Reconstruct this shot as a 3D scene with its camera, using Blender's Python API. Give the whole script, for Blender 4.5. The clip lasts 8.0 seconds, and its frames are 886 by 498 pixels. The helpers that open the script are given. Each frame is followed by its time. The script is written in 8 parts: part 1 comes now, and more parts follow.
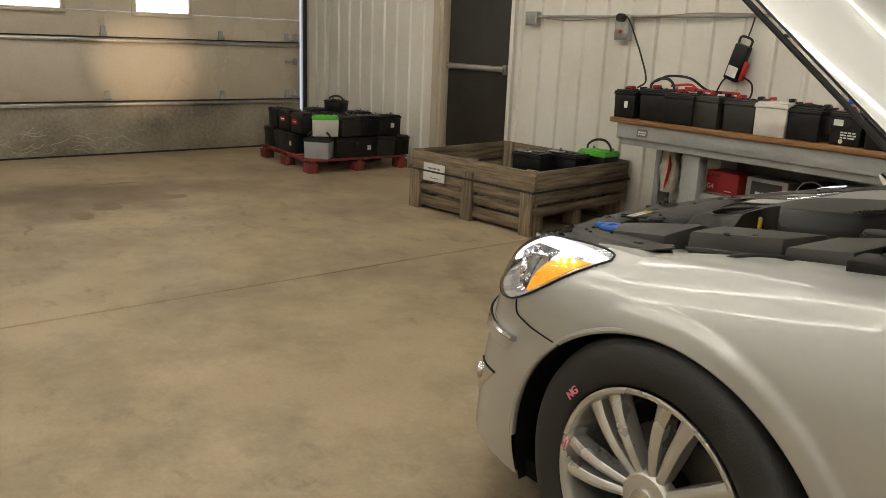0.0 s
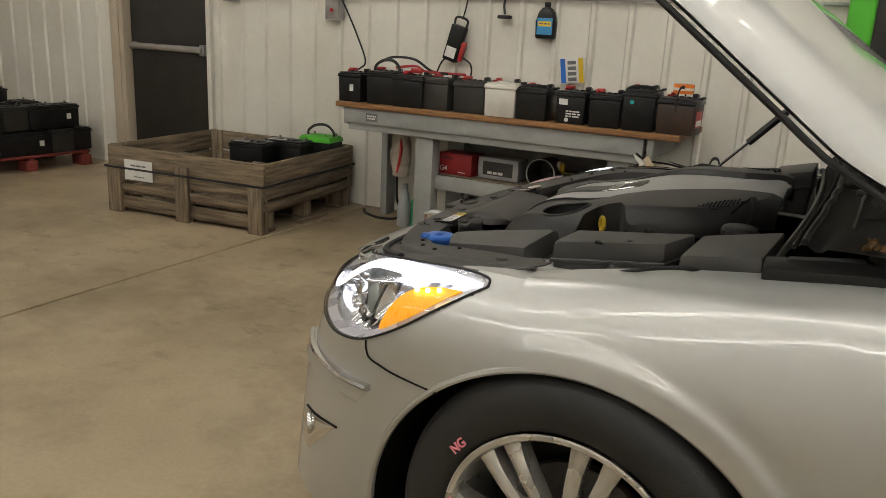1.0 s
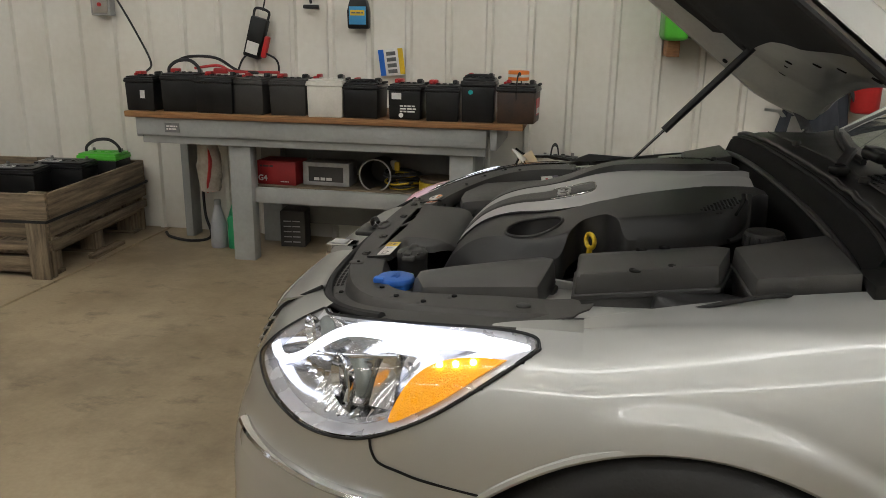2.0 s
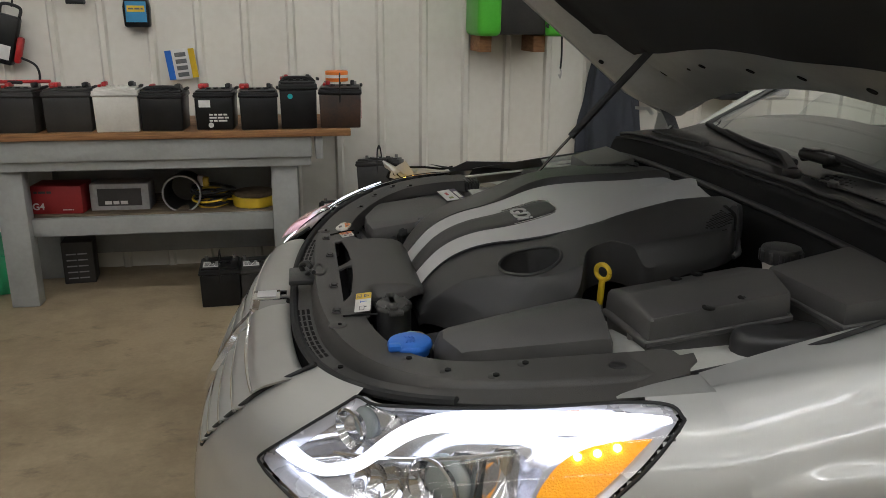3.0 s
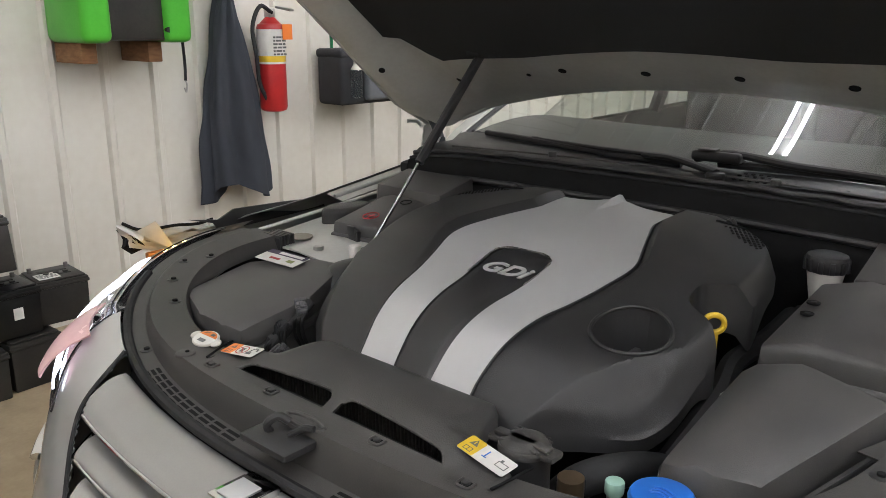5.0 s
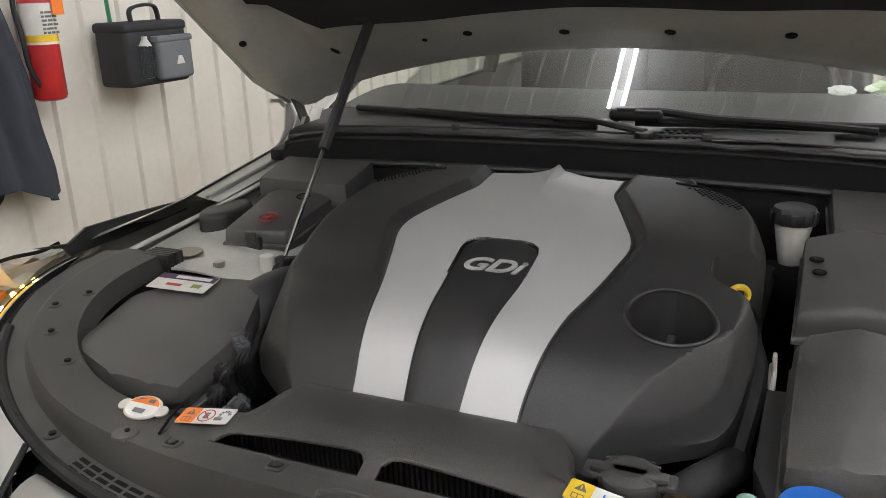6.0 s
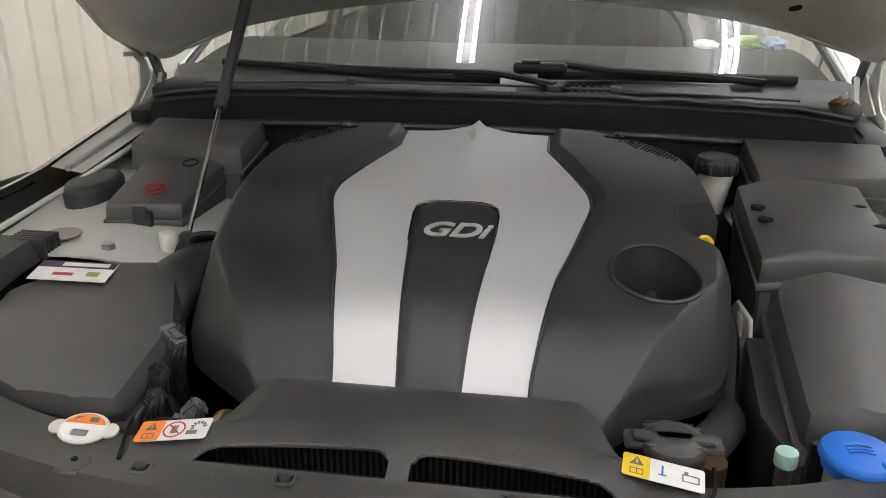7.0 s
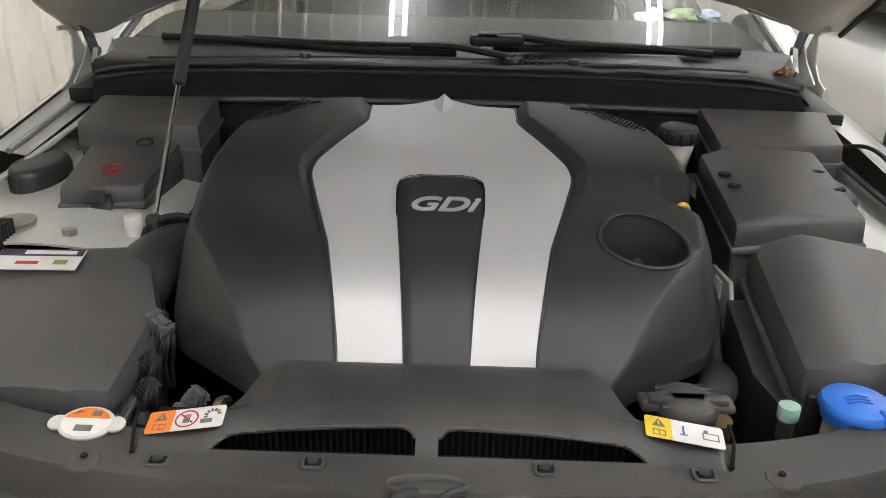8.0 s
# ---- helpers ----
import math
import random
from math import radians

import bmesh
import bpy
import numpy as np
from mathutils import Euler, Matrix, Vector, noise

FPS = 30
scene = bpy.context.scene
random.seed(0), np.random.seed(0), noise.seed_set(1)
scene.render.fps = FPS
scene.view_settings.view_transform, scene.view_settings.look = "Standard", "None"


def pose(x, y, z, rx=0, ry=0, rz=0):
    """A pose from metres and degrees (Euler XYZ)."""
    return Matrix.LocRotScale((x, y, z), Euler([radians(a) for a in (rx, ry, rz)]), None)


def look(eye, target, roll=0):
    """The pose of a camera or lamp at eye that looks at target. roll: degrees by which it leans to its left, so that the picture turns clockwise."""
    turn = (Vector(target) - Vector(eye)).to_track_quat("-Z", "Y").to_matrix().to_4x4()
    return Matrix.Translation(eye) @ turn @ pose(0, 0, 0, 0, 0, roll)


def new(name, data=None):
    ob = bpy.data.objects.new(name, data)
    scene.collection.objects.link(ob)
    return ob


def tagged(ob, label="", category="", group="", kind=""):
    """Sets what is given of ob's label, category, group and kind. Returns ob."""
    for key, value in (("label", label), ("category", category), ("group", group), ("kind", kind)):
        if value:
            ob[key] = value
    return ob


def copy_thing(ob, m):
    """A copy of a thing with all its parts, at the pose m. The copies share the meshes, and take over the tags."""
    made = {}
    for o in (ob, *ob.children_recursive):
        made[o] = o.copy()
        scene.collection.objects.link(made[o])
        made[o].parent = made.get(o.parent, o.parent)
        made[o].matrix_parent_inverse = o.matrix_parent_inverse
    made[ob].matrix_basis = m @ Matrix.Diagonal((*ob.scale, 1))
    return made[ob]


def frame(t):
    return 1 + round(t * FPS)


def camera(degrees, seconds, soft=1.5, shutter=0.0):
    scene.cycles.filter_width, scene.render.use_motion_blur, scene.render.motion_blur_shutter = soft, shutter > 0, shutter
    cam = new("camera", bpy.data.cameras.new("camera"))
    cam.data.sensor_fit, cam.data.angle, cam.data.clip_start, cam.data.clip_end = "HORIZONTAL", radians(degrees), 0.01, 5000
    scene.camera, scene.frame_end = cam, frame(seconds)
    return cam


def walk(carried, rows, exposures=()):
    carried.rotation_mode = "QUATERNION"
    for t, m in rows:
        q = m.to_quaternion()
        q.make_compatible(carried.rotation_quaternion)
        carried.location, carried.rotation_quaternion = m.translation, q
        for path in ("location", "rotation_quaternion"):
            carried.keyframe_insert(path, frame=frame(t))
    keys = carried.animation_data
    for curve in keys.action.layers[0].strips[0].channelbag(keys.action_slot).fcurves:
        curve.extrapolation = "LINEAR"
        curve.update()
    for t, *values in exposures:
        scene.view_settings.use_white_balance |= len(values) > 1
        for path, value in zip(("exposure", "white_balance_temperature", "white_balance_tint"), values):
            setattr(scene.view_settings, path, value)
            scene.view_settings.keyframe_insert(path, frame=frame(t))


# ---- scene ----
cam = camera(58.6, 8.0, soft=0.5)
PATH = [
    (0, (0.688, -2.225, 1.306), (-0.819, -1.017, 0.788), 2.4),
    (0.5, (0.485, -2.193, 1.311), (-0.764, -0.727, 0.77), 2.8),
    (1, (0.179, -2.182, 1.31), (-0.716, -0.476, 0.773), 2.9),
    (1.5, (-0.086, -2.115, 1.299), (-0.685, -0.283, 0.763), 2.1),
    (1.7, (-0.199, -2.051, 1.288), (-0.695, -0.188, 0.755), 1.7),
    (2.8, (-0.791, -1.763, 1.335), (-0.616, 0.149, 0.774), -0.1),
    (3, (-0.889, -1.718, 1.34), (-0.559, 0.173, 0.776), 0.4),
    (3.5, (-1.082, -1.513, 1.318), (-0.437, 0.295, 0.757), 1.3),
    (4, (-1.259, -1.258, 1.341), (-0.393, 0.456, 0.781), 0.7),
    (4.5, (-1.403, -1.033, 1.317), (-0.249, 0.502, 0.759), 1.1),
    (4.7, (-1.464, -0.942, 1.326), (-0.171, 0.481, 0.774), 0.9),
    (5.8, (-1.514, -0.461, 1.316), (0.185, 0.407, 0.718), -1.6),
    (6, (-1.492, -0.4, 1.318), (0.248, 0.359, 0.687), -1.7),
    (6.5, (-1.451, -0.286, 1.3), (0.369, 0.208, 0.635), 0.1),
    (7, (-1.461, -0.142, 1.294), (0.383, 0.119, 0.563), 0.4),
    (7.5, (-1.476, -0.05, 1.286), (0.371, 0.022, 0.523), 0.9),
    (8, (-1.465, -0.031, 1.287), (0.375, 0.002, 0.505), 1.2),
]
# stops, kelvin and tint of the clip's own brightening
LIGHT = [(0, 0.12, 6500, 10), (0.6, 0.1, 6400, 10), (1.5, -0.06, 6150, 10), (3, -0.12, 5800, 11), (4, 0.1, 5720, 13), (4.5, 0.62, 5700, 14), (6, 0.7, 5750, 14), (8, 0.97, 5800, 14)]
walk(cam, [(t, look(eye, target, roll)) for t, eye, target, roll in PATH], LIGHT)

# ---- world and lights ----
world = bpy.data.worlds.new("world")
scene.world = world
world.use_nodes = True
world.node_tree.nodes["Background"].inputs["Color"].default_value = (0.75, 0.83, 1.0, 1)
world.node_tree.nodes["Background"].inputs["Strength"].default_value = 0.8
TUBE_POWER = 18.0
WALL_Y, DOOR_X, CEIL_Z, SOUTH_Y, EAST_X = 2.70, -7.75, 3.7, -6.2, 6.4


# ---- materials ----
def mat(name, c1, c2=None, rough=0.5, metal=0.0, scale=6.0, fine=90.0, bump=0.08, coat=0.0, mix=0.5, spread=0.12, spec=0.5):
    """Two-scale noise between two colours, with uneven roughness and a fine relief."""
    m = bpy.data.materials.new(name)
    m.use_nodes = True
    nt = m.node_tree
    b = nt.nodes["Principled BSDF"]
    co = nt.nodes.new("ShaderNodeTexCoord")
    big, small = nt.nodes.new("ShaderNodeTexNoise"), nt.nodes.new("ShaderNodeTexNoise")
    big.inputs["Scale"].default_value, big.inputs["Detail"].default_value = scale, 5
    small.inputs["Scale"].default_value, small.inputs["Detail"].default_value = fine, 3
    for n in (big, small):
        nt.links.new(co.outputs["Object"], n.inputs["Vector"])
    add = nt.nodes.new("ShaderNodeMath")
    add.operation = "MULTIPLY_ADD"
    nt.links.new(small.outputs["Fac"], add.inputs[0])
    add.inputs[1].default_value = 0.35
    nt.links.new(big.outputs["Fac"], add.inputs[2])
    ramp = nt.nodes.new("ShaderNodeMapRange")
    ramp.inputs["From Min"].default_value, ramp.inputs["From Max"].default_value = 0.45, 0.9
    nt.links.new(add.outputs[0], ramp.inputs["Value"])
    cm = nt.nodes.new("ShaderNodeMix")
    cm.data_type = "RGBA"
    cm.inputs[6].default_value = (*c1, 1)
    cm.inputs[7].default_value = (*(c2 or [v * (1 - mix * 0.35) for v in c1]), 1)
    nt.links.new(ramp.outputs[0], cm.inputs[0])
    nt.links.new(cm.outputs[2], b.inputs["Base Color"])
    rr = nt.nodes.new("ShaderNodeMapRange")
    rr.inputs["To Min"].default_value, rr.inputs["To Max"].default_value = max(0.02, rough - spread), min(1, rough + spread)
    nt.links.new(big.outputs["Fac"], rr.inputs["Value"])
    nt.links.new(rr.outputs[0], b.inputs["Roughness"])
    b.inputs["Metallic"].default_value = metal
    b.inputs["Coat Weight"].default_value = coat
    b.inputs["Coat Roughness"].default_value = 0.04
    b.inputs["Specular IOR Level"].default_value = spec
    if bump:
        bp = nt.nodes.new("ShaderNodeBump")
        bp.inputs["Strength"].default_value, bp.inputs["Distance"].default_value = bump, 0.01
        nt.links.new(small.outputs["Fac"], bp.inputs["Height"])
        nt.links.new(bp.outputs[0], b.inputs["Normal"])
    return m


def glow(name, colour, strength):
    m = bpy.data.materials.new(name)
    m.use_nodes = True
    b = m.node_tree.nodes["Principled BSDF"]
    b.inputs["Base Color"].default_value = (*colour, 1)
    b.inputs["Emission Color"].default_value = (*colour, 1)
    b.inputs["Emission Strength"].default_value = strength
    return m


def clear(name, tint=(1, 1, 1), rough=0.0, ior=1.45):
    """Thin clear sheet: see-through, with a gloss that grows towards grazing views, alike from both sides."""
    m = bpy.data.materials.new(name)
    m.use_nodes = True
    nt = m.node_tree
    nt.nodes.remove(nt.nodes["Principled BSDF"])
    tr, gl, lw, pw, mr, mx = (nt.nodes.new("ShaderNode" + k) for k in ("BsdfTransparent", "BsdfGlossy", "LayerWeight", "Math", "MapRange", "MixShader"))
    tr.inputs["Color"].default_value = (*tint, 1)
    gl.inputs["Roughness"].default_value = rough
    lw.inputs["Blend"].default_value = 0.5
    pw.operation = "POWER"
    pw.inputs[1].default_value = 4.0
    nt.links.new(lw.outputs["Facing"], pw.inputs[0])
    nt.links.new(pw.outputs[0], mr.inputs["Value"])
    mr.inputs["To Min"].default_value, mr.inputs["To Max"].default_value = ((ior - 1) / (ior + 1)) ** 2, 1.0
    nt.links.new(mr.outputs[0], mx.inputs[0])
    nt.links.new(tr.outputs[0], mx.inputs[1])
    nt.links.new(gl.outputs[0], mx.inputs[2])
    nt.links.new(mx.outputs[0], nt.nodes["Material Output"].inputs["Surface"])
    return m


def concrete_mat():
    """Tan shop floor: broad stains, scuffs, fine grain and a slight sheen."""
    m = mat("tan concrete", (0.41, 0.33, 0.215), (0.29, 0.228, 0.142), rough=0.42, scale=1.1, fine=60, bump=0.05, spread=0.14)
    nt = m.node_tree
    b = nt.nodes["Principled BSDF"]
    co = nt.nodes["Texture Coordinate"]
    stain, mask, mx, mx2 = (nt.nodes.new("ShaderNode" + k) for k in ("TexNoise", "MapRange", "Mix", "Mix"))
    stain.inputs["Scale"].default_value, stain.inputs["Detail"].default_value = 0.8, 9
    stain.inputs["Roughness"].default_value = 0.72
    nt.links.new(co.outputs["Object"], stain.inputs["Vector"])
    mask.inputs["From Min"].default_value, mask.inputs["From Max"].default_value = 0.45, 0.63
    nt.links.new(stain.outputs["Fac"], mask.inputs["Value"])
    mx.data_type = mx2.data_type = "RGBA"
    mx.inputs[7].default_value = (0.20, 0.152, 0.092, 1)
    old = b.inputs["Base Color"].links[0].from_socket
    nt.links.new(mask.outputs[0], mx.inputs[0])
    nt.links.new(old, mx.inputs[6])
    scuff, vm, mask2 = nt.nodes.new("ShaderNodeTexNoise"), nt.nodes.new("ShaderNodeMapping"), nt.nodes.new("ShaderNodeMapRange")
    vm.inputs["Scale"].default_value = (2.4, 3.8, 1)
    vm.inputs["Rotation"].default_value = (0, 0, 0.5)
    scuff.inputs["Scale"].default_value, scuff.inputs["Detail"].default_value = 2.0, 10
    scuff.inputs["Roughness"].default_value = 0.68
    nt.links.new(co.outputs["Object"], vm.inputs["Vector"])
    nt.links.new(vm.outputs[0], scuff.inputs["Vector"])
    mask2.inputs["From Min"].default_value, mask2.inputs["From Max"].default_value = 0.55, 0.68
    mask2.inputs["To Max"].default_value = 0.8
    nt.links.new(scuff.outputs["Fac"], mask2.inputs["Value"])
    mx2.inputs[7].default_value = (0.14, 0.11, 0.07, 1)
    patch, pm, mul = (nt.nodes.new("ShaderNode" + k) for k in ("TexNoise", "MapRange", "Math"))
    patch.inputs["Scale"].default_value, patch.inputs["Detail"].default_value = 0.55, 4
    nt.links.new(co.outputs["Object"], patch.inputs["Vector"])
    pm.inputs["From Min"].default_value, pm.inputs["From Max"].default_value = 0.40, 0.56
    nt.links.new(patch.outputs["Fac"], pm.inputs["Value"])
    mul.operation = "MULTIPLY"
    nt.links.new(mask2.outputs[0], mul.inputs[0])
    nt.links.new(pm.outputs[0], mul.inputs[1])
    nt.links.new(mul.outputs[0], mx2.inputs[0])
    nt.links.new(mx.outputs[2], mx2.inputs[6])
    # one old spill near the garage door, with a ragged edge
    geo, dist, ns, ad, mask3, mx3 = (nt.nodes.new("ShaderNode" + k) for k in ("NewGeometry", "VectorMath", "TexNoise", "Math", "MapRange", "Mix"))
    off = nt.nodes.new("ShaderNodeMapping")
    off.inputs["Location"].default_value, off.inputs["Scale"].default_value = (5.75, 0.62 * 0.8, 0), (1, 0.8, 1)
    nt.links.new(geo.outputs["Position"], off.inputs["Vector"])
    nt.links.new(off.outputs[0], dist.inputs[0])
    dist.operation = "LENGTH"
    ns.inputs["Scale"].default_value, ns.inputs["Detail"].default_value = 2.3, 7
    nt.links.new(co.outputs["Object"], ns.inputs["Vector"])
    ad.operation = "MULTIPLY_ADD"
    ad.inputs[1].default_value = -1.9
    nt.links.new(ns.outputs["Fac"], ad.inputs[0])
    nt.links.new(dist.outputs["Value"], ad.inputs[2])
    mask3.inputs["From Min"].default_value, mask3.inputs["From Max"].default_value = -0.1, -0.75
    mask3.inputs["To Max"].default_value = 0.85
    nt.links.new(ad.outputs[0], mask3.inputs["Value"])
    mx3.data_type = "RGBA"
    mx3.inputs[7].default_value = (0.115, 0.082, 0.045, 1)
    nt.links.new(mask3.outputs[0], mx3.inputs[0])
    nt.links.new(mx2.outputs[2], mx3.inputs[6])
    nt.links.new(mx3.outputs[2], b.inputs["Base Color"])
    return m


def wood_mat(name, c1, c2, stretch=(1, 1, 1), rough=0.75, bump=0.25):
    """Grain along the axis with the smallest stretch; each board a little different."""
    m = mat(name, c1, c2, rough=rough, scale=4, fine=40, bump=bump)
    nt = m.node_tree
    co = nt.nodes["Texture Coordinate"]
    mp, oi, va = nt.nodes.new("ShaderNodeMapping"), nt.nodes.new("ShaderNodeObjectInfo"), nt.nodes.new("ShaderNodeVectorMath")
    mp.inputs["Scale"].default_value = stretch
    va.operation = "MULTIPLY_ADD"
    va.inputs[1].default_value = (7, 7, 7)
    nt.links.new(oi.outputs["Random"], va.inputs[0])
    nt.links.new(co.outputs["Object"], va.inputs[2])
    nt.links.new(va.outputs[0], mp.inputs["Vector"])
    for n in [n for n in nt.nodes if n.bl_idname == "ShaderNodeTexNoise"]:
        nt.links.new(mp.outputs[0], n.inputs["Vector"])
    hs = nt.nodes.new("ShaderNodeHueSaturation")
    mr = nt.nodes.new("ShaderNodeMapRange")
    mr.inputs["To Min"].default_value, mr.inputs["To Max"].default_value = 0.75, 1.25
    nt.links.new(oi.outputs["Random"], mr.inputs["Value"])
    nt.links.new(mr.outputs[0], hs.inputs["Value"])
    b = nt.nodes["Principled BSDF"]
    nt.links.new(b.inputs["Base Color"].links[0].from_socket, hs.inputs["Color"])
    nt.links.new(hs.outputs[0], b.inputs["Base Color"])
    return m


FLOOR = concrete_mat()
WALL = mat("white wall panel", (0.70, 0.68, 0.62), (0.60, 0.57, 0.50), rough=0.45, scale=1.6, fine=25, bump=0.02)
CEIL = mat("white ceiling panel", (0.86, 0.85, 0.82), (0.80, 0.79, 0.76), rough=0.45, scale=1.2, bump=0.02)
BEIGE = mat("beige door frame", (0.50, 0.43, 0.33), (0.42, 0.36, 0.27), rough=0.5, scale=3, bump=0.02)
DOORPAINT = mat("dark brown door paint", (0.024, 0.020, 0.016), (0.017, 0.015, 0.012), rough=0.5, scale=5, bump=0.02)
STEEL = mat("brushed steel", (0.55, 0.54, 0.52), (0.42, 0.41, 0.39), rough=0.38, metal=1.0, scale=9, bump=0.03)
GREYMETAL = mat("grey painted metal", (0.36, 0.36, 0.35), (0.28, 0.28, 0.27), rough=0.5, scale=9, bump=0.02)
GDOOR = mat("off-white door panel", (0.56, 0.50, 0.40), (0.47, 0.41, 0.32), rough=0.26, scale=1.4, fine=30, bump=0.03)
GDIRTY = mat("grimy door panel", (0.40, 0.36, 0.28), (0.13, 0.112, 0.085), rough=0.42, scale=1.3, fine=30, bump=0.03)
BLACKTRIM = mat("black rubber", (0.016, 0.016, 0.016), (0.028, 0.028, 0.028), rough=0.65, scale=12, bump=0.08, spec=0.3)
GREYPAINT = mat("grey bench paint", (0.33, 0.335, 0.325), (0.26, 0.265, 0.255), rough=0.6, scale=5, fine=50, bump=0.1)
PLY = wood_mat("orange plywood", (0.42, 0.21, 0.075), (0.19, 0.085, 0.03), stretch=(2, 12, 40), rough=0.55)
OLDWOOD = wood_mat("weathered crate wood", (0.27, 0.205, 0.130), (0.060, 0.044, 0.028), stretch=(0.9, 9, 12))
OLDWOOD_Y = wood_mat("weathered crate wood across", (0.25, 0.19, 0.120), (0.055, 0.040, 0.026), stretch=(9, 0.9, 12))
OLDWOOD_Z = wood_mat("weathered crate wood upright", (0.29, 0.225, 0.145), (0.075, 0.056, 0.036), stretch=(12, 9, 0.9))
REDWOOD = wood_mat("red painted pallet wood", (0.23, 0.035, 0.025), (0.12, 0.02, 0.015), stretch=(8, 8, 8))
PINE = wood_mat("brown pine block", (0.30, 0.15, 0.06), (0.18, 0.085, 0.035), stretch=(6, 6, 20))
BATBLACK = mat("black battery plastic", (0.006, 0.006, 0.0065), (0.012, 0.012, 0.012), rough=0.34, scale=14, bump=0.05, spec=0.3)
BATDARK = mat("dusty black battery plastic", (0.013, 0.0125, 0.012), (0.030, 0.027, 0.023), rough=0.48, scale=8, bump=0.05)
BATRUST = mat("rust-stained battery plastic", (0.015, 0.013, 0.012), (0.060, 0.028, 0.014), rough=0.5, scale=9, bump=0.06)
BATWHITE = mat("off-white battery plastic", (0.62, 0.60, 0.55), (0.50, 0.48, 0.43), rough=0.45, scale=7, bump=0.03)
BATGREY = mat("light grey battery plastic", (0.36, 0.37, 0.38), (0.30, 0.30, 0.31), rough=0.45, scale=7, bump=0.03)
LEAD = mat("dull lead", (0.26, 0.25, 0.24), (0.18, 0.17, 0.16), rough=0.5, metal=0.8, scale=40, bump=0.1)
RED = mat("red plastic", (0.45, 0.02, 0.02), (0.35, 0.015, 0.015), rough=0.4, scale=12, bump=0.02)
GREEN = mat("lime green plastic", (0.09, 0.46, 0.03), (0.07, 0.38, 0.025), rough=0.38, scale=4, bump=0.02)
DKGREEN = mat("green plastic", (0.02, 0.27, 0.11), (0.02, 0.2, 0.08), rough=0.4, scale=6, bump=0.02)
PAPER = mat("white paper label", (0.72, 0.71, 0.68), (0.62, 0.61, 0.58), rough=0.6, scale=30, bump=0.02)
INK = mat("grey print", (0.10, 0.10, 0.10), (0.16, 0.16, 0.16), rough=0.6, scale=60, bump=0)
YELLOW = mat("yellow plastic", (0.72, 0.50, 0.02), (0.62, 0.42, 0.02), rough=0.4, scale=12, bump=0.02)
ORANGE = mat("orange plastic", (0.80, 0.22, 0.02), (0.72, 0.18, 0.02), rough=0.4, scale=12, bump=0.02)
TEAL = mat("teal dot", (0.02, 0.42, 0.45), rough=0.4, scale=30, bump=0)
BLUE = mat("blue plastic", (0.03, 0.16, 0.60), (0.025, 0.13, 0.52), rough=0.38, scale=14, bump=0.02)
CLOTH = mat("dark blue-grey cloth", (0.032, 0.036, 0.046), (0.045, 0.05, 0.062), rough=0.95, scale=5, fine=400, bump=0.35)
BAGCLOTH = mat("black nylon cloth", (0.02, 0.02, 0.022), (0.035, 0.035, 0.038), rough=0.85, scale=9, fine=400, bump=0.3)
BAGGREY = mat("grey nylon cloth", (0.12, 0.13, 0.14), (0.16, 0.17, 0.18), rough=0.85, scale=9, fine=400, bump=0.3)
TUBE = glow("lamp tube light", (1.0, 0.955, 0.87), TUBE_POWER)
WINDOW = glow("daylit window", (0.93, 0.96, 1.0), 2.6)


# ---- mesh helpers ----
def finish(bm, name, material, smooth=32):
    bmesh.ops.recalc_face_normals(bm, faces=bm.faces)
    me = bpy.data.meshes.new(name)
    bm.to_mesh(me)
    bm.free()
    me.materials.append(material)
    if smooth:
        me.polygons.foreach_set("use_smooth", [True] * len(me.polygons))
        me.set_sharp_from_angle(angle=radians(smooth))
    return me


def part(name, bm, material, parent=None, label="", smooth=32, m=None):
    ob = new(name, bm if isinstance(bm, bpy.types.Mesh) else finish(bm, name, material, smooth))
    if parent:
        ob.parent = parent
    if m is not None:
        ob.matrix_basis = m
    return tagged(ob, label)


def thing(name, label, category, m=None, group="", kind=""):
    ob = new(name)
    if m is not None:
        ob.matrix_basis = m
    return tagged(ob, label, category, group, kind)


def box(sx, sy, sz, x=0, y=0, z=0, bevel=0.0, seg=2, m=None, bm=None):
    """A box centred in x and y with its base at z; its edges rounded."""
    bm2 = bmesh.new()
    bmesh.ops.create_cube(bm2, size=1.0, matrix=Matrix.Translation((x, y, z + sz / 2)) @ Matrix.Diagonal((sx, sy, sz, 1)))
    if bevel:
        bmesh.ops.bevel(bm2, geom=bm2.edges[:], offset=bevel, segments=seg, affect="EDGES", profile=0.5)
    if m is not None:
        bm2.transform(m)
    return join(bm, bm2)


def join(bm, bm2):
    if bm is None:
        return bm2
    me = bpy.data.meshes.new("joined")
    bm2.to_mesh(me)
    bm2.free()
    bm.from_mesh(me)
    bpy.data.meshes.remove(me)
    return bm


def rod(r, h, x=0, y=0, z=0, seg=20, r2=None, bevel=0.0, m=None, bm=None):
    """An upright cylinder or cone with its base at z."""
    bm2 = bmesh.new()
    bmesh.ops.create_cone(bm2, cap_ends=True, segments=seg, radius1=r, radius2=r if r2 is None else r2, depth=h, matrix=Matrix.Translation((x, y, z + h / 2)))
    if bevel:
        rims = [e for e in bm2.edges if len(e.link_faces) == 2 and any(len(f.verts) > 4 for f in e.link_faces)]
        bmesh.ops.bevel(bm2, geom=rims, offset=bevel, segments=2, affect="EDGES", profile=0.5)
    if m is not None:
        bm2.transform(m)
    return join(bm, bm2)


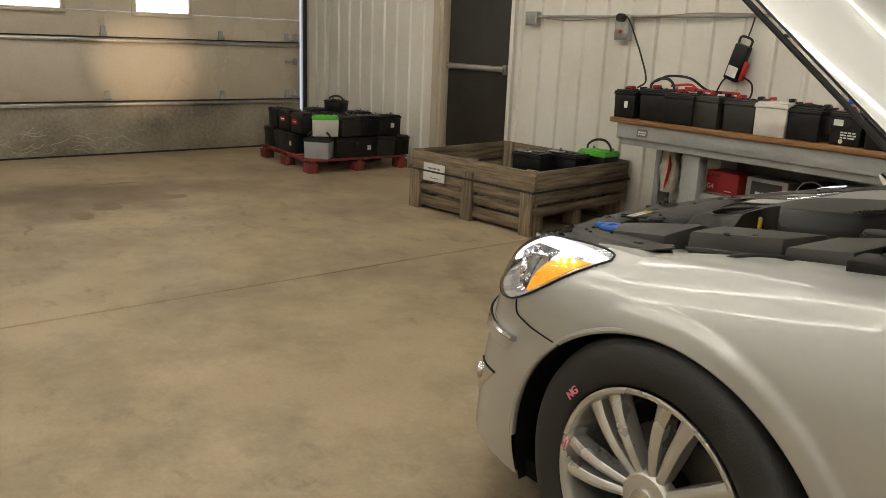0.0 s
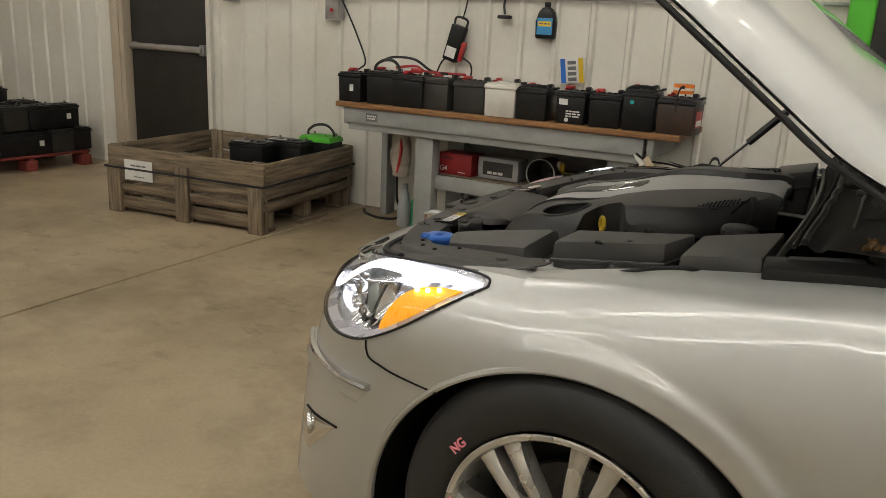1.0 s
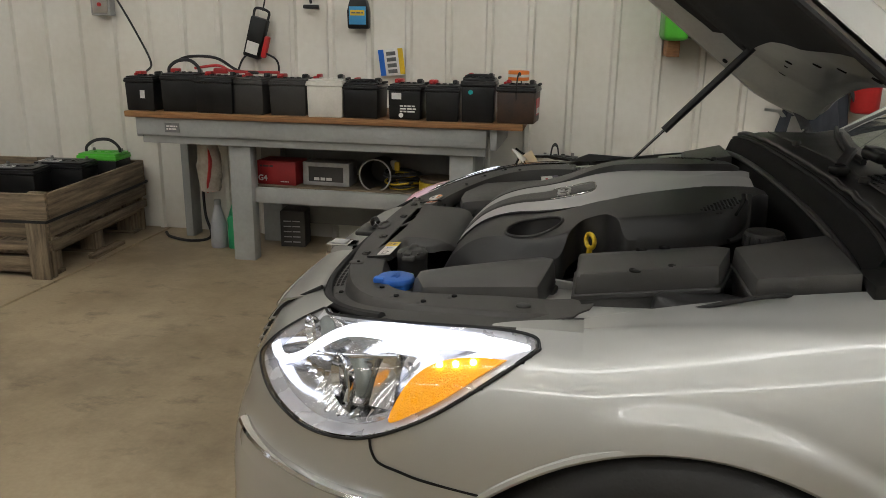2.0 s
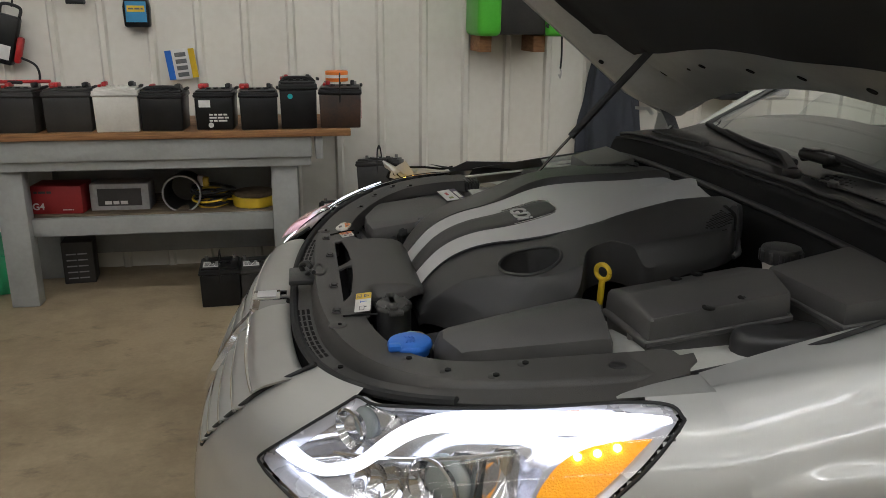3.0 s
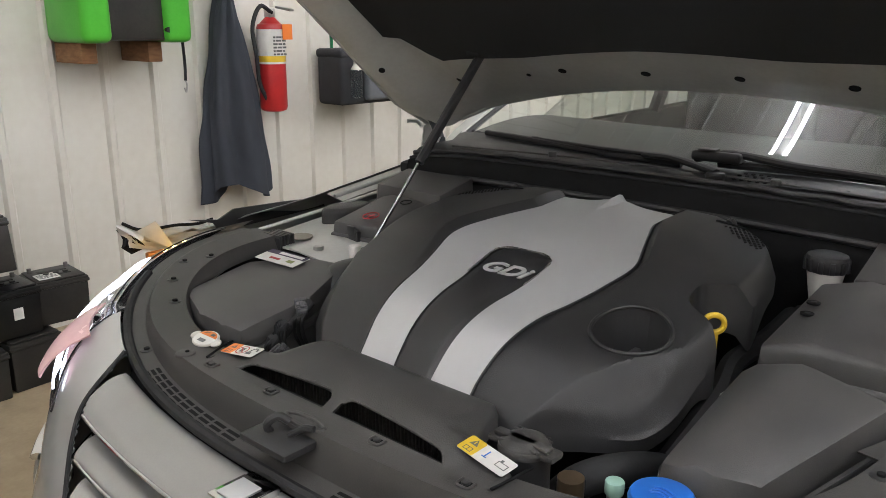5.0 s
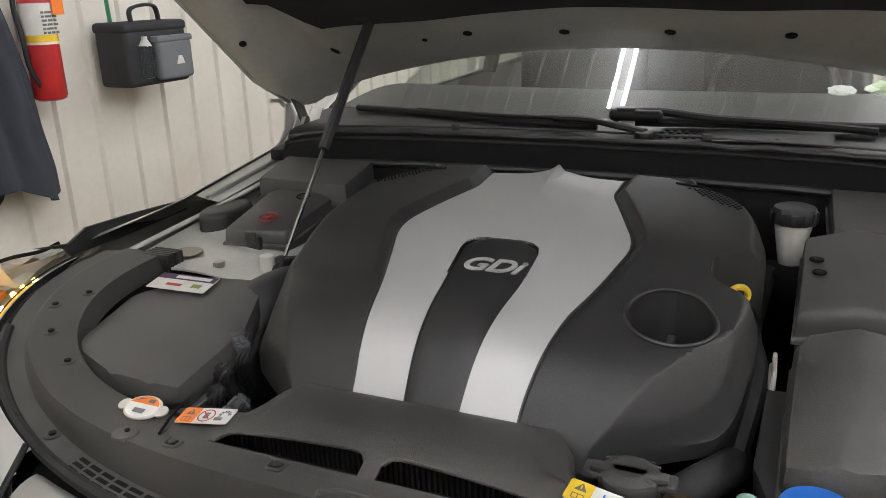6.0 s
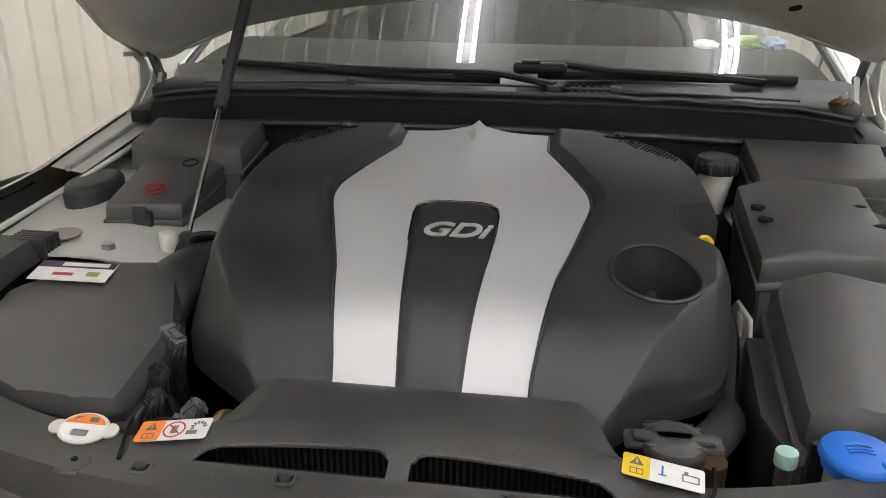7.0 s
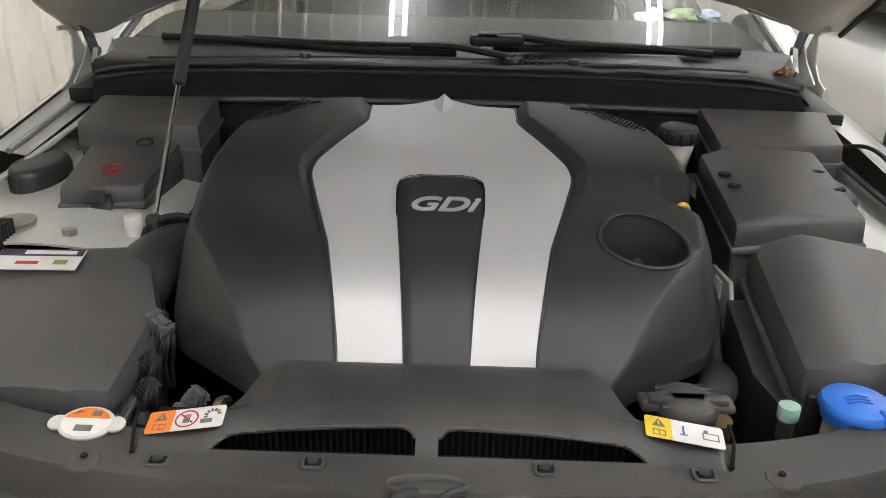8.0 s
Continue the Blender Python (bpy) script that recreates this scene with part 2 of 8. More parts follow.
def grid(f, nu, nv, bm=None, skip=None, close=False):
    """A surface f(u, v) over the unit square; skip(u, v) leaves cells out."""
    bm = bm or bmesh.new()
    vs = [[bm.verts.new(f(i / nu, j / nv)) for j in range(nv + 1)] for i in range(nu + 1)]
    for i in range(nu):
        for j in range(nv):
            if skip and skip((i + 0.5) / nu, (j + 0.5) / nv):
                continue
            bm.faces.new((vs[i][j], vs[i + 1][j], vs[i + 1][j + 1], vs[i][j + 1]))
    if skip:
        bmesh.ops.delete(bm, geom=[v for v in bm.verts if not v.link_faces], context="VERTS")
    return bm


def thicken(bm, d):
    bmesh.ops.recalc_face_normals(bm, faces=bm.faces)
    bmesh.ops.solidify(bm, geom=bm.faces[:], thickness=d)
    return bm


def prism(outline, z0, z1, bevel=0.0, seg=2, m=None, bm=None, only_top=False):
    """An outline in x, y pulled up from z0 to z1."""
    bm2 = bmesh.new()
    f = bm2.faces.new([bm2.verts.new((x, y, z0)) for x, y in outline])
    up = [g for g in bmesh.ops.extrude_face_region(bm2, geom=[f])["geom"] if isinstance(g, bmesh.types.BMVert)]
    for v in up:
        v.co.z = z1
    bmesh.ops.recalc_face_normals(bm2, faces=bm2.faces)
    if bevel:
        geom = [e for e in bm2.edges if not only_top or all(abs(v.co.z - z1) < 1e-6 for v in e.verts)]
        bmesh.ops.bevel(bm2, geom=geom, offset=bevel, segments=seg, affect="EDGES", profile=0.5, clamp_overlap=True)
    if m is not None:
        bm2.transform(m)
    return join(bm, bm2)


def smooth_line(pts, n=8):
    """Catmull-Rom points through pts."""
    p = [Vector(q) for q in pts]
    p = [2 * p[0] - p[1]] + p + [2 * p[-1] - p[-2]]
    out = []
    for i in range(1, len(p) - 2):
        a, b, c, d = p[i - 1:i + 3]
        for k in range(n):
            t = k / n
            out.append(0.5 * (2 * b + (c - a) * t + (2 * a - 5 * b + 4 * c - d) * t * t + (3 * b - a - 3 * c + d) * t ** 3))
    return out + [p[-2]]


def sweep(pts, r, seg=8, n=6, bm=None, flat=1.0, curve=True):
    """A tube of radius r along a smooth line; flat squashes it across."""
    bm = bm or bmesh.new()
    line = smooth_line(pts, n) if curve else [Vector(p) for p in pts]
    ref = Vector((0, 0, 1))
    rings = []
    for i, p in enumerate(line):
        d = (line[min(i + 1, len(line) - 1)] - line[max(i - 1, 0)]).normalized()
        if abs(d.dot(ref)) > 0.95:
            ref = Vector((1, 0, 0)) if abs(d.x) < 0.9 else Vector((0, 1, 0))
        s = d.cross(ref).normalized()
        u = s.cross(d).normalized()
        ref = u
        rings.append([bm.verts.new(p + r * (math.cos(a) * s + flat * math.sin(a) * u)) for a in (2 * math.pi * k / seg for k in range(seg))])
    for a, b in zip(rings, rings[1:]):
        for k in range(seg):
            bm.faces.new((a[k], a[(k + 1) % seg], b[(k + 1) % seg], b[k]))
    bm.faces.new(rings[0][::-1])
    bm.faces.new(rings[-1])
    return bm


def lerp(table, x):
    """Straight-line look-up in a short table of (x, value)."""
    if x <= table[0][0]:
        return table[0][1]
    for (a, p), (b, q) in zip(table, table[1:]):
        if x <= b:
            return p + (q - p) * (x - a) / (b - a)
    return table[-1][1]


def spl(table, x):
    """Smooth curve through a short table of (x, value)."""
    n = len(table)
    if x <= table[0][0]:
        return table[0][1]
    if x >= table[-1][0]:
        return table[-1][1]
    k = max(i for i in range(n - 1) if table[i][0] <= x)

    def slope(i):
        lo, hi = max(i - 1, 0), min(i + 1, n - 1)
        return (table[hi][1] - table[lo][1]) / (table[hi][0] - table[lo][0])

    (a, p), (b, q) = table[k], table[k + 1]
    h = b - a
    t = (x - a) / h
    return (2 * t ** 3 - 3 * t * t + 1) * p + (t ** 3 - 2 * t * t + t) * h * slope(k) + (3 * t * t - 2 * t ** 3) * q + (t ** 3 - t * t) * h * slope(k + 1)


def words(name, text, size, material, parent, m, depth=0.0006, shear=0.0, label=""):
    cu = bpy.data.curves.new(name, "FONT")
    cu.body, cu.size, cu.extrude, cu.shear, cu.offset = text, size, depth, shear, 0.02 * size
    cu.align_x, cu.align_y = "CENTER", "CENTER"
    tmp = bpy.data.objects.new(name, cu)
    me = bpy.data.meshes.new_from_object(tmp)
    bpy.data.objects.remove(tmp)
    bpy.data.curves.remove(cu)
    me.materials.clear()
    me.materials.append(material)
    return part(name, me, material, parent, label, m=m)


def bars(name, w, h, rows, material, parent, m, label=""):
    """Lines of print that cannot be read."""
    rnd = random.Random(rows * 31 + int(w * 1e4))
    bm = bmesh.new()
    for r in range(rows):
        x = -w / 2
        y = h / 2 - (r + 0.5) * h / rows
        while x < w / 2 - 0.1 * w:
            l = min(rnd.uniform(0.15, 0.45) * w, w / 2 - x)
            box(l, 0.55 * h / rows, 0.0008, x + l / 2, y, 0, bm=bm)
            x += l + 0.06 * w
    return part(name, bm, material, parent, label, m=m)


# ---- the room ----
def profile_wall(name, x0, x1, z0, z1, m, pitch=0.2365, phase=0.0, material=WALL, label="white ribbed metal wall panel with grime"):
    """Ribbed metal sheet on a wall 12 cm thick, running along x, its face towards -y."""
    xs = [(x0, 0.0)]
    k = math.ceil((x0 - phase) / pitch)
    while phase + k * pitch < x1 - 0.03:
        c = phase + k * pitch
        if c > x0 + 0.03:
            xs += [(c - 0.024, 0.0), (c - 0.012, 0.019), (c + 0.012, 0.019), (c + 0.024, 0.0)]
        k += 1
    xs.append((x1, 0.0))
    bm = bmesh.new()
    rows = [[bm.verts.new((x, -d, z)) for x, d in xs] for z in (z0, z1)]
    back = [[bm.verts.new((x, 0.12, z)) for x in (x0, x1)] for z in (z0, z1)]
    for i in range(len(xs) - 1):
        bm.faces.new((rows[0][i], rows[0][i + 1], rows[1][i + 1], rows[1][i]))
    bm.faces.new((back[0][1], back[0][0], back[1][0], back[1][1]))
    bm.faces.new((rows[0][0], rows[1][0], back[1][0], back[0][0]))
    bm.faces.new((rows[0][-1], back[0][1], back[1][1], rows[1][-1]))
    bm.faces.new(rows[1] + back[1][::-1])
    bm.faces.new(rows[0][::-1] + back[0])
    return tagged(part(name, bm, material, m=m, smooth=0), label, "wall", kind="structure")


# floor with one sawn joint across it
JOINT_X = -3.02
bm = box(JOINT_X - 0.007 - DOOR_X + 0.3, WALL_Y - SOUTH_Y + 0.4, 0.2, (JOINT_X - 0.007 + DOOR_X - 0.3) / 2, (WALL_Y + SOUTH_Y) / 2, -0.2, bevel=0.004, seg=1)
box(EAST_X + 0.2 - JOINT_X - 0.007, WALL_Y - SOUTH_Y + 0.4, 0.2, (EAST_X + 0.2 + JOINT_X + 0.004) / 2, (WALL_Y + SOUTH_Y) / 2, -0.2, bevel=0.004, seg=1, bm=bm)
box(EAST_X - DOOR_X, WALL_Y - SOUTH_Y, 0.05, (EAST_X + DOOR_X) / 2, (WALL_Y + SOUTH_Y) / 2, -0.22, bm=bm)
tagged(part("floor", bm, FLOOR, smooth=0), "tan concrete shop floor with stains and a sawn joint", "floor", kind="structure")

fl_ob = bpy.data.objects["floor"]
crack = bmesh.new()
rnd = random.Random(4)
for a, b in (((-5.82, -0.82), (-4.66, -1.28)), ((-6.08, -1.0), (-6.10, -0.80))):
    line = [Vector((a[0] + (b[0] - a[0]) * t / 14 + rnd.gauss(0, 0.018), a[1] + (b[1] - a[1]) * t / 14 + rnd.gauss(0, 0.022), 0.0012)) for t in range(15)]
    for k, (p, q) in enumerate(zip(line, line[1:])):
        n = Vector((p.y - q.y, q.x - p.x, 0)).normalized() * (0.004 + 0.014 * abs(math.sin(1.9 * k)))
        crack.faces.new([crack.verts.new(c) for c in (p - n, q - n, q + n, p + n)])
for cx, cy, rx, ry in ((-6.16, -0.28, 0.05, 0.16), (-5.44, -0.13, 0.10, 0.17), (-5.3, -0.62, 0.18, 0.10), (-5.9, -0.65, 0.07, 0.14), (-5.05, -0.85, 0.12, 0.08)):
    ring = [crack.verts.new((cx + rx * math.cos(a) * (1 + 0.45 * noise.noise((cx * 3 + math.cos(a) * 2, math.sin(a) * 2, cy))), cy + ry * math.sin(a) * (1 + 0.45 * noise.noise((math.cos(a) * 2, cy * 3 + math.sin(a) * 2, cx))), 0.0014)) for a in (2 * math.pi * k / 28 for k in range(28))]
    crack.faces.new(ring)
part("floor_stain", crack, mat("dark oil stain", (0.10, 0.068, 0.034), (0.22, 0.165, 0.095), rough=0.4, scale=9, fine=60, bump=0.03), fl_ob, "dark oil stain and crack", smooth=0)

DOOR_L, DOOR_R, DOOR_H = -5.55, -4.60, 2.10
for x0, x1, z0 in ((DOOR_X - 0.1, DOOR_L - 0.05, 0), (DOOR_L - 0.05, DOOR_R + 0.05, DOOR_H + 0.05), (DOOR_R + 0.05, EAST_X, 0)):
    profile_wall("wall_north", x0, x1, z0, CEIL_Z, Matrix.Translation((0, WALL_Y, 0)), phase=-2.127)
profile_wall("wall_south", DOOR_X, EAST_X, 0, CEIL_Z, pose(0, SOUTH_Y, 0, 0, 0, 180) @ Matrix.Translation((-(DOOR_X + EAST_X), 0, 0)))
profile_wall("wall_east", SOUTH_Y, WALL_Y, 0, CEIL_Z, pose(EAST_X, 0, 0, 0, 0, -90) @ Matrix.Translation((-(SOUTH_Y + WALL_Y) + SOUTH_Y + WALL_Y, 0, 0)) @ Matrix.Diagonal((-1, 1, 1, 1)))
GD_L, GD_R, GD_H = -2.60, 2.29, 3.05
west = pose(DOOR_X - 0.03, 0, 0, 0, 0, 90)
profile_wall("wall_west", GD_R + 0.10, WALL_Y, 0, CEIL_Z, west, phase=0.02, pitch=0.12)
profile_wall("wall_west", SOUTH_Y, GD_L - 0.10, 0, CEIL_Z, west)
profile_wall("wall_west", GD_L - 0.10, GD_R + 0.10, GD_H + 0.10, CEIL_Z, west)
# ribbed ceiling, ribs along x
bm = bmesh.new()
y = SOUTH_Y - 0.1
line = []
while y < WALL_Y + 0.1:
    line += [(y, 0), (y + 0.178, 0), (y + 0.192, 0.02), (y + 0.214, 0.02)]
    y += 0.229
rows = [[bm.verts.new((x, a, CEIL_Z - d)) for a, d in line] for x in (DOOR_X - 0.15, EAST_X + 0.15)]
for i in range(len(line) - 1):
    bm.faces.new((rows[0][i], rows[0][i + 1], rows[1][i + 1], rows[1][i]))
ret = bmesh.ops.extrude_face_region(bm, geom=bm.faces[:])
for v in ret["geom"]:
    if isinstance(v, bmesh.types.BMVert):
        v.co.z = CEIL_Z + 0.12
tagged(part("ceiling", bm, CEIL, smooth=0), "white ribbed metal ceiling", "ceiling", kind="structure")


def tube_lamp(x, y):
    lamp = thing("strip_light", "white two-tube strip light hung under the ceiling", "ceiling lamp", Matrix.Translation((x, y, CEIL_Z - 0.20)), "strip lights under the ceiling")
    bm = prism([(-0.024, -0.03), (0.024, -0.03), (0.022, 0.05), (-0.022, 0.05)], -1.22, 1.22, m=Matrix(((0, 0, 1, 0), (1, 0, 0, 0), (0, 1, 0, 0), (0, 0, 0, 1))))
    part("housing", bm, CEIL, lamp, smooth=0)
    for s in (-0.05, 0.05):
        part("tube", rod(0.017, 2.36, 0, 0, -1.18, 12, m=Matrix.Translation((0, s, -0.045)) @ pose(0, 0, 0, 0, 90, 0)), TUBE, lamp, "glowing lamp tube")
    for e in (-1.2, 1.2):
        part("end_cap", box(0.03, 0.13, 0.06, e, 0, -0.07, 0.004), CEIL, lamp)
    for e in (-0.8, 0.8):
        part("hanger", box(0.03, 0.012, 0.15, e, 0, 0.049), STEEL, lamp)
    return lamp


first = tube_lamp(-0.2, 0.42)
for x, y in ((-2.75, 0.42), (-5.3, 0.42), (2.35, 0.42), (4.9, 0.42), (-0.2, -1.55), (-2.75, -1.55), (-5.3, -1.55), (2.35, -1.55), (4.9, -1.55), (-0.2, -3.6), (-2.75, -3.6), (-5.3, -3.6), (2.35, -3.6), (4.9, -3.6)):
    copy_thing(first, Matrix.Translation((x, y, CEIL_Z - 0.20)))


# ---- sectional garage door on the west side ----
def garage_door():
    d = thing("garage_door", "closed off-white sectional garage door with grimy bottom panel", "garage door", Matrix.Translation((DOOR_X, 0, 0)), kind="structure")
    w = GD_R - GD_L
    seams = (0.015, 0.545, 1.175, 1.79, 2.42, GD_H)
    for k, (a, b) in enumerate(zip(seams, seams[1:])):
        if k == 2:
            sec = bmesh.new()
            wins = [-1.778, -0.528, 0.722]
            edges = [GD_L] + [e for c in wins for e in (c - 0.27, c + 0.27)] + [GD_R]
            box(0.05, w, 1.425 - a - 0.006, -0.025, (GD_L + GD_R) / 2, a + 0.003, bm=sec)
            box(0.05, w, b - 1.72 - 0.003, -0.025, (GD_L + GD_R) / 2, 1.72, bm=sec)
            for e0, e1 in zip(edges[::2], edges[1::2]):
                box(0.05, e1 - e0, 0.295, -0.025, (e0 + e1) / 2, 1.425, bm=sec)
            body = part("door_panel", sec, GDOOR, d, smooth=0)
            for c in wins:
                fr = bmesh.new()
                for yy, zz, sy, sz in ((c, 1.388, 0.63, 0.042), (c, 1.715, 0.63, 0.042), (c - 0.292, 1.43, 0.046, 0.285), (c + 0.292, 1.43, 0.046, 0.285)):
                    box(0.02, sy, sz, 0.012, yy, zz, 0.004, bm=fr)
                wf = part("window_frame", fr, GDOOR, body)
                part("pane", box(0.006, 0.538, 0.293, -0.03, c, 1.4265), WINDOW, wf, "bright daylit pane")
        else:
            part("door_panel", box(0.05, w, b - a - 0.006, -0.025, (GD_L + GD_R) / 2, a + 0.003, 0.004), GDIRTY if k == 0 else GDOOR, d, "grimy bottom panel with scratches" if k == 0 else "")
    for s in seams[1:-1]:
        part("stiffener", box(0.028, w - 0.02, 0.035, 0.014, (GD_L + GD_R) / 2, s - 0.05, 0.004), STEEL, d)
        part("seam_lip", box(0.02, w - 0.02, 0.012, 0.010, (GD_L + GD_R) / 2, s - 0.008, 0.002), BLACKTRIM, d)
        for hy in (-2.35, -1.12, 0.12, 1.335, 2.12, 2.22):
            h = bmesh.new()
            box(0.012, 0.05, 0.085, 0.006, hy, s + 0.012, 0.002, bm=h)
            box(0.03, 0.075, 0.03, 0.015, hy, s + 0.004, 0.006, bm=h)
            rod(0.013, 0.06, 0, 0, -0.03, 10, m=Matrix.Translation((0.026, hy, s + 0.03)) @ pose(0, 0, 0, 90, 0, 0), bm=h)
            part("hinge", h, GREYMETAL, d)
    part("bottom_seal", box(0.045, w, 0.03, -0.025, (GD_L + GD_R) / 2, 0.0), BLACKTRIM, d)
    lk = box(0.016, 0.14, 0.03, 0.008, 2.17, 0.945, 0.003)
    box(0.02, 0.045, 0.075, 0.012, 2.22, 0.925, 0.004, bm=lk)
    part("lock_bolt", lk, GREYMETAL, d)
    for s, yy in ((1, GD_R + 0.035), (-1, GD_L - 0.035)):
        part("track", box(0.05, 0.03, GD_H, 0.06, yy, 0, 0.004), BLACKTRIM, d)
    return d


gd = garage_door()
rnd = random.Random(11)
scr = bmesh.new()
for k in range(150):
    y0, z0, a, ln = rnd.uniform(-2.5, 0.35), abs(rnd.gauss(0.10, 0.075)) + 0.03, rnd.gauss(0.0, 0.55), rnd.uniform(0.04, 0.22)
    bend = rnd.gauss(0, 0.03)
    pts = [Vector((0.0015, y0 + ln * t * math.cos(a), z0 + ln * t * math.sin(a) + bend * t * (1 - t) * 4)) for t in (0, 0.33, 0.66, 1)]
    if min(p.z for p in pts) > 0.025 and max(p.z for p in pts) < 0.50:
        w = rnd.uniform(0.0012, 0.004)
        for p, q in zip(pts, pts[1:]):
            scr.faces.new([scr.verts.new(c) for c in (p + Vector((0, 0, -w)), q + Vector((0, 0, -w)), q + Vector((0, 0, w)), p + Vector((0, 0, w)))])
part("scratches", scr, mat("bare scratched metal", (0.50, 0.47, 0.40), (0.38, 0.35, 0.29), rough=0.6, scale=30), gd, "pale scratches", smooth=0)
for yy in (GD_R + 0.075, GD_L - 0.075):
    tagged(part("trim", box(0.06, 0.05, GD_H + 0.1, DOOR_X + 0.0, yy, 0, 0.004), BEIGE), "beige jamb beside the garage door", "trim", kind="structure")
tagged(part("trim", box(0.06, GD_R - GD_L + 0.2, 0.05, DOOR_X, (GD_L + GD_R) / 2, GD_H + 0.06, 0.004), BEIGE), "beige lintel over the garage door", "trim", kind="structure")


# ---- dark service door ----
def service_door():
    d = thing("door_1", "closed dark brown door with steel push bar in a beige frame", "door", Matrix.Translation(((DOOR_L + DOOR_R) / 2, WALL_Y, 0)), kind="structure")
    w = DOOR_R - DOOR_L
    part("leaf", box(w - 0.03, 0.045, DOOR_H - 0.02, 0, 0.06, 0.012, 0.003), DOORPAINT, d)
    part("push_bar", box(w - 0.10, 0.05, 0.05, 0.01, -0.005, 1.02, 0.008), STEEL, d, "steel push bar")
    part("bar_mount", box(0.05, 0.07, 0.085, w / 2 - 0.06, 0.005, 1.0, 0.006), STEEL, d)
    part("bar_mount", box(0.03, 0.07, 0.06, -w / 2 + 0.07, 0.005, 1.015, 0.006), STEEL, d)
    for s in (-1, 1):
        part("jamb", box(0.05, 0.15, DOOR_H, s * (w / 2 + 0.025), 0.04, 0, 0.003), BEIGE if s < 0 else WALL, d)
        part("casing", box(0.10 if s < 0 else 0.03, 0.02, DOOR_H + 0.05, s * (w / 2 + (0.10 if s < 0 else 0.04)), -0.034, 0, 0.004), BEIGE if s < 0 else WALL, d)
    part("head_jamb", box(w + 0.1, 0.15, 0.05, 0, 0.04, DOOR_H, 0.003), BEIGE, d)
    part("threshold", box(w, 0.14, 0.012, 0, 0.04, 0, 0.003), STEEL, d)
    return d


service_door()
tagged(part("backdrop", box(1.4, 0.03, 2.4, (DOOR_L + DOOR_R) / 2, WALL_Y + 0.4, 0), DOORPAINT), "dark closing panel behind the door", "backdrop", kind="structure")


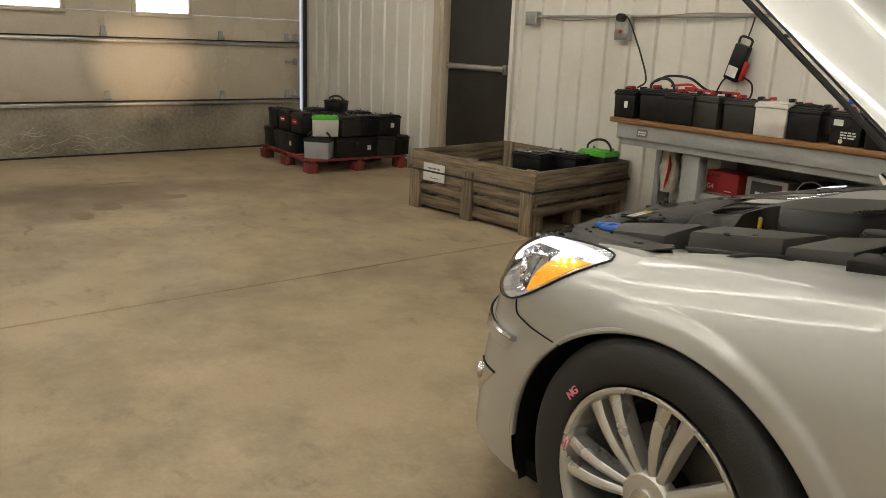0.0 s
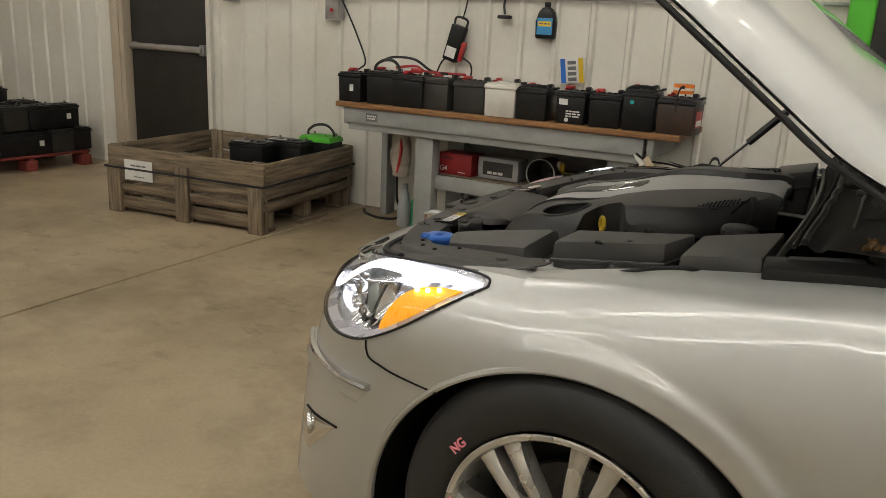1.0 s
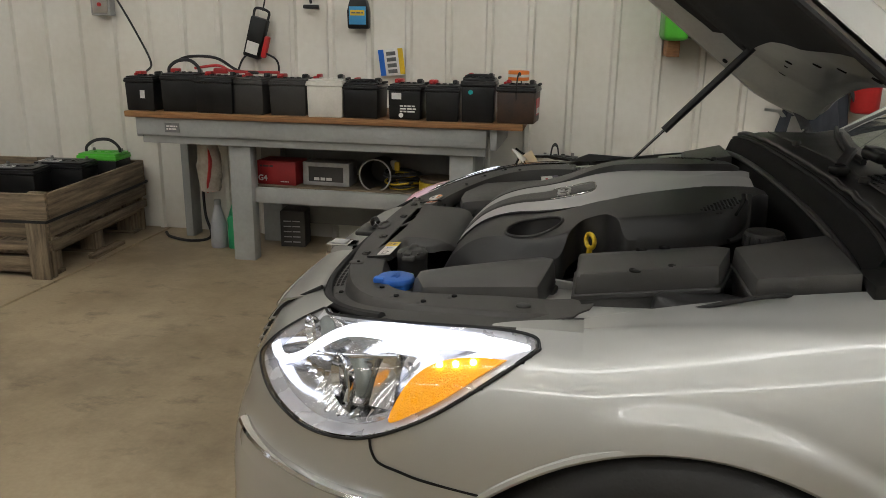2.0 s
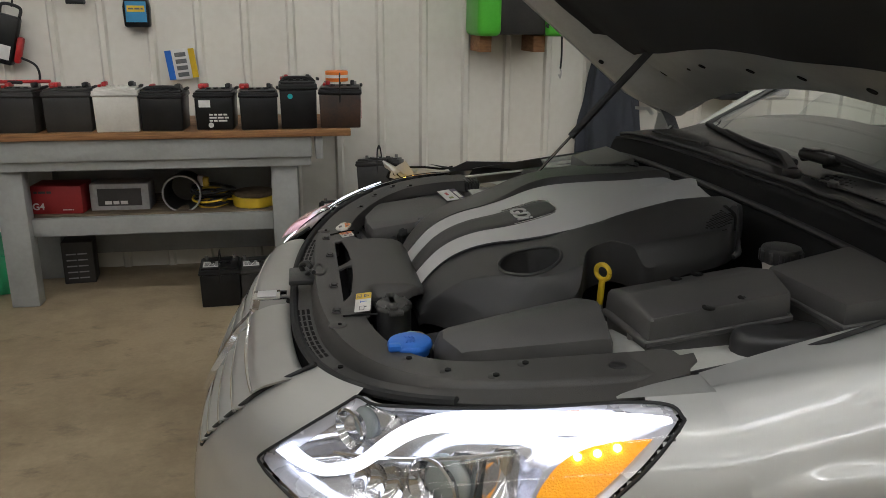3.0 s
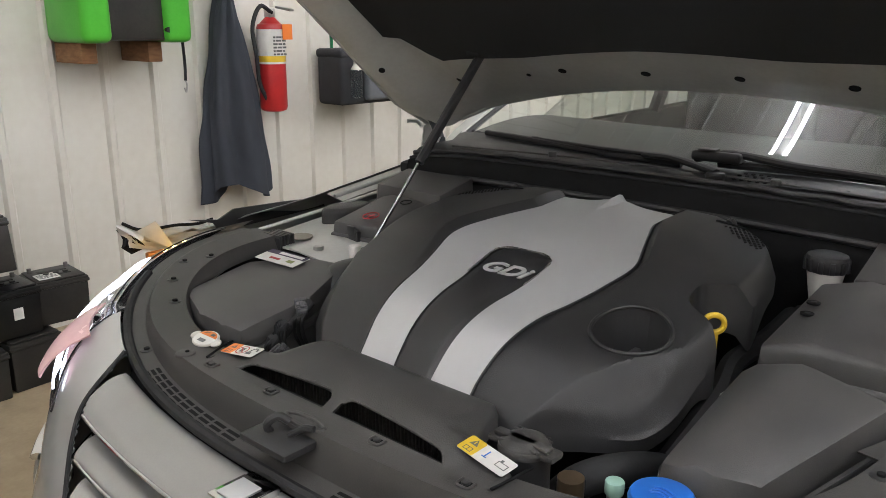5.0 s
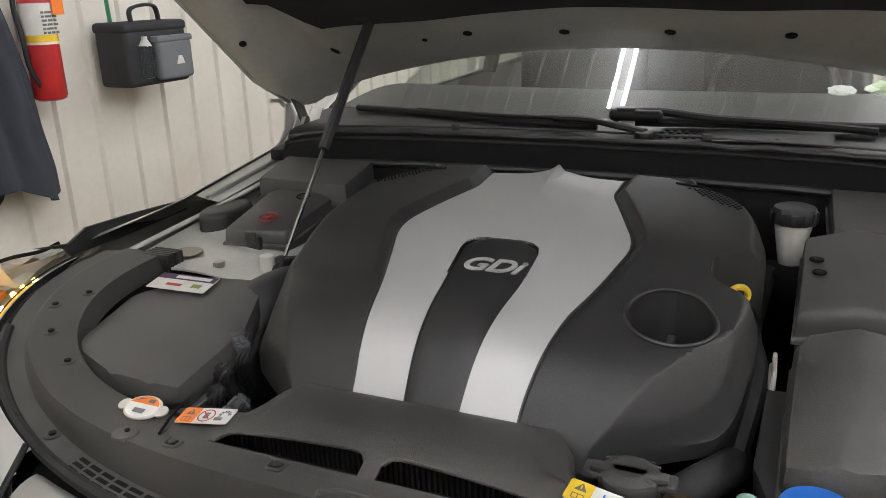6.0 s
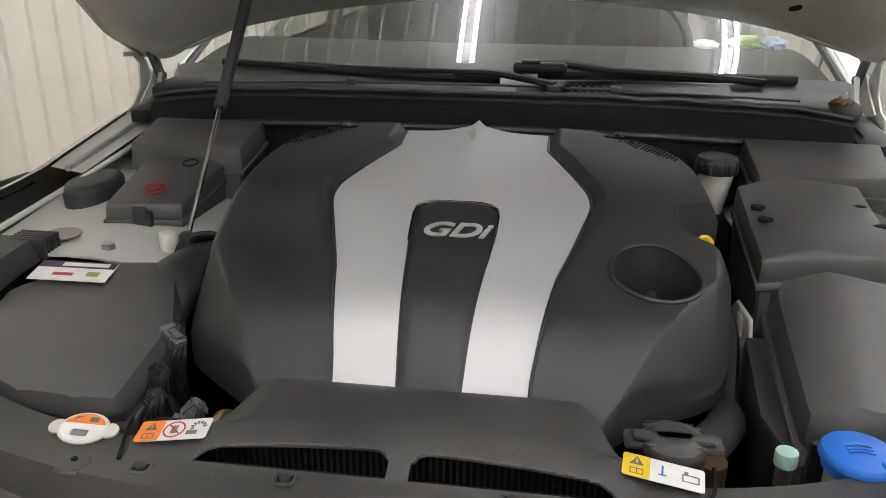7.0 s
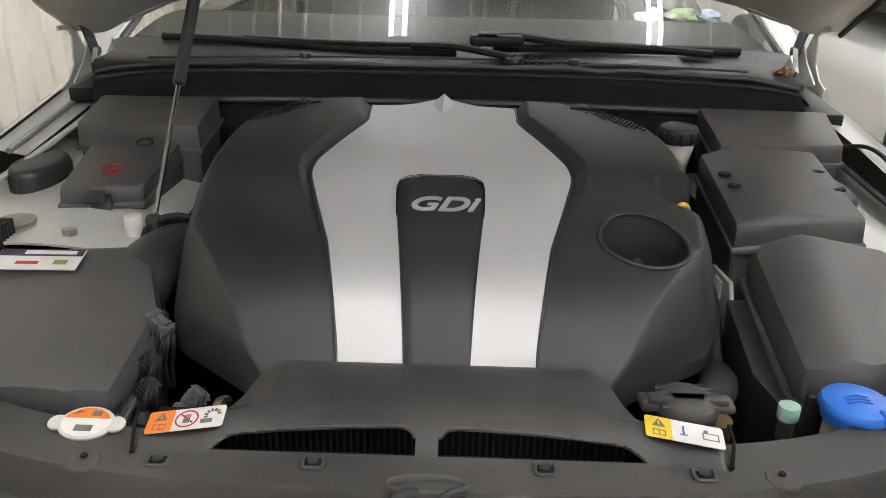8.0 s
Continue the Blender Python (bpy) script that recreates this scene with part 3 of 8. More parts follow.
# ---- batteries ----
def battery(name, w, d, h, case=BATBLACK, lid=None, label="black car battery", handle="", red=False, sticker=None, posts=True, dot=False, group="", clamps=False):
    """A car battery with its base at the origin: tapered case, lid, vent strip, two lead posts, and what it carries."""
    b = thing(name, label, "car battery", group=group)
    c = bmesh.new()
    bmesh.ops.create_cube(c, size=1.0, matrix=Matrix.Translation((0, 0, 0.39 * h)) @ Matrix.Diagonal((w, d, 0.78 * h, 1)))
    for v in c.verts:
        if v.co.z < 0.1 * h:
            v.co.x *= 0.965
            v.co.y *= 0.965
    bmesh.ops.bevel(c, geom=c.edges[:], offset=0.006, segments=2, affect="EDGES", profile=0.5)
    part("case", c, case, b)
    l = box(w + 0.006, d + 0.006, 0.13 * h, 0, 0, 0.775 * h, 0.005)
    box(w - 0.012, d - 0.012, 0.05 * h, 0, 0, 0.90 * h, 0.004, bm=l)
    box(w + 0.01, d + 0.01, 0.012, 0, 0, 0.79 * h, 0.003, bm=l)
    part("lid", l, lid or case, b)
    v = box(0.55 * w, 0.17 * d, 0.02 * h, 0.02 * w, -0.1 * d, 0.945 * h, 0.002)
    box(0.55 * w, 0.17 * d, 0.02 * h, 0.02 * w, 0.17 * d, 0.945 * h, 0.002, bm=v)
    part("vent_strip", v, lid or case, b)
    for k in range(3):
        part("vent_cap", rod(0.011, 0.006, (k - 1) * 0.19 * w + 0.02 * w, -0.1 * d, 0.963 * h, 12), lid or case, b)
    if posts:
        for s in (-1, 1):
            part("terminal", rod(0.009, 0.018, s * 0.36 * w, 0.30 * d, 0.945 * h, 12, 0.0078), LEAD, b, "lead terminal post")
    if red:
        part("terminal_cover", box(0.045, 0.05, 0.022, -0.36 * w, 0.28 * d, 0.945 * h, 0.006), RED, b, "red terminal cover")
    if clamps:
        for s in (-1, 1):
            cl = box(0.02, 0.06, 0.02, s * 0.3 * w, 0.22 * d, 0.96 * h, 0.005)
            box(0.014, 0.075, 0.012, s * 0.3 * w + 0.012, 0.2 * d, 0.99 * h, 0.004, m=Matrix.Rotation(0.15 * s, 4, "Y"), bm=cl)
            part("cable_clamp", cl, RED if s < 0 else BLACKTRIM, b)
    if handle == "arch":
        part("handle", sweep([(-0.44 * w, 0, 0.90 * h), (-0.42 * w, 0, 1.08 * h), (-0.2 * w, 0.01, 1.24 * h), (0.15 * w, 0.01, 1.26 * h), (0.40 * w, 0, 1.10 * h), (0.44 * w, 0, 0.90 * h)], 0.006, flat=1.6), BLACKTRIM, b, "black carrying handle")
    if handle == "strap":
        part("handle", sweep([(0, -0.47 * d, 0.6 * h), (0, -0.49 * d, 0.92 * h), (0, -0.3 * d, 1.18 * h), (0, 0.1 * d, 1.2 * h), (0, 0.3 * d, 0.98 * h)], 0.009, flat=0.35), BLACKTRIM, b, "black carrying strap")
    if handle == "flat":
        part("handle", sweep([(-0.46 * w, -0.3 * d, 0.93 * h), (-0.3 * w, -0.1 * d, 1.0 * h), (0.3 * w, -0.1 * d, 1.0 * h), (0.46 * w, -0.3 * d, 0.93 * h)], 0.006, flat=1.5), BLACKTRIM, b, "black carrying handle")
    if sticker == "front":
        part("sticker", box(0.30 * w, 0.002, 0.17 * h, -0.24 * w, -0.5 * d - 0.0008, 0.55 * h), PAPER, b, "white paper sticker")
        bars("print", 0.5 * w, 0.22 * h, 3, PAPER, b, Matrix.Translation((0.12 * w, -0.5 * d - 0.001, 0.30 * h)) @ pose(0, 0, 0, 90, 0, 0))
        part("sticker", rod(0.012, 0.002, 0, 0, 0, 16, m=Matrix.Translation((-0.1 * w, -0.5 * d + 0.001, 0.12 * h)) @ pose(0, 0, 0, 90, 0, 0)), PAPER, b, "round white sticker")
    if sticker == "top":
        st = part("sticker", box(0.42 * w, 0.40 * d, 0.0015, -0.2 * w, -0.22 * d, 0.966 * h), PAPER, b, "white paper sticker")
        bars("print", 0.34 * w, 0.3 * d, 4, INK, st, Matrix.Translation((-0.2 * w, -0.22 * d, 0.966 * h + 0.0016)))
    if sticker == "red":
        part("sticker", box(0.4 * w, 0.002, 0.22 * h, -0.1 * w, -0.5 * d - 0.0008, 0.42 * h), RED, b, "red sticker")
        bars("print", 0.3 * w, 0.1 * h, 1, PAPER, b, Matrix.Translation((-0.1 * w, -0.5 * d - 0.002, 0.53 * h)) @ pose(0, 0, 0, 90, 0, 0))
    if sticker == "small":
        part("sticker", box(0.16 * w, 0.002, 0.22 * h, 0.1 * w, -0.5 * d - 0.0008, 0.35 * h), PAPER, b, "small white sticker")
    if sticker == "side":
        part("sticker", box(0.002, 0.55 * d, 0.42 * h, 0.5 * w + 0.001, 0.02 * d, 0.2 * h), RED, b, "red and white side sticker")
        part("sticker", box(0.002, 0.50 * d, 0.14 * h, 0.5 * w + 0.0022, 0.02 * d, 0.24 * h), PAPER, b)
    if dot:
        part("sticker", rod(0.012, 0.002, 0, 0, 0, 16, m=Matrix.Translation((-0.22 * w, -0.5 * d + 0.001, 0.66 * h)) @ pose(0, 0, 0, 90, 0, 0)), TEAL, b, "round teal sticker")
    return b


def put(ob, x, y, z, rz=0.0, rx=0.0, ry=0.0):
    ob.matrix_basis = pose(x, y, z, rx, ry, rz)
    return ob


# ---- workbench ----
BX0, BX1, BY0, BY1, BZ = -2.87, -0.68, 2.035, 2.665, 0.83
bench = thing("workbench", "grey painted wooden workbench with plywood top and open shelf", "workbench", Matrix.Translation((0, 0, 0)))
part("worktop", box(BX1 - BX0, BY1 - BY0, 0.032, (BX0 + BX1) / 2, (BY0 + BY1) / 2, BZ - 0.032, 0.003), PLY, bench, "orange-brown worn plywood top")
part("apron", box(1.95, 0.035, 0.095, -1.84, BY0 + 0.035, 0.70, 0.003), GREYPAINT, bench)
part("apron", box(1.92, 0.03, 0.045, -1.83, BY0 + 0.05, 0.655, 0.003), GREYPAINT, bench)
part("apron", box(1.95, 0.035, 0.11, -1.84, BY1 - 0.05, 0.69, 0.003), GREYPAINT, bench)
for sx in (-2.80, -0.83):
    part("side_rail", box(0.035, 0.56, 0.11, sx, (BY0 + BY1) / 2 - 0.01, 0.688, 0.003), GREYPAINT, bench)
for lx in (-2.235, -1.0):
    for ly in (BY0 + 0.105, BY1 - 0.09):
        part("leg", box(0.125, 0.09, 0.653, lx, ly, 0, 0.005), GREYPAINT, bench)
part("leg", box(0.05, 0.12, 0.69, -2.79, BY1 - 0.09, 0, 0.004), GREYPAINT, bench)
part("shelf", box(1.14, 0.46, 0.022, -1.62, 2.41, 0.40, 0.002), OLDWOOD, bench, "brown dusty shelf board")
part("shelf_edge", box(1.11, 0.035, 0.085, -1.62, BY0 + 0.125, 0.330, 0.003), GREYPAINT, bench)
part("shelf_rail", box(1.2, 0.04, 0.07, -1.62, BY1 - 0.06, 0.330, 0.003), GREYPAINT, bench)
part("back_panel", box(1.3, 0.015, 0.55, -1.62, BY1 - 0.02, 0.10, 0.002), GREYPAINT, bench)
plate = part("sticker", box(0.085, 0.002, 0.05, -2.60, BY0 + 0.0165, 0.72), INK, bench, "dark printed sticker")
bars("print", 0.065, 0.03, 2, PAPER, plate, Matrix.Translation((-2.60, BY0 + 0.0152, 0.745)) @ pose(0, 0, 0, 90, 0, 0))

row = "batteries in a row on the workbench"
bench_row = (
    (-2.785, 0.170, 0.175, 0.195, dict(red=True, sticker="small")),
    (-2.565, 0.200, 0.185, 0.215, dict(handle="arch", red=True)),
    (-2.345, 0.215, 0.175, 0.205, dict(red=True)),
    (-2.155, 0.185, 0.200, 0.200, dict(case=BATDARK)),
    (-1.940, 0.200, 0.180, 0.200, dict(case=BATDARK, red=True, clamps=True)),
    (-1.730, 0.190, 0.175, 0.205, dict(case=BATWHITE, label="off-white car battery with clamps on the workbench", clamps=True)),
    (-1.530, 0.190, 0.180, 0.190, dict(handle="flat", clamps=True)),
    (-1.298, 0.172, 0.180, 0.190, dict(sticker="front", red=True, label="black car battery with white stickers on the workbench")),
    (-1.104, 0.172, 0.180, 0.190, dict(red=True)),
    (-0.920, 0.170, 0.190, 0.230, dict(dot=True, handle="flat", clamps=True, label="tall black car battery with a teal sticker")),
    (-0.718, 0.195, 0.200, 0.200, dict(case=BATRUST, lid=BATBLACK, handle="strap", sticker="side", label="rust-stained black car battery with carrying strap")),
)
for i, (x, w, d, h, kw) in enumerate(bench_row):
    kw.setdefault("label", "black car battery standing on the workbench")
    kw.setdefault("clamps", i in (0, 2, 3, 7, 8, 10))
    put(battery("car_battery", w, d, h, group=row, **kw), x, BY0 + 0.03 + d / 2 + 0.012 * math.sin(i * 2.1), BZ, 4 * math.sin(i * 1.7))

# loose things on the bench
cable = thing("jumper_cable", "black and red cables lying over the batteries", "cable", Matrix.Translation((-2.45, 2.2, 1.03)))
part("black_lead", sweep([(-0.22, 0.04, 0.05), (-0.10, 0.0, 0.09), (0.05, 0.02, 0.085), (0.16, 0.05, 0.02), (0.30, 0.0, 0.012)], 0.008), BLACKTRIM, cable)
part("red_lead", sweep([(-0.06, -0.02, 0.03), (0.06, 0.02, 0.045), (0.16, -0.03, 0.02), (0.24, 0.03, 0.014), (0.42, 0.01, 0.016)], 0.008), RED, cable, "red lead")
part("clamp", box(0.08, 0.03, 0.03, 0.10, -0.03, 0.005, 0.008), RED, cable)

tape = thing("tape_roll", "orange and white roll lying on a battery", "tape", pose(-0.73, 2.245, 1.036))
part("roll", rod(0.055, 0.05, 0, 0, 0, 24, bevel=0.004), ORANGE, tape)
part("band", rod(0.0562, 0.014, 0, 0, 0.018, 24), PAPER, tape, "white band")

bottle = thing("washer_bottle", "white plastic bottle standing behind the batteries", "bottle", pose(-1.40, 2.44, BZ))
part("body", rod(0.035, 0.15, 0, 0, 0, 16, bevel=0.006), BATWHITE, bottle)
part("neck", rod(0.014, 0.03, 0, 0, 0.15, 12), BATWHITE, bottle)

plate = thing("number_plate", "white, blue and yellow number plate leaning on the wall", "number plate", pose(-1.50, 2.655, 1.02, 6, -6, 0))
part("plate", box(0.15, 0.004, 0.155, 0, 0, 0, 0.001), PAPER, plate)
part("band", box(0.032, 0.0012, 0.15, -0.058, -0.0026, 0.003), BLUE, plate, "blue band")
part("band", box(0.030, 0.0012, 0.15, 0.058, -0.0026, 0.003), YELLOW, plate, "yellow band")
for k in range(4):
    part("bar", box(0.055, 0.0012, 0.022, 0, -0.0026, 0.014 + k * 0.034), INK, plate)

# ---- under the bench ----
def carton(name, w, d, h, material, label, x, y, z, rz=0):
    c = thing(name, label, "box", pose(x, y, z, 0, 0, rz))
    part("carton", box(w, d, h, 0, 0, 0, 0.003), material, c)
    return c


REDCARD = mat("red cardboard", (0.32, 0.015, 0.018), (0.26, 0.012, 0.014), rough=0.5, scale=6, bump=0.02)
BLKCARD = mat("black printed cardboard", (0.03, 0.028, 0.028), (0.05, 0.045, 0.042), rough=0.5, scale=9, bump=0.02)
GREYCARD = mat("grey printed cardboard", (0.40, 0.40, 0.40), (0.30, 0.29, 0.29), rough=0.5, scale=30, bump=0.02)
c = carton("charger_box", 0.235, 0.16, 0.135, REDCARD, "red cardboard charger box on the shelf", -2.07, 2.30, 0.422, -4)
words("lettering", "G4", 0.045, PAPER, c, Matrix.Translation((-0.085, -0.0806, 0.035)) @ pose(0, 0, 0, 90, 0, 0))
bars("print", 0.08, 0.02, 1, BLKCARD, c, Matrix.Translation((-0.06, -0.081, 0.105)) @ pose(0, 0, 0, 90, 0, 0))
bars("print", 0.05, 0.01, 1, PAPER, c, Matrix.Translation((0.05, -0.081, 0.02)) @ pose(0, 0, 0, 90, 0, 0))
c = carton("charger_box", 0.275, 0.14, 0.13, GREYCARD, "grey and black printed charger box on the shelf", -1.795, 2.33, 0.422, -2)
part("print_panel", box(0.205, 0.001, 0.085, 0, -0.0706, 0.022), BLKCARD, c)
bars("print", 0.12, 0.03, 1, PAPER, c, Matrix.Translation((-0.01, -0.0715, 0.038)) @ pose(0, 0, 0, 90, 0, 0), "white lettering bar")
c = carton("printed_box", 0.15, 0.14, 0.22, BLKCARD, "black printed cardboard box on the floor", -2.08, 2.50, 0.0, 6)
for k in range(5):
    bars("print", 0.11, 0.012, 1, GREYCARD, c, Matrix.Translation((0, -0.0706, 0.03 + k * 0.032)) @ pose(0, 0, 0, 90, 0, 0))
bk = thing("bucket", "dark plastic bucket lying on its side on the shelf", "bucket", pose(-1.50, 2.42, 0.502, 90, 0, 0))
sh = grid(lambda u, v: ((0.075 + 0.012 * v) * math.cos(2 * math.pi * u), (0.075 + 0.012 * v) * math.sin(2 * math.pi * u), 0.2 * v), 28, 4)
part("shell", thicken(sh, -0.004), BATDARK, bk)
part("rim", sweep([(0.089 * math.cos(a * math.pi / 12), 0.089 * math.sin(a * math.pi / 12), 0.2) for a in range(25)], 0.0045, n=1), GREYCARD, bk, "pale rim")
part("base", rod(0.074, 0.004, 0, 0, 0, 28), BATDARK, bk)
coil = thing("extension_cord", "coiled black and yellow extension cord on the shelf", "cord", pose(-1.36, 2.31, 0.426))
rnd = random.Random(4)
for k in range(9):
    a0, rr, zz = rnd.uniform(0, 6), 0.075 + rnd.uniform(-0.01, 0.02), 0.006 + 0.010 * k
    part("loop", sweep([(rr * 1.15 * math.cos(a0 + i * 0.6), rr * math.sin(a0 + i * 0.6), zz + 0.008 * math.sin(i + k)) for i in range(11)], 0.0055, n=4), YELLOW if k % 3 == 0 else BLACKTRIM, coil)
part("plug", box(0.03, 0.03, 0.05, -0.03, -0.02, 0.095, 0.008), YELLOW, coil)
part("plug", box(0.035, 0.03, 0.055, -0.055, 0.0, 0.095, 0.008), BATWHITE, coil)
drum = thing("band_roll", "flat yellow and brown roll of strapping on the shelf", "strap roll", pose(-1.16, 2.30, 0.422))
part("rim", rod(0.105, 0.05, 0, 0, 0, 32, bevel=0.006), YELLOW, drum)
part("roll", rod(0.10, 0.022, 0, 0, 0.05, 32, bevel=0.006), mat("brown webbing", (0.12, 0.085, 0.05), (0.07, 0.05, 0.03), rough=0.8, scale=30), drum)

# oil can and jugs beside the bench
jug = thing("oil_jug", "green plastic jug standing beside the bench", "jug", pose(-2.40, 2.36, 0, 0, 0, 12))
bm = prism([(-0.04, -0.07), (0.04, -0.07), (0.04, 0.07), (-0.04, 0.07)], 0, 0.20, 0.014)
part("body", bm, DKGREEN, jug)
part("shoulder", rod(0.045, 0.08, 0, 0, 0.195, 16, 0.018), DKGREEN, jug)
part("cap", rod(0.018, 0.03, 0, 0, 0.275, 14, bevel=0.003), DKGREEN, jug)
jug = thing("funnel_jug", "grey translucent plastic jug with a spout", "jug", pose(-2.50, 2.33, 0, 0, 0, -8))
part("body", rod(0.05, 0.16, 0, 0, 0, 20, 0.047, bevel=0.008), BATGREY, jug)
part("spout", rod(0.045, 0.11, 0, 0, 0.155, 18, 0.017), BATGREY, jug)
part("cap", rod(0.02, 0.03, 0, 0, 0.26, 14), GREYMETAL, jug)
bag = thing("plastic_bag", "crumpled clear plastic bag hanging from the bench end", "plastic bag", pose(-2.50, 2.26, 0.36))
BAGPLASTIC = mat("cloudy plastic film", (0.46, 0.42, 0.36), (0.30, 0.26, 0.21), rough=0.35, scale=14, fine=40, bump=0.5)
bm = grid(lambda u, v: ((0.055 + 0.03 * math.sin(v * 3.0)) * math.cos(2 * math.pi * u) * (1 - 0.25 * v) + 0.012 * noise.noise((4 * u, 7 * v, 3)), 0.05 * math.sin(2 * math.pi * u) + 0.014 * noise.noise((6 * u, 6 * v, 9)), 0.30 * v), 26, 14)
part("film", bm, BAGPLASTIC, bag)
part("rag", sweep([(0.02, -0.03, 0.25), (0.03, -0.05, 0.16), (0.01, -0.045, 0.05), (0.0, -0.03, 0.0)], 0.018, flat=0.5), RED, bag, "red rag inside")
hose = thing("black_hose", "black hose hanging down to the floor by the wall", "hose", pose(-2.66, 2.50, 0))
part("hose", sweep([(0.02, 0.1, 0.62), (-0.03, 0.05, 0.40), (-0.02, 0.02, 0.16), (0.03, -0.02, 0.02), (-0.05, -0.12, 0.012), (-0.22, -0.06, 0.012), (-0.30, 0.03, 0.012)], 0.009), BLACKTRIM, hose)

# ---- batteries on the floor ----
heap = "batteries standing on the floor by the bench"
for x, y, z, w, d, h, rz, tilt, kw in (
    (-1.325, 2.06, 0, 0.185, 0.20, 0.205, 3, 0, dict(sticker="top", handle="strap")),
    (-1.145, 2.08, 0, 0.180, 0.19, 0.195, 5, 0, dict(sticker="top", case=BATDARK)),
    (-0.815, 2.21, 0, 0.185, 0.20, 0.20, 2, 0, dict(sticker="top")),
    (-0.620, 2.21, 0, 0.190, 0.20, 0.20, -2, 0, dict(case=BATDARK)),
    (-0.420, 2.24, 0, 0.190, 0.20, 0.21, 3, 0, dict(case=BATDARK)),
    (-0.725, 2.26, 0.205, 0.215, 0.19, 0.225, 1, 0, dict(sticker="top", case=BATDARK)),
    (-0.480, 2.25, 0.205, 0.215, 0.19, 0.20, 2, 0, dict(sticker="small")),
    (-0.270, 2.27, 0.212, 0.190, 0.19, 0.185, -4, 0, dict(sticker="top", case=BATDARK)),
    (-0.515, 2.27, 0.440, 0.215, 0.19, 0.215, -14, -9, dict(sticker="top", handle="strap", case=BATDARK)),
):
    put(battery("car_battery", w, d, h, label="dusty black car battery stacked on the floor", group=heap, **kw), x, y, z, rz, tilt, tilt * 0.4)

# ---- wooden crate ----
crate = thing("wooden_crate", "weathered wooden bulk crate with open top on pallet feet", "crate", pose(-3.045, 1.535, 0, 0, 0, 5.1))
CW, CD, CH = 1.275, 1.12, 0.465
bm_front = [(0.31, 0.152), (0.218, 0.086), (0.145, 0.066)]
for y0, s in ((0.02, 0), (CD - 0.02, 1)):
    for z, h in bm_front:
        part("board", box(CW - 0.01, 0.02, h - 0.016, -CW / 2 + 0.004 * s, y0, z + 0.004, 0.003), OLDWOOD, crate)
for x0 in (-0.01, -CW + 0.01):
    for z, h in bm_front:
        part("board", box(0.02, CD - 0.06, h - 0.016, x0, CD / 2, z + 0.004, 0.003), OLDWOOD_Y, crate)
for px in (-0.06, -CW / 2, -CW + 0.06):
    part("post", box(0.105, 0.022, CH - 0.10 if px == -CW / 2 else CH - 0.15, px, -0.001, 0.0, 0.003), OLDWOOD_Z, crate)
    part("post", box(0.10, 0.03, CH - 0.01, px, 0.046, 0.0, 0.003), OLDWOOD_Z, crate)
    part("post", box(0.10, 0.03, CH - 0.01, px, CD - 0.046, 0.0, 0.003), OLDWOOD_Z, crate)
for xm in (-CW * 0.27, -CW * 0.73):
    part("skirt_board", box(CW * 0.40, 0.02, 0.085, xm, 0.032, 0.028, 0.003), OLDWOOD, crate)
for k in range(9):
    part("floor_board", box(0.13, CD - 0.07, 0.02, -0.09 - k * 0.137, CD / 2, 0.125, 0.002), OLDWOOD_Y, crate)
for yy in (0.12, CD / 2, CD - 0.12):
    part("runner", box(CW - 0.05, 0.08, 0.02, -CW / 2, yy, 0.0, 0.003), OLDWOOD, crate)
    for xx in (-0.09, -CW / 2, -CW + 0.09):
        part("block", box(0.10, 0.09, 0.105, xx, yy, 0.02, 0.004), OLDWOOD_Z, crate)
part("side_runner", box(0.05, CD * 0.3, 0.02, 0.0, CD * 0.5, 0.0), OLDWOOD_Y, crate)
for z in (0.303,):
    st = bmesh.new()
    for a, b in (((0.006, -0.016), (-CW - 0.006, -0.016)), ((0.006, -0.016), (0.006, CD + 0.006)), ((-CW - 0.006, -0.016), (-CW - 0.006, CD + 0.006)), ((0.006, CD + 0.006), (-CW - 0.006, CD + 0.006))):
        box(abs(a[0] - b[0]) + 0.003, abs(a[1] - b[1]) + 0.003, 0.014, (a[0] + b[0]) / 2, (a[1] + b[1]) / 2, z, bm=st)
    part("strap", st, BLACKTRIM, crate, "black steel strap")
card = part("card", box(0.235, 0.003, 0.135, -0.985, -0.0145, 0.238), PAPER, crate, "white paper card")
bars("print", 0.13, 0.02, 1, INK, card, Matrix.Translation((-0.985, -0.0165, 0.335)) @ pose(0, 0, 0, 90, 0, 0))
bars("print", 0.09, 0.012, 1, INK, card, Matrix.Translation((-0.98, -0.0165, 0.262)) @ pose(0, 0, 0, 90, 0, 0))
inbox = "batteries lying in the wooden crate"
put(battery("car_battery", 0.26, 0.18, 0.22, label="black car battery lying in the wooden crate", group=inbox, sticker="top"), -3.52, 1.98, 0.295, 8)
put(battery("car_battery", 0.30, 0.18, 0.22, label="black car battery with a sticker lying in the wooden crate", group=inbox, sticker="top"), -3.40, 2.22, 0.295, 6)
put(battery("car_battery", 0.25, 0.18, 0.24, lid=GREEN, label="black car battery with green lid and carrying handle", group=inbox, handle="arch"), -3.30, 2.46, 0.295, 4)
brd = thing("wooden_spacer", "layer of wooden boards stacked in the crate", "boards", pose(-3.41, 2.2, 0.145, 0, 0, 5))
for k in range(4):
    part("board", box(0.52, 0.17, 0.148, 0, -0.30 + k * 0.19, 0.0, 0.003), OLDWOOD, brd)

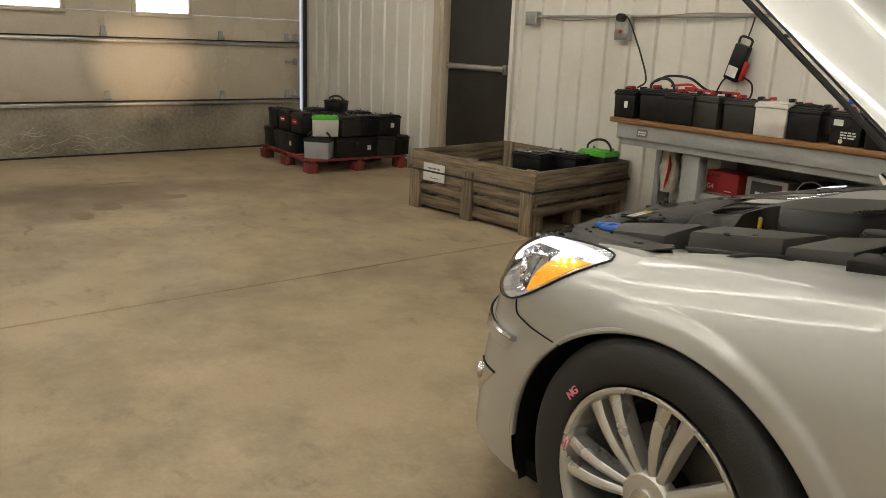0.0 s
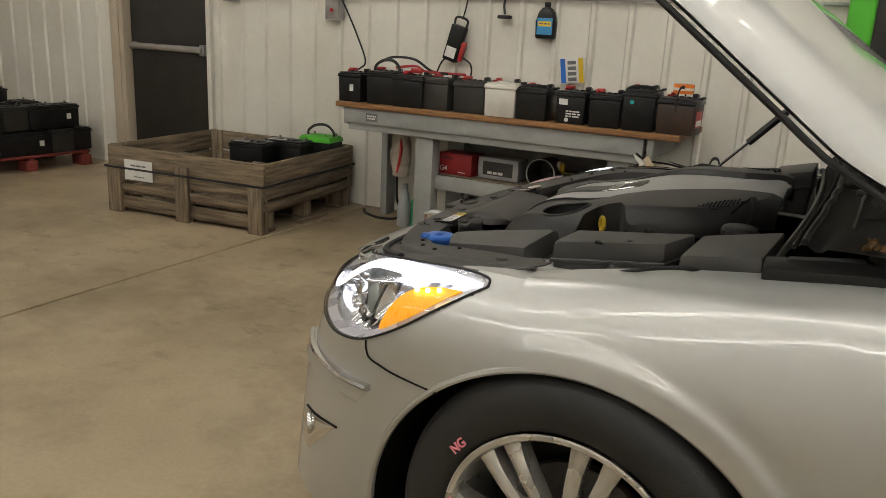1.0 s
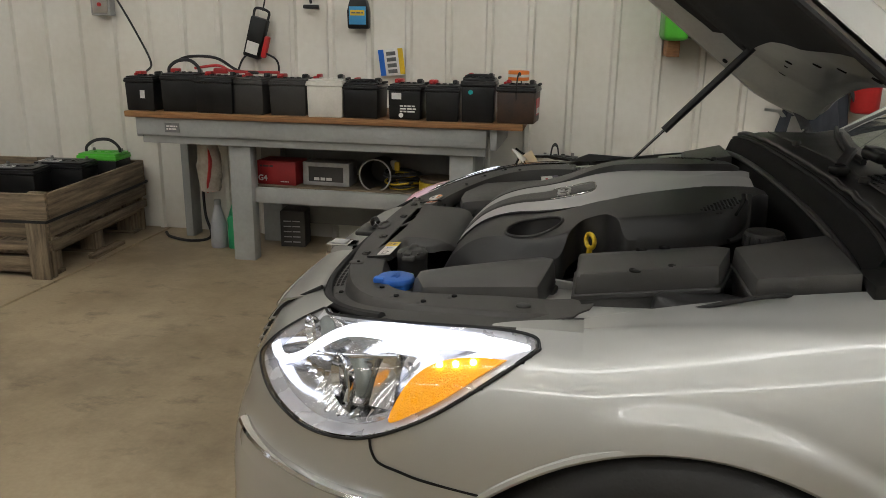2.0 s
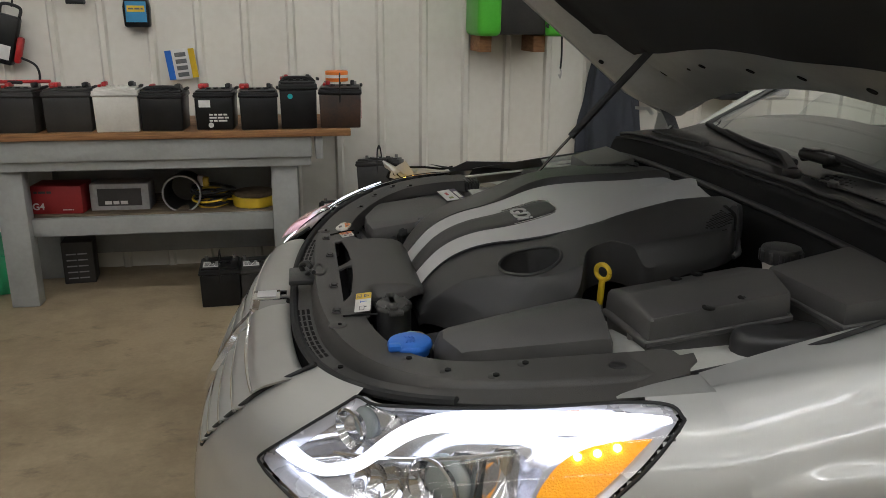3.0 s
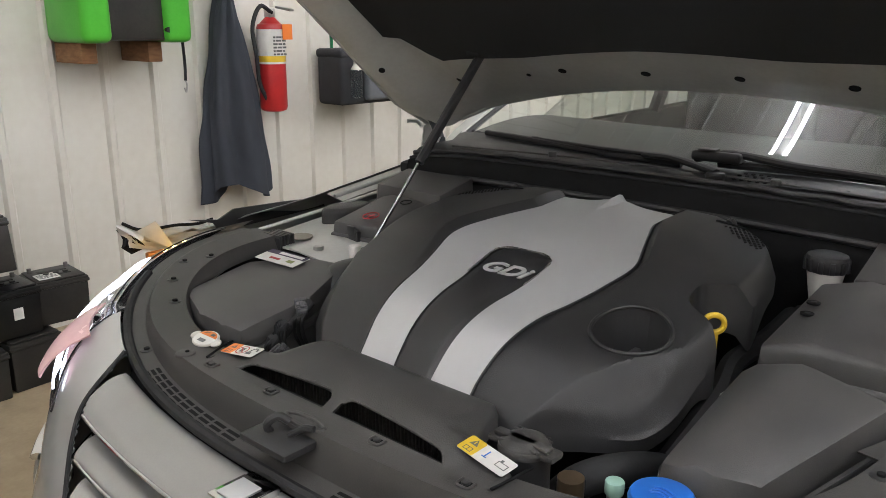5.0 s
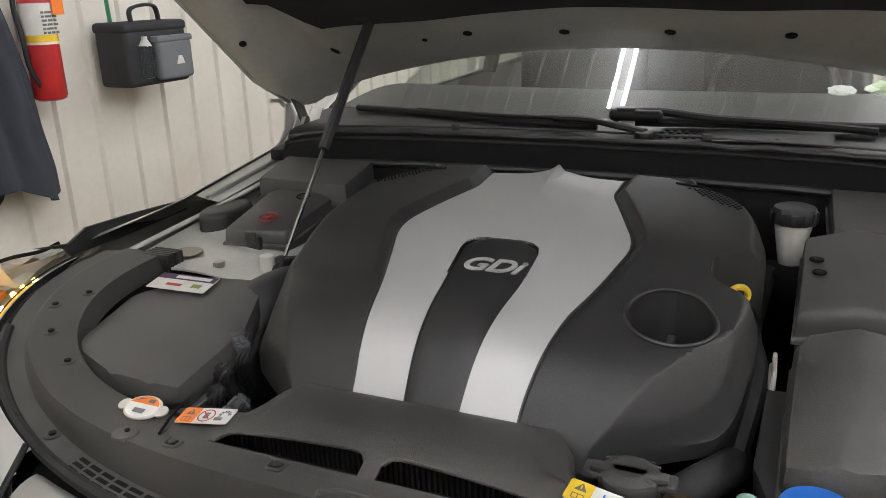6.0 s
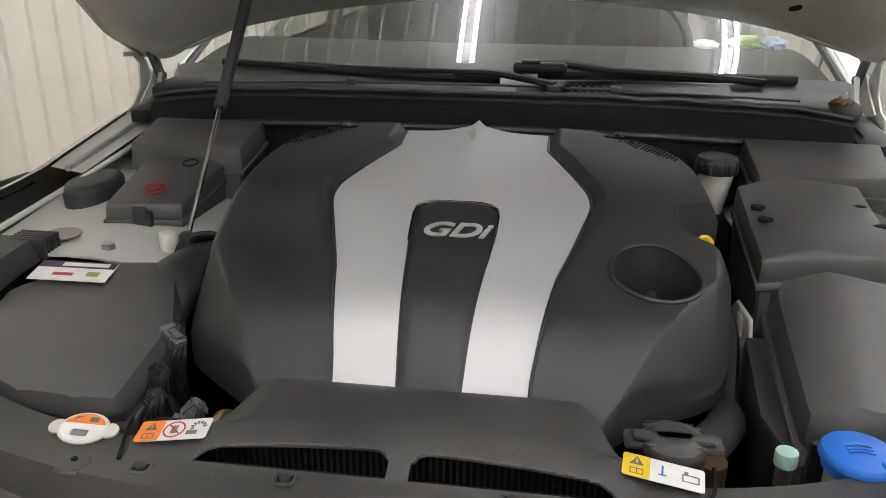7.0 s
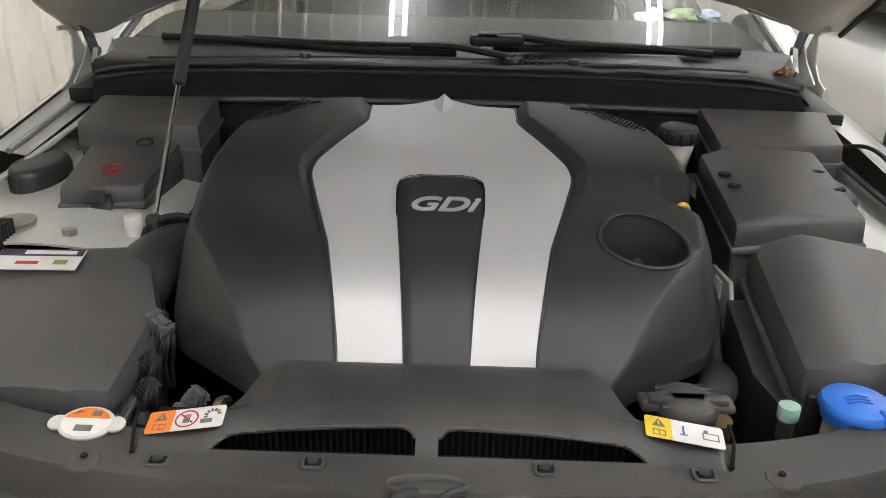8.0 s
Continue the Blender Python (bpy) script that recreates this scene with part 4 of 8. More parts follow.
# ---- red pallet with batteries ----
pal = thing("red_pallet", "red painted wooden pallet", "pallet", pose(-5.90, 1.40, 0, 0, 0, -3.5))
for k in range(7):
    part("deck_board", box(0.12, 1.08, 0.02, -0.06 - k * 0.18, 0.54, 0.11, 0.003), REDWOOD, pal)
for yy in (0.04, 0.54, 1.04):
    part("stringer", box(1.2, 0.045, 0.02, -0.6, yy, 0.09, 0.003), REDWOOD, pal)
    for xx in (-0.07, -0.6, -1.13):
        part("block", box(0.14, 0.10, 0.09, xx, yy, 0, 0.006), REDWOOD, pal)
rnd = random.Random(11)
kinds = [dict(), dict(case=BATDARK), dict(sticker="red"), dict(case=BATGREY, lid=BATBLACK, handle="arch", label="light grey car battery with black handle"), dict(sticker="small"), dict(case=BATWHITE, lid=GREEN, label="white car battery with green lid")]
onpal = "batteries stacked on the red pallet"


def pallet_battery(i, x, y, z, rz, kind, h=0.205):
    kw = dict(kinds[kind])
    kw.setdefault("label", "black car battery stacked on the red pallet")
    b = battery("car_battery", 0.25, 0.175, h, group=onpal, **kw)
    b.matrix_basis = pose(-5.90, 1.40, 0, 0, 0, -3.5) @ pose(x, y, z, 0, 0, rz)


# outer faces turned towards the room
low = [(-1.08, 0.13, 0, 0), (-0.82, 0.13, 0, 1), (-0.55, 0.12, 0, 4), (-0.13, 0.16, 45, 3), (-0.10, 0.42, 90, 0), (-0.10, 0.62, 90, 5 - 1), (-0.10, 0.82, 90, 1), (-0.12, 1.0, 90, 0), (-0.5, 0.5, 0, 0), (-0.9, 0.5, 0, 0), (-0.5, 0.85, 0, 1), (-0.9, 0.85, 0, 0)]
for i, (x, y, rz, k) in enumerate(low):
    pallet_battery(i, x, y, 0.13, rz + rnd.uniform(-4, 4), k)
high = [(-1.0, 0.14, 0, 0), (-0.72, 0.14, 0, 2), (-0.43, 0.14, 0, 2), (-0.16, 0.24, 70, 5), (-0.12, 0.47, 90, 1), (-0.12, 0.68, 90, 0), (-0.13, 0.90, 90, 4), (-0.5, 0.5, 0, 1), (-0.9, 0.5, 0, 1), (-0.5, 0.8, 0, 0)]
for i, (x, y, rz, k) in enumerate(high):
    pallet_battery(i, x, y, 0.336, rz + rnd.uniform(-5, 5), k)
put(battery("car_battery", 0.2, 0.14, 0.12, label="small black car battery with arched handle on top", group=onpal, handle="arch"), -6.35, 1.95, 0.535, 20)

# ---- on the wall ----
def on_wall(name, label, category, x, z, y=None):
    return thing(name, label, category, Matrix.Translation((x, WALL_Y - 0.02 if y is None else y, z)))


t = on_wall("junction_box", "grey metal junction box on the wall", "junction box", -4.31, 1.49)
part("body", box(0.13, 0.055, 0.11, 0, -0.027, -0.055, 0.006), GREYMETAL, t)
part("cover", box(0.10, 0.006, 0.085, 0, -0.056, -0.042, 0.003), STEEL, t)
t = on_wall("conduit", "grey metal conduit running along the wall", "conduit", 0, 0)
part("pipe", sweep([(-4.25, -0.02, 1.505), (-3.4, -0.02, 1.512), (-3.25, -0.02, 1.513), (-1.8, -0.02, 1.525), (-0.2, -0.02, 1.535), (1.5, -0.02, 1.545)], 0.011), GREYMETAL, t)
part("wire", sweep([(-4.25, -0.035, 1.50), (-3.9, -0.04, 1.475), (-3.5, -0.035, 1.497), (-3.0, -0.04, 1.515), (-2.7, -0.04, 1.535), (-2.4, -0.04, 1.535), (-2.2, -0.04, 1.53), (-1.9, -0.035, 1.54)], 0.004), mat("tan wire", (0.32, 0.22, 0.12), rough=0.6), t, "loose tan wire")
t = on_wall("switch_box", "grey metal switch box with a black plug on the wall", "switch box", -3.33, 1.43)
part("body", box(0.13, 0.06, 0.19, 0, -0.03, -0.095, 0.006), GREYMETAL, t)
part("cover", box(0.10, 0.006, 0.16, 0, -0.062, -0.08, 0.003), STEEL, t)
part("button", rod(0.012, 0.01, 0, 0, 0, 12, m=Matrix.Translation((0.0, -0.065, -0.03)) @ pose(0, 0, 0, 90, 0, 0)), RED, t)
part("plug", rod(0.03, 0.05, 0, 0, 0, 14, m=Matrix.Translation((0.015, -0.065, 0.07)) @ pose(0, 0, 0, 90, 0, 0)), BLACKTRIM, t)
part("cord", sweep([(0.03, -0.11, 0.08), (0.10, -0.12, 0.07), (0.17, -0.13, -0.02), (0.29, -0.16, -0.20), (0.40, -0.22, -0.36), (0.43, -0.34, -0.41)], 0.006), BLACKTRIM, t, "black cord")
t = on_wall("battery_tester", "black and red battery tester with leads hanging on the wall", "tester", -2.335, 1.22)
lean = pose(0, 0, 0, 0, 16, 0)
part("body", box(0.105, 0.06, 0.24, 0, -0.045, -0.12, 0.012, m=lean), BATBLACK, t)
part("scale", box(0.075, 0.004, 0.07, 0, -0.077, -0.095, 0.002, m=lean), PAPER, t, "white dial face")
part("handle", sweep([lean @ Vector(p) for p in ((-0.045, -0.045, 0.11), (-0.04, -0.045, 0.165), (0.04, -0.045, 0.165), (0.045, -0.045, 0.11))], 0.008), BLACKTRIM, t)
part("clamp", box(0.03, 0.04, 0.13, 0.07, -0.05, -0.10, 0.01, m=lean), RED, t, "red clamp")
part("hook", sweep([(0.045, -0.04, 0.155), (0.06, -0.03, 0.23), (0.06, -0.01, 0.29)], 0.005), BLACKTRIM, t)
for s in (-1, 1):
    part("lead", sweep([(s * 0.04, -0.05, -0.08), (s * 0.11 + 0.02, -0.06, -0.13), (s * 0.13, -0.06, -0.22), (s * 0.10 - 0.02, -0.12, -0.27)], 0.006), BLACKTRIM, t)
t = on_wall("wall_hook", "small black hook with a flat clip on the wall", "hook", -1.99, 1.42)
part("stem", sweep([(0, -0.02, 0.13), (-0.012, -0.03, 0.06), (0.0, -0.04, 0.0)], 0.008), BLACKTRIM, t)
part("clip", box(0.085, 0.05, 0.022, 0, -0.04, -0.03, 0.006), BLACKTRIM, t)
t = on_wall("spray_bottle", "blue and black flat bottle with yellow label on the wall", "bottle", -1.705, 1.28)
bm = prism([(-0.062, 0.0), (0.062, 0.0), (0.066, 0.10), (0.05, 0.16), (0.022, 0.19), (-0.022, 0.19), (-0.05, 0.16), (-0.066, 0.10)], 0, 0.06, 0.012, m=pose(0, 0, 0, 90, 0, 0))
part("body", bm, BATBLACK, t)
part("label", box(0.10, 0.002, 0.10, 0, -0.061, 0.025), mat("light blue label", (0.05, 0.28, 0.55), rough=0.4), t, "light blue label")
part("label_band", box(0.085, 0.002, 0.03, 0, -0.0625, 0.075), YELLOW, t, "yellow label band")
bars("print", 0.07, 0.015, 1, INK, t, Matrix.Translation((0, -0.064, 0.09)) @ pose(0, 0, 0, 90, 0, 0))
part("cap", rod(0.02, 0.035, 0, -0.03, 0.185, 14, bevel=0.003), BATBLACK, t)

t = thing("tool_locker", "lime green and black plastic cabinet on wooden blocks", "cabinet", Matrix.Translation((0.225, 2.50, 1.255)))
part("body", box(0.29, 0.30, 0.55, 0.01, 0.02, 0.0, 0.02), BATDARK, t, "dark grey middle panel")
for s in (-1, 1):
    part("side", box(0.125, 0.34, 0.56, 0.01 + s * 0.180, 0.01, -0.008, 0.03, 3), GREEN, t, "lime green rounded side")
    part("latch", rod(0.012, 0.02, 0, 0, 0, 12, m=Matrix.Translation((s * 0.14, -0.135, 0.045)) @ pose(0, 0, 0, 90, 0, 0)), BLACKTRIM, t)
t = thing("wood_block", "brown wooden block fixed to the wall under the cabinet", "wood block", Matrix.Translation((0.055, 2.56, 1.165)), "blocks under the cabinet")
part("block", box(0.065, 0.24, 0.085, 0, 0, 0, 0.004), PINE, t)
copy_thing(t, Matrix.Translation((0.345, 2.56, 1.165)))
t = on_wall("key_strap", "black strap with a steel clip hanging under the cabinet", "strap", 0.455, 1.252, 2.45)
part("strap", sweep([(0, -0.05, 0.0), (0.003, -0.05, -0.1), (0, -0.05, -0.17)], 0.012, flat=0.3), BLACKTRIM, t)
part("clip", sweep([(0, -0.05, -0.17), (0.006, -0.05, -0.19), (0.0, -0.05, -0.22), (-0.008, -0.05, -0.20)], 0.0035), STEEL, t)

t = on_wall("work_coat", "dark blue-grey work coat hanging in folds on the wall", "coat", 0.82, 0.5)


def coat(u, v):
    w = spl([(0, 0.185), (0.3, 0.165), (0.6, 0.120), (0.85, 0.065), (1, 0.022)], v)
    a = 2 * math.pi * u
    fold = (0.026 * math.sin(5 * a + 2.5 * v) + 0.014 * math.sin(9 * a + 1.0 + 4 * v)) * (1 - 0.8 * v) + 0.016 * noise.noise((2.2 * math.cos(a), 2.2 * math.sin(a), 5 * v))
    return ((w + fold) * math.cos(a) + 0.02 * (1 - v), -0.075 + (0.055 + 0.9 * fold) * math.sin(a), 0.98 * v - 0.05 * math.cos(2 * a + 1) * (1 - v))


part("cloth", grid(coat, 120, 50), CLOTH, t, smooth=60)
part("peg", rod(0.012, 0.06, 0, 0, 0, 10, m=Matrix.Translation((0, -0.02, 0.98)) @ pose(0, 0, 0, 90, 0, 0)), STEEL, t)

t = thing("fire_extinguisher", "red fire extinguisher with black hose hanging on the wall", "fire extinguisher", Matrix.Translation((1.07, 2.585, 0.89)))
part("cylinder", rod(0.07, 0.44, 0, 0, 0, 28, bevel=0.022), RED, t)
part("shoulder", rod(0.066, 0.045, 0, 0, 0.425, 28, 0.022), RED, t)
part("valve", box(0.04, 0.05, 0.05, 0, 0, 0.465, 0.008), STEEL, t)
part("lever", box(0.03, 0.12, 0.012, 0, -0.05, 0.515, 0.004, m=pose(0, 0, 0, 8, 0, 0)), STEEL, t)
part("label", rod(0.0712, 0.17, 0, 0, 0.24, 28), PAPER, t, "pale printed label")
bars("print", 0.08, 0.1, 6, INK, t, Matrix.Translation((0, -0.0718, 0.33)) @ pose(0, 0, 0, 90, 0, 0))
part("label_band", rod(0.0716, 0.03, 0, 0, 0.25, 28), YELLOW, t, "yellow label band")
part("tag", box(0.06, 0.003, 0.075, 0.045, -0.08, 0.36), ORANGE, t, "orange paper tag")
part("hose", sweep([(0.0, -0.02, 0.49), (-0.07, -0.02, 0.52), (-0.115, -0.01, 0.42), (-0.10, -0.01, 0.28), (-0.09, -0.01, 0.15), (-0.055, -0.02, 0.06)], 0.011), BLACKTRIM, t)
part("bracket", box(0.05, 0.05, 0.12, 0, 0.085, 0.25), STEEL, t)

t = thing("cooler_bag", "black and grey lunch cooler bag hanging on the wall", "bag", Matrix.Translation((1.62, 2.52, 0.90)))
part("body", box(0.42, 0.20, 0.27, 0, 0.02, 0.0, 0.025, 3), BAGCLOTH, t)
part("lid", box(0.43, 0.21, 0.05, 0, 0.02, 0.25, 0.02, 3), BAGCLOTH, t)
part("pocket", box(0.24, 0.05, 0.19, 0.07, -0.10, 0.02, 0.02, 3), BAGGREY, t, "grey front pocket")
part("pocket_flap", box(0.25, 0.055, 0.03, 0.07, -0.10, 0.20, 0.008), BAGGREY, t)
part("badge", prism([(-0.03, 0), (0.03, 0), (0.012, 0.04), (-0.012, 0.04)], 0, 0.002, m=Matrix.Translation((0.09, -0.1255, 0.09)) @ pose(0, 0, 0, 90, 0, 0)), PAPER, t, "white badge")
part("handle", sweep([(-0.10, -0.02, 0.29), (-0.09, -0.02, 0.36), (0.06, -0.02, 0.37), (0.09, -0.02, 0.29)], 0.016, flat=0.5), BAGCLOTH, t)
part("hanging_strap", sweep([(-0.13, 0.08, 0.29), (-0.10, 0.12, 0.50), (-0.09, 0.16, 0.70)], 0.014, flat=0.25), DKGREEN, t, "green hanging strap")
t = thing("water_bottle", "clear plastic water bottle in the side of the bag", "bottle", Matrix.Translation((1.47, 2.385, 0.945)))
part("body", rod(0.032, 0.15, 0, 0, 0, 16, bevel=0.01), clear("bottle plastic", (0.85, 0.9, 0.92), 0.05), t)
part("cap", rod(0.014, 0.02, 0, 0, 0.17, 12), BATWHITE, t)
part("neck", rod(0.03, 0.03, 0, 0, 0.148, 16, 0.013), BATWHITE, t)


# ---- the silver car ----
PAINT = mat("silver car paint", (0.52, 0.525, 0.51), (0.49, 0.495, 0.48), rough=0.47, metal=0.62, scale=2, fine=900, bump=0.004, coat=1.0, spread=0.02)
INNERPAINT = mat("dull silver body sheet", (0.57, 0.57, 0.54), (0.47, 0.47, 0.44), rough=0.42, metal=0.2, scale=5, fine=80, bump=0.03)
PLASTIC = mat("black grained plastic", (0.021, 0.021, 0.022), (0.036, 0.035, 0.034), rough=0.43, scale=6, fine=700, bump=0.10, spread=0.1, spec=0.5)
DULLPLASTIC = mat("dusty black plastic", (0.036, 0.035, 0.034), (0.070, 0.066, 0.061), rough=0.52, scale=5, fine=500, bump=0.12, spec=0.48)
# base grey lightened for reflected sheen on the boxes as well as dust
BOXPLASTIC = mat("dusty box plastic with sheen in its grey", (0.050, 0.049, 0.048), (0.088, 0.084, 0.080), rough=0.46, scale=7, fine=600, bump=0.14, spec=0.55)
SATIN = mat("satin silver plastic", (0.55, 0.55, 0.55), (0.51, 0.51, 0.51), rough=0.46, metal=0.35, scale=3, fine=900, bump=0.015, spread=0.03)
SLATPAINT = mat("silver grille plastic", (0.40, 0.40, 0.385), (0.34, 0.34, 0.325), rough=0.36, metal=0.6, scale=5, fine=400, bump=0.01, spread=0.04, coat=0.5)
CHROME = mat("chrome", (0.72, 0.72, 0.72), (0.68, 0.68, 0.68), rough=0.10, metal=1.0, scale=8, fine=60, bump=0.0, spread=0.04)
RUBBER = mat("black tyre rubber", (0.016, 0.016, 0.016), (0.026, 0.025, 0.024), rough=0.68, scale=9, fine=200, bump=0.12)
ALLOY = mat("silver alloy", (0.62, 0.61, 0.58), (0.55, 0.54, 0.51), rough=0.30, metal=0.7, scale=6, fine=300, bump=0.02)
# near-black: shade of cavities, gaps and holes as colour; dark parts share it
DARK = mat("near-black cavity shade and dark parts", (0.008, 0.008, 0.008), (0.013, 0.013, 0.013), rough=0.8, scale=9, bump=0.05, spec=0.15)
FELT = mat("black hood felt", (0.012, 0.012, 0.012), (0.018, 0.018, 0.018), rough=0.95, scale=20, fine=500, bump=0.3)
LENS = clear("headlight lens", (0.97, 0.97, 0.97), 0.0, 1.45)
GLASS = clear("windscreen glass", (0.84, 0.89, 0.86), 0.0, 2.0)
LED = glow("white light bar", (0.94, 0.95, 1.0), 2.3)
AMBERGLOW = glow("amber bulb", (1.0, 0.72, 0.10), 20.0)
AMBER = mat("self-lit amber reflector", (0.95, 0.38, 0.01), (0.85, 0.30, 0.01), rough=0.3, scale=40, fine=300, bump=0.4)
# emission on the reflector stands in for bulb light spread across it
b = AMBER.node_tree.nodes["Principled BSDF"]
b.inputs["Emission Color"].default_value = (1.0, 0.42, 0.01, 1)
b.inputs["Emission Strength"].default_value = 0.55
SMOKE = mat("chromed lamp housing", (0.72, 0.72, 0.74), (0.60, 0.60, 0.63), rough=0.14, metal=0.9, scale=9, bump=0.02)
BEZEL = mat("pale lamp bezel", (0.62, 0.62, 0.66), (0.50, 0.50, 0.54), rough=0.28, metal=0.4, scale=9, bump=0.02)
SEAT = mat("dark interior", (0.018, 0.018, 0.018), (0.028, 0.028, 0.027), rough=0.8, scale=5, bump=0)

car = thing("silver_car", "silver saloon car with open hood, lit headlights and damaged passenger fender", "car")
AXLE, WHEEL_R, ARCH_X, ARCH_Z, ARCH_R, SILL = -0.19, 0.362, -0.200, 0.291, 0.441, 0.20
A_W = [(0, 0.78), (0.2, 0.79), (0.45, 0.803), (0.66, 0.768), (0.80, 0.722), (0.90, 0.684), (0.96, 0.642), (1, 0.592)]
K_W = [(0, 0.62), (0.3, 0.76), (0.6, 0.84), (0.8, 0.80), (1, 0.77)]
B_W = [(0, 0.90), (0.2, 0.93), (0.45, 0.945), (0.66, 0.945), (0.80, 0.936), (0.90, 0.908), (0.96, 0.868), (1, 0.818)]
TOP = [(-0.5, 0.828), (-0.35, 0.856), (-0.25, 0.878), (-0.1, 0.905), (0.08, 0.928), (0.24, 0.948), (0.65, 0.985), (3.0, 1.01), (3.9, 0.98)]


def step(a, b, x):
    t = max(0.0, min(1.0, (x - a) / (b - a)))
    return t * t * (3 - 2 * t)


def rim_z(phi):
    return 0.745 + 0.107 * abs(math.sin(phi)) ** 2.2


def nose(deg, w, off=0.0):
    """A point of the front skin: deg round from the middle (driver's side negative), w up from sill to rim, off outwards."""
    p = radians(deg)
    s, c = math.sin(p), math.cos(p)
    a, b = spl(A_W, w), spl(B_W, w)
    k = spl(K_W, w)
    x = -0.35 - (a + off) * abs(c) ** k
    y = math.copysign((b + off) * abs(s) ** k, s)
    return Vector((x, y, SILL + (rim_z(p) - SILL) * w))


def w_of(deg, z):
    return (z - SILL) / (rim_z(radians(deg)) - SILL)


def deg_at(z, x=None, y=None):
    """Degrees round the front at which the skin at height z has the given x or y."""
    lo, hi = 0.0, 89.9
    for _ in range(26):
        mid = (lo + hi) / 2
        p = nose(mid, max(0.0, min(1.0, w_of(mid, z))))
        if (p.x < x) if x is not None else (p.y < y):
            lo = mid
        else:
            hi = mid
    return (lo + hi) / 2


def inside(poly, x, y):
    hit = False
    for (x0, y0), (x1, y1) in zip(poly, poly[1:] + poly[:1]):
        if (y0 > y) != (y1 > y) and x < x0 + (x1 - x0) * (y - y0) / (y1 - y0):
            hit = not hit
    return hit


LAMP = [(87.0, 0.974), (86.0, 0.991), (81, 0.997), (71, 0.995), (63, 0.993), (53, 0.989), (47, 0.985), (43.2, 0.989), (42.0, 0.978), (37.4, 0.911), (31.9, 0.813), (33.5, 0.793), (39, 0.780), (50, 0.745), (58.1, 0.724), (65, 0.733), (70.2, 0.761), (76.6, 0.826), (82.2, 0.905), (85.3, 0.950)]
GRILLE = [(0.535, 0.27), (0.572, 0.30), (0.617, 0.34), (0.671, 0.394), (0.724, 0.437), (0.769, 0.463), (0.80, 0.47)]


def nose_skip(u, v):
    deg = -90 + 180 * u
    p = nose(deg, v)
    if inside(LAMP, abs(deg), v) or (v > 0.97 and 42.5 < abs(deg) < 84):
        return True
    if (p.x - ARCH_X) ** 2 + (p.z - ARCH_Z) ** 2 < (ARCH_R - 0.001) ** 2 and abs(p.y) > 0.5:
        return True
    return p.z > 0.535 and abs(p.y) < lerp(GRILLE, p.z)


def nose_cut(u, v):
    p = nose(-90 + 180 * u, v)
    d = math.hypot(p.x - ARCH_X, p.z - ARCH_Z)
    if abs(d - ARCH_R) < 0.008 and abs(p.y) > 0.5:
        p.x, p.z = ARCH_X + (p.x - ARCH_X) * ARCH_R / d, ARCH_Z + (p.z - ARCH_Z) * ARCH_R / d
    return p


bumper = part("front_bumper", grid(nose_cut, 300, 96, skip=nose_skip), PAINT, car, smooth=40)


# fenders, doors and quarter panels: one section swept along each side
CAP = [(-0.35, 0.004), (-0.2, 0.018), (0.0, 0.032), (0.3, 0.042), (0.65, 0.045), (3.9, 0.045)]


def section(x, t):
    """The body side at x: t from the sill (0) over the shoulder (0.8) to the inner edge by the hood (1)."""
    top = spl(TOP, x) if x < 0.65 else lerp(TOP, x)
    cap = spl(CAP, x)
    rim = top - cap
    roll = step(-0.45, 0.30, x)
    pts = [(b + roll * lerp([(0.9, 0.0), (0.96, 0.022), (1, 0.054)], w), SILL + (rim - SILL) * w) for w, b in B_W]
    pts += [(0.800 + 0.035 * roll, rim + 0.42 * cap), (0.783 + 0.012 * roll, rim + 0.80 * cap), (spl([(-0.35, 0.765), (-0.2, 0.758), (0.1, 0.745)], x), rim + cap)]
    n = len(pts) - 1
    # places of the control points along t: the shoulder at 0.8
    ts = [0.8 * w for w, b in B_W] + [0.865, 0.93, 1.0]
    return spl([(a, p[0]) for a, p in zip(ts, pts)], t), spl([(a, p[1]) for a, p in zip(ts, pts)], t)


def flank(x0, x1, s, ax, az, flare=False):
    def f(u, v):
        x = x0 + (x1 - x0) * u
        d = ARCH_R ** 2 - (x - ax) ** 2
        low = SILL if d <= 0 else max(SILL, az + math.sqrt(d))
        rim = section(x, 0.8)[1]
        t0 = 0.8 * (low - SILL) / (rim - SILL)
        y, z = section(x, t0 + ((0.885 if flare else 1) - t0) * v)
        if flare:
            k = max(0.0, min(1.0, (-0.13 - x) / 0.35)) ** 1.4
            y += 0.20 * k
            z -= 0.03 * k
        return (x, s * y, z)

    return f


def panel(f, nu, nv, s, ax, az):
    """A body side panel, faired smooth, with a flat flare pressed round the wheel arch."""
    bm = grid(f, nu, nv)
    free = [v for v in bm.verts if not v.is_boundary]
    for _ in range(24):
        bmesh.ops.smooth_vert(bm, verts=free, factor=0.5, use_axis_x=False, use_axis_y=True, use_axis_z=True)
    for v in bm.verts:
        r = math.hypot(v.co.x - ax, v.co.z - az) - ARCH_R
        v.co.y += s * 0.009 * (1 - step(0.034, 0.062, r)) * step(-0.37, -0.22, v.co.x) * (1 - step(0.78, 0.84, v.co.z))
    return bm


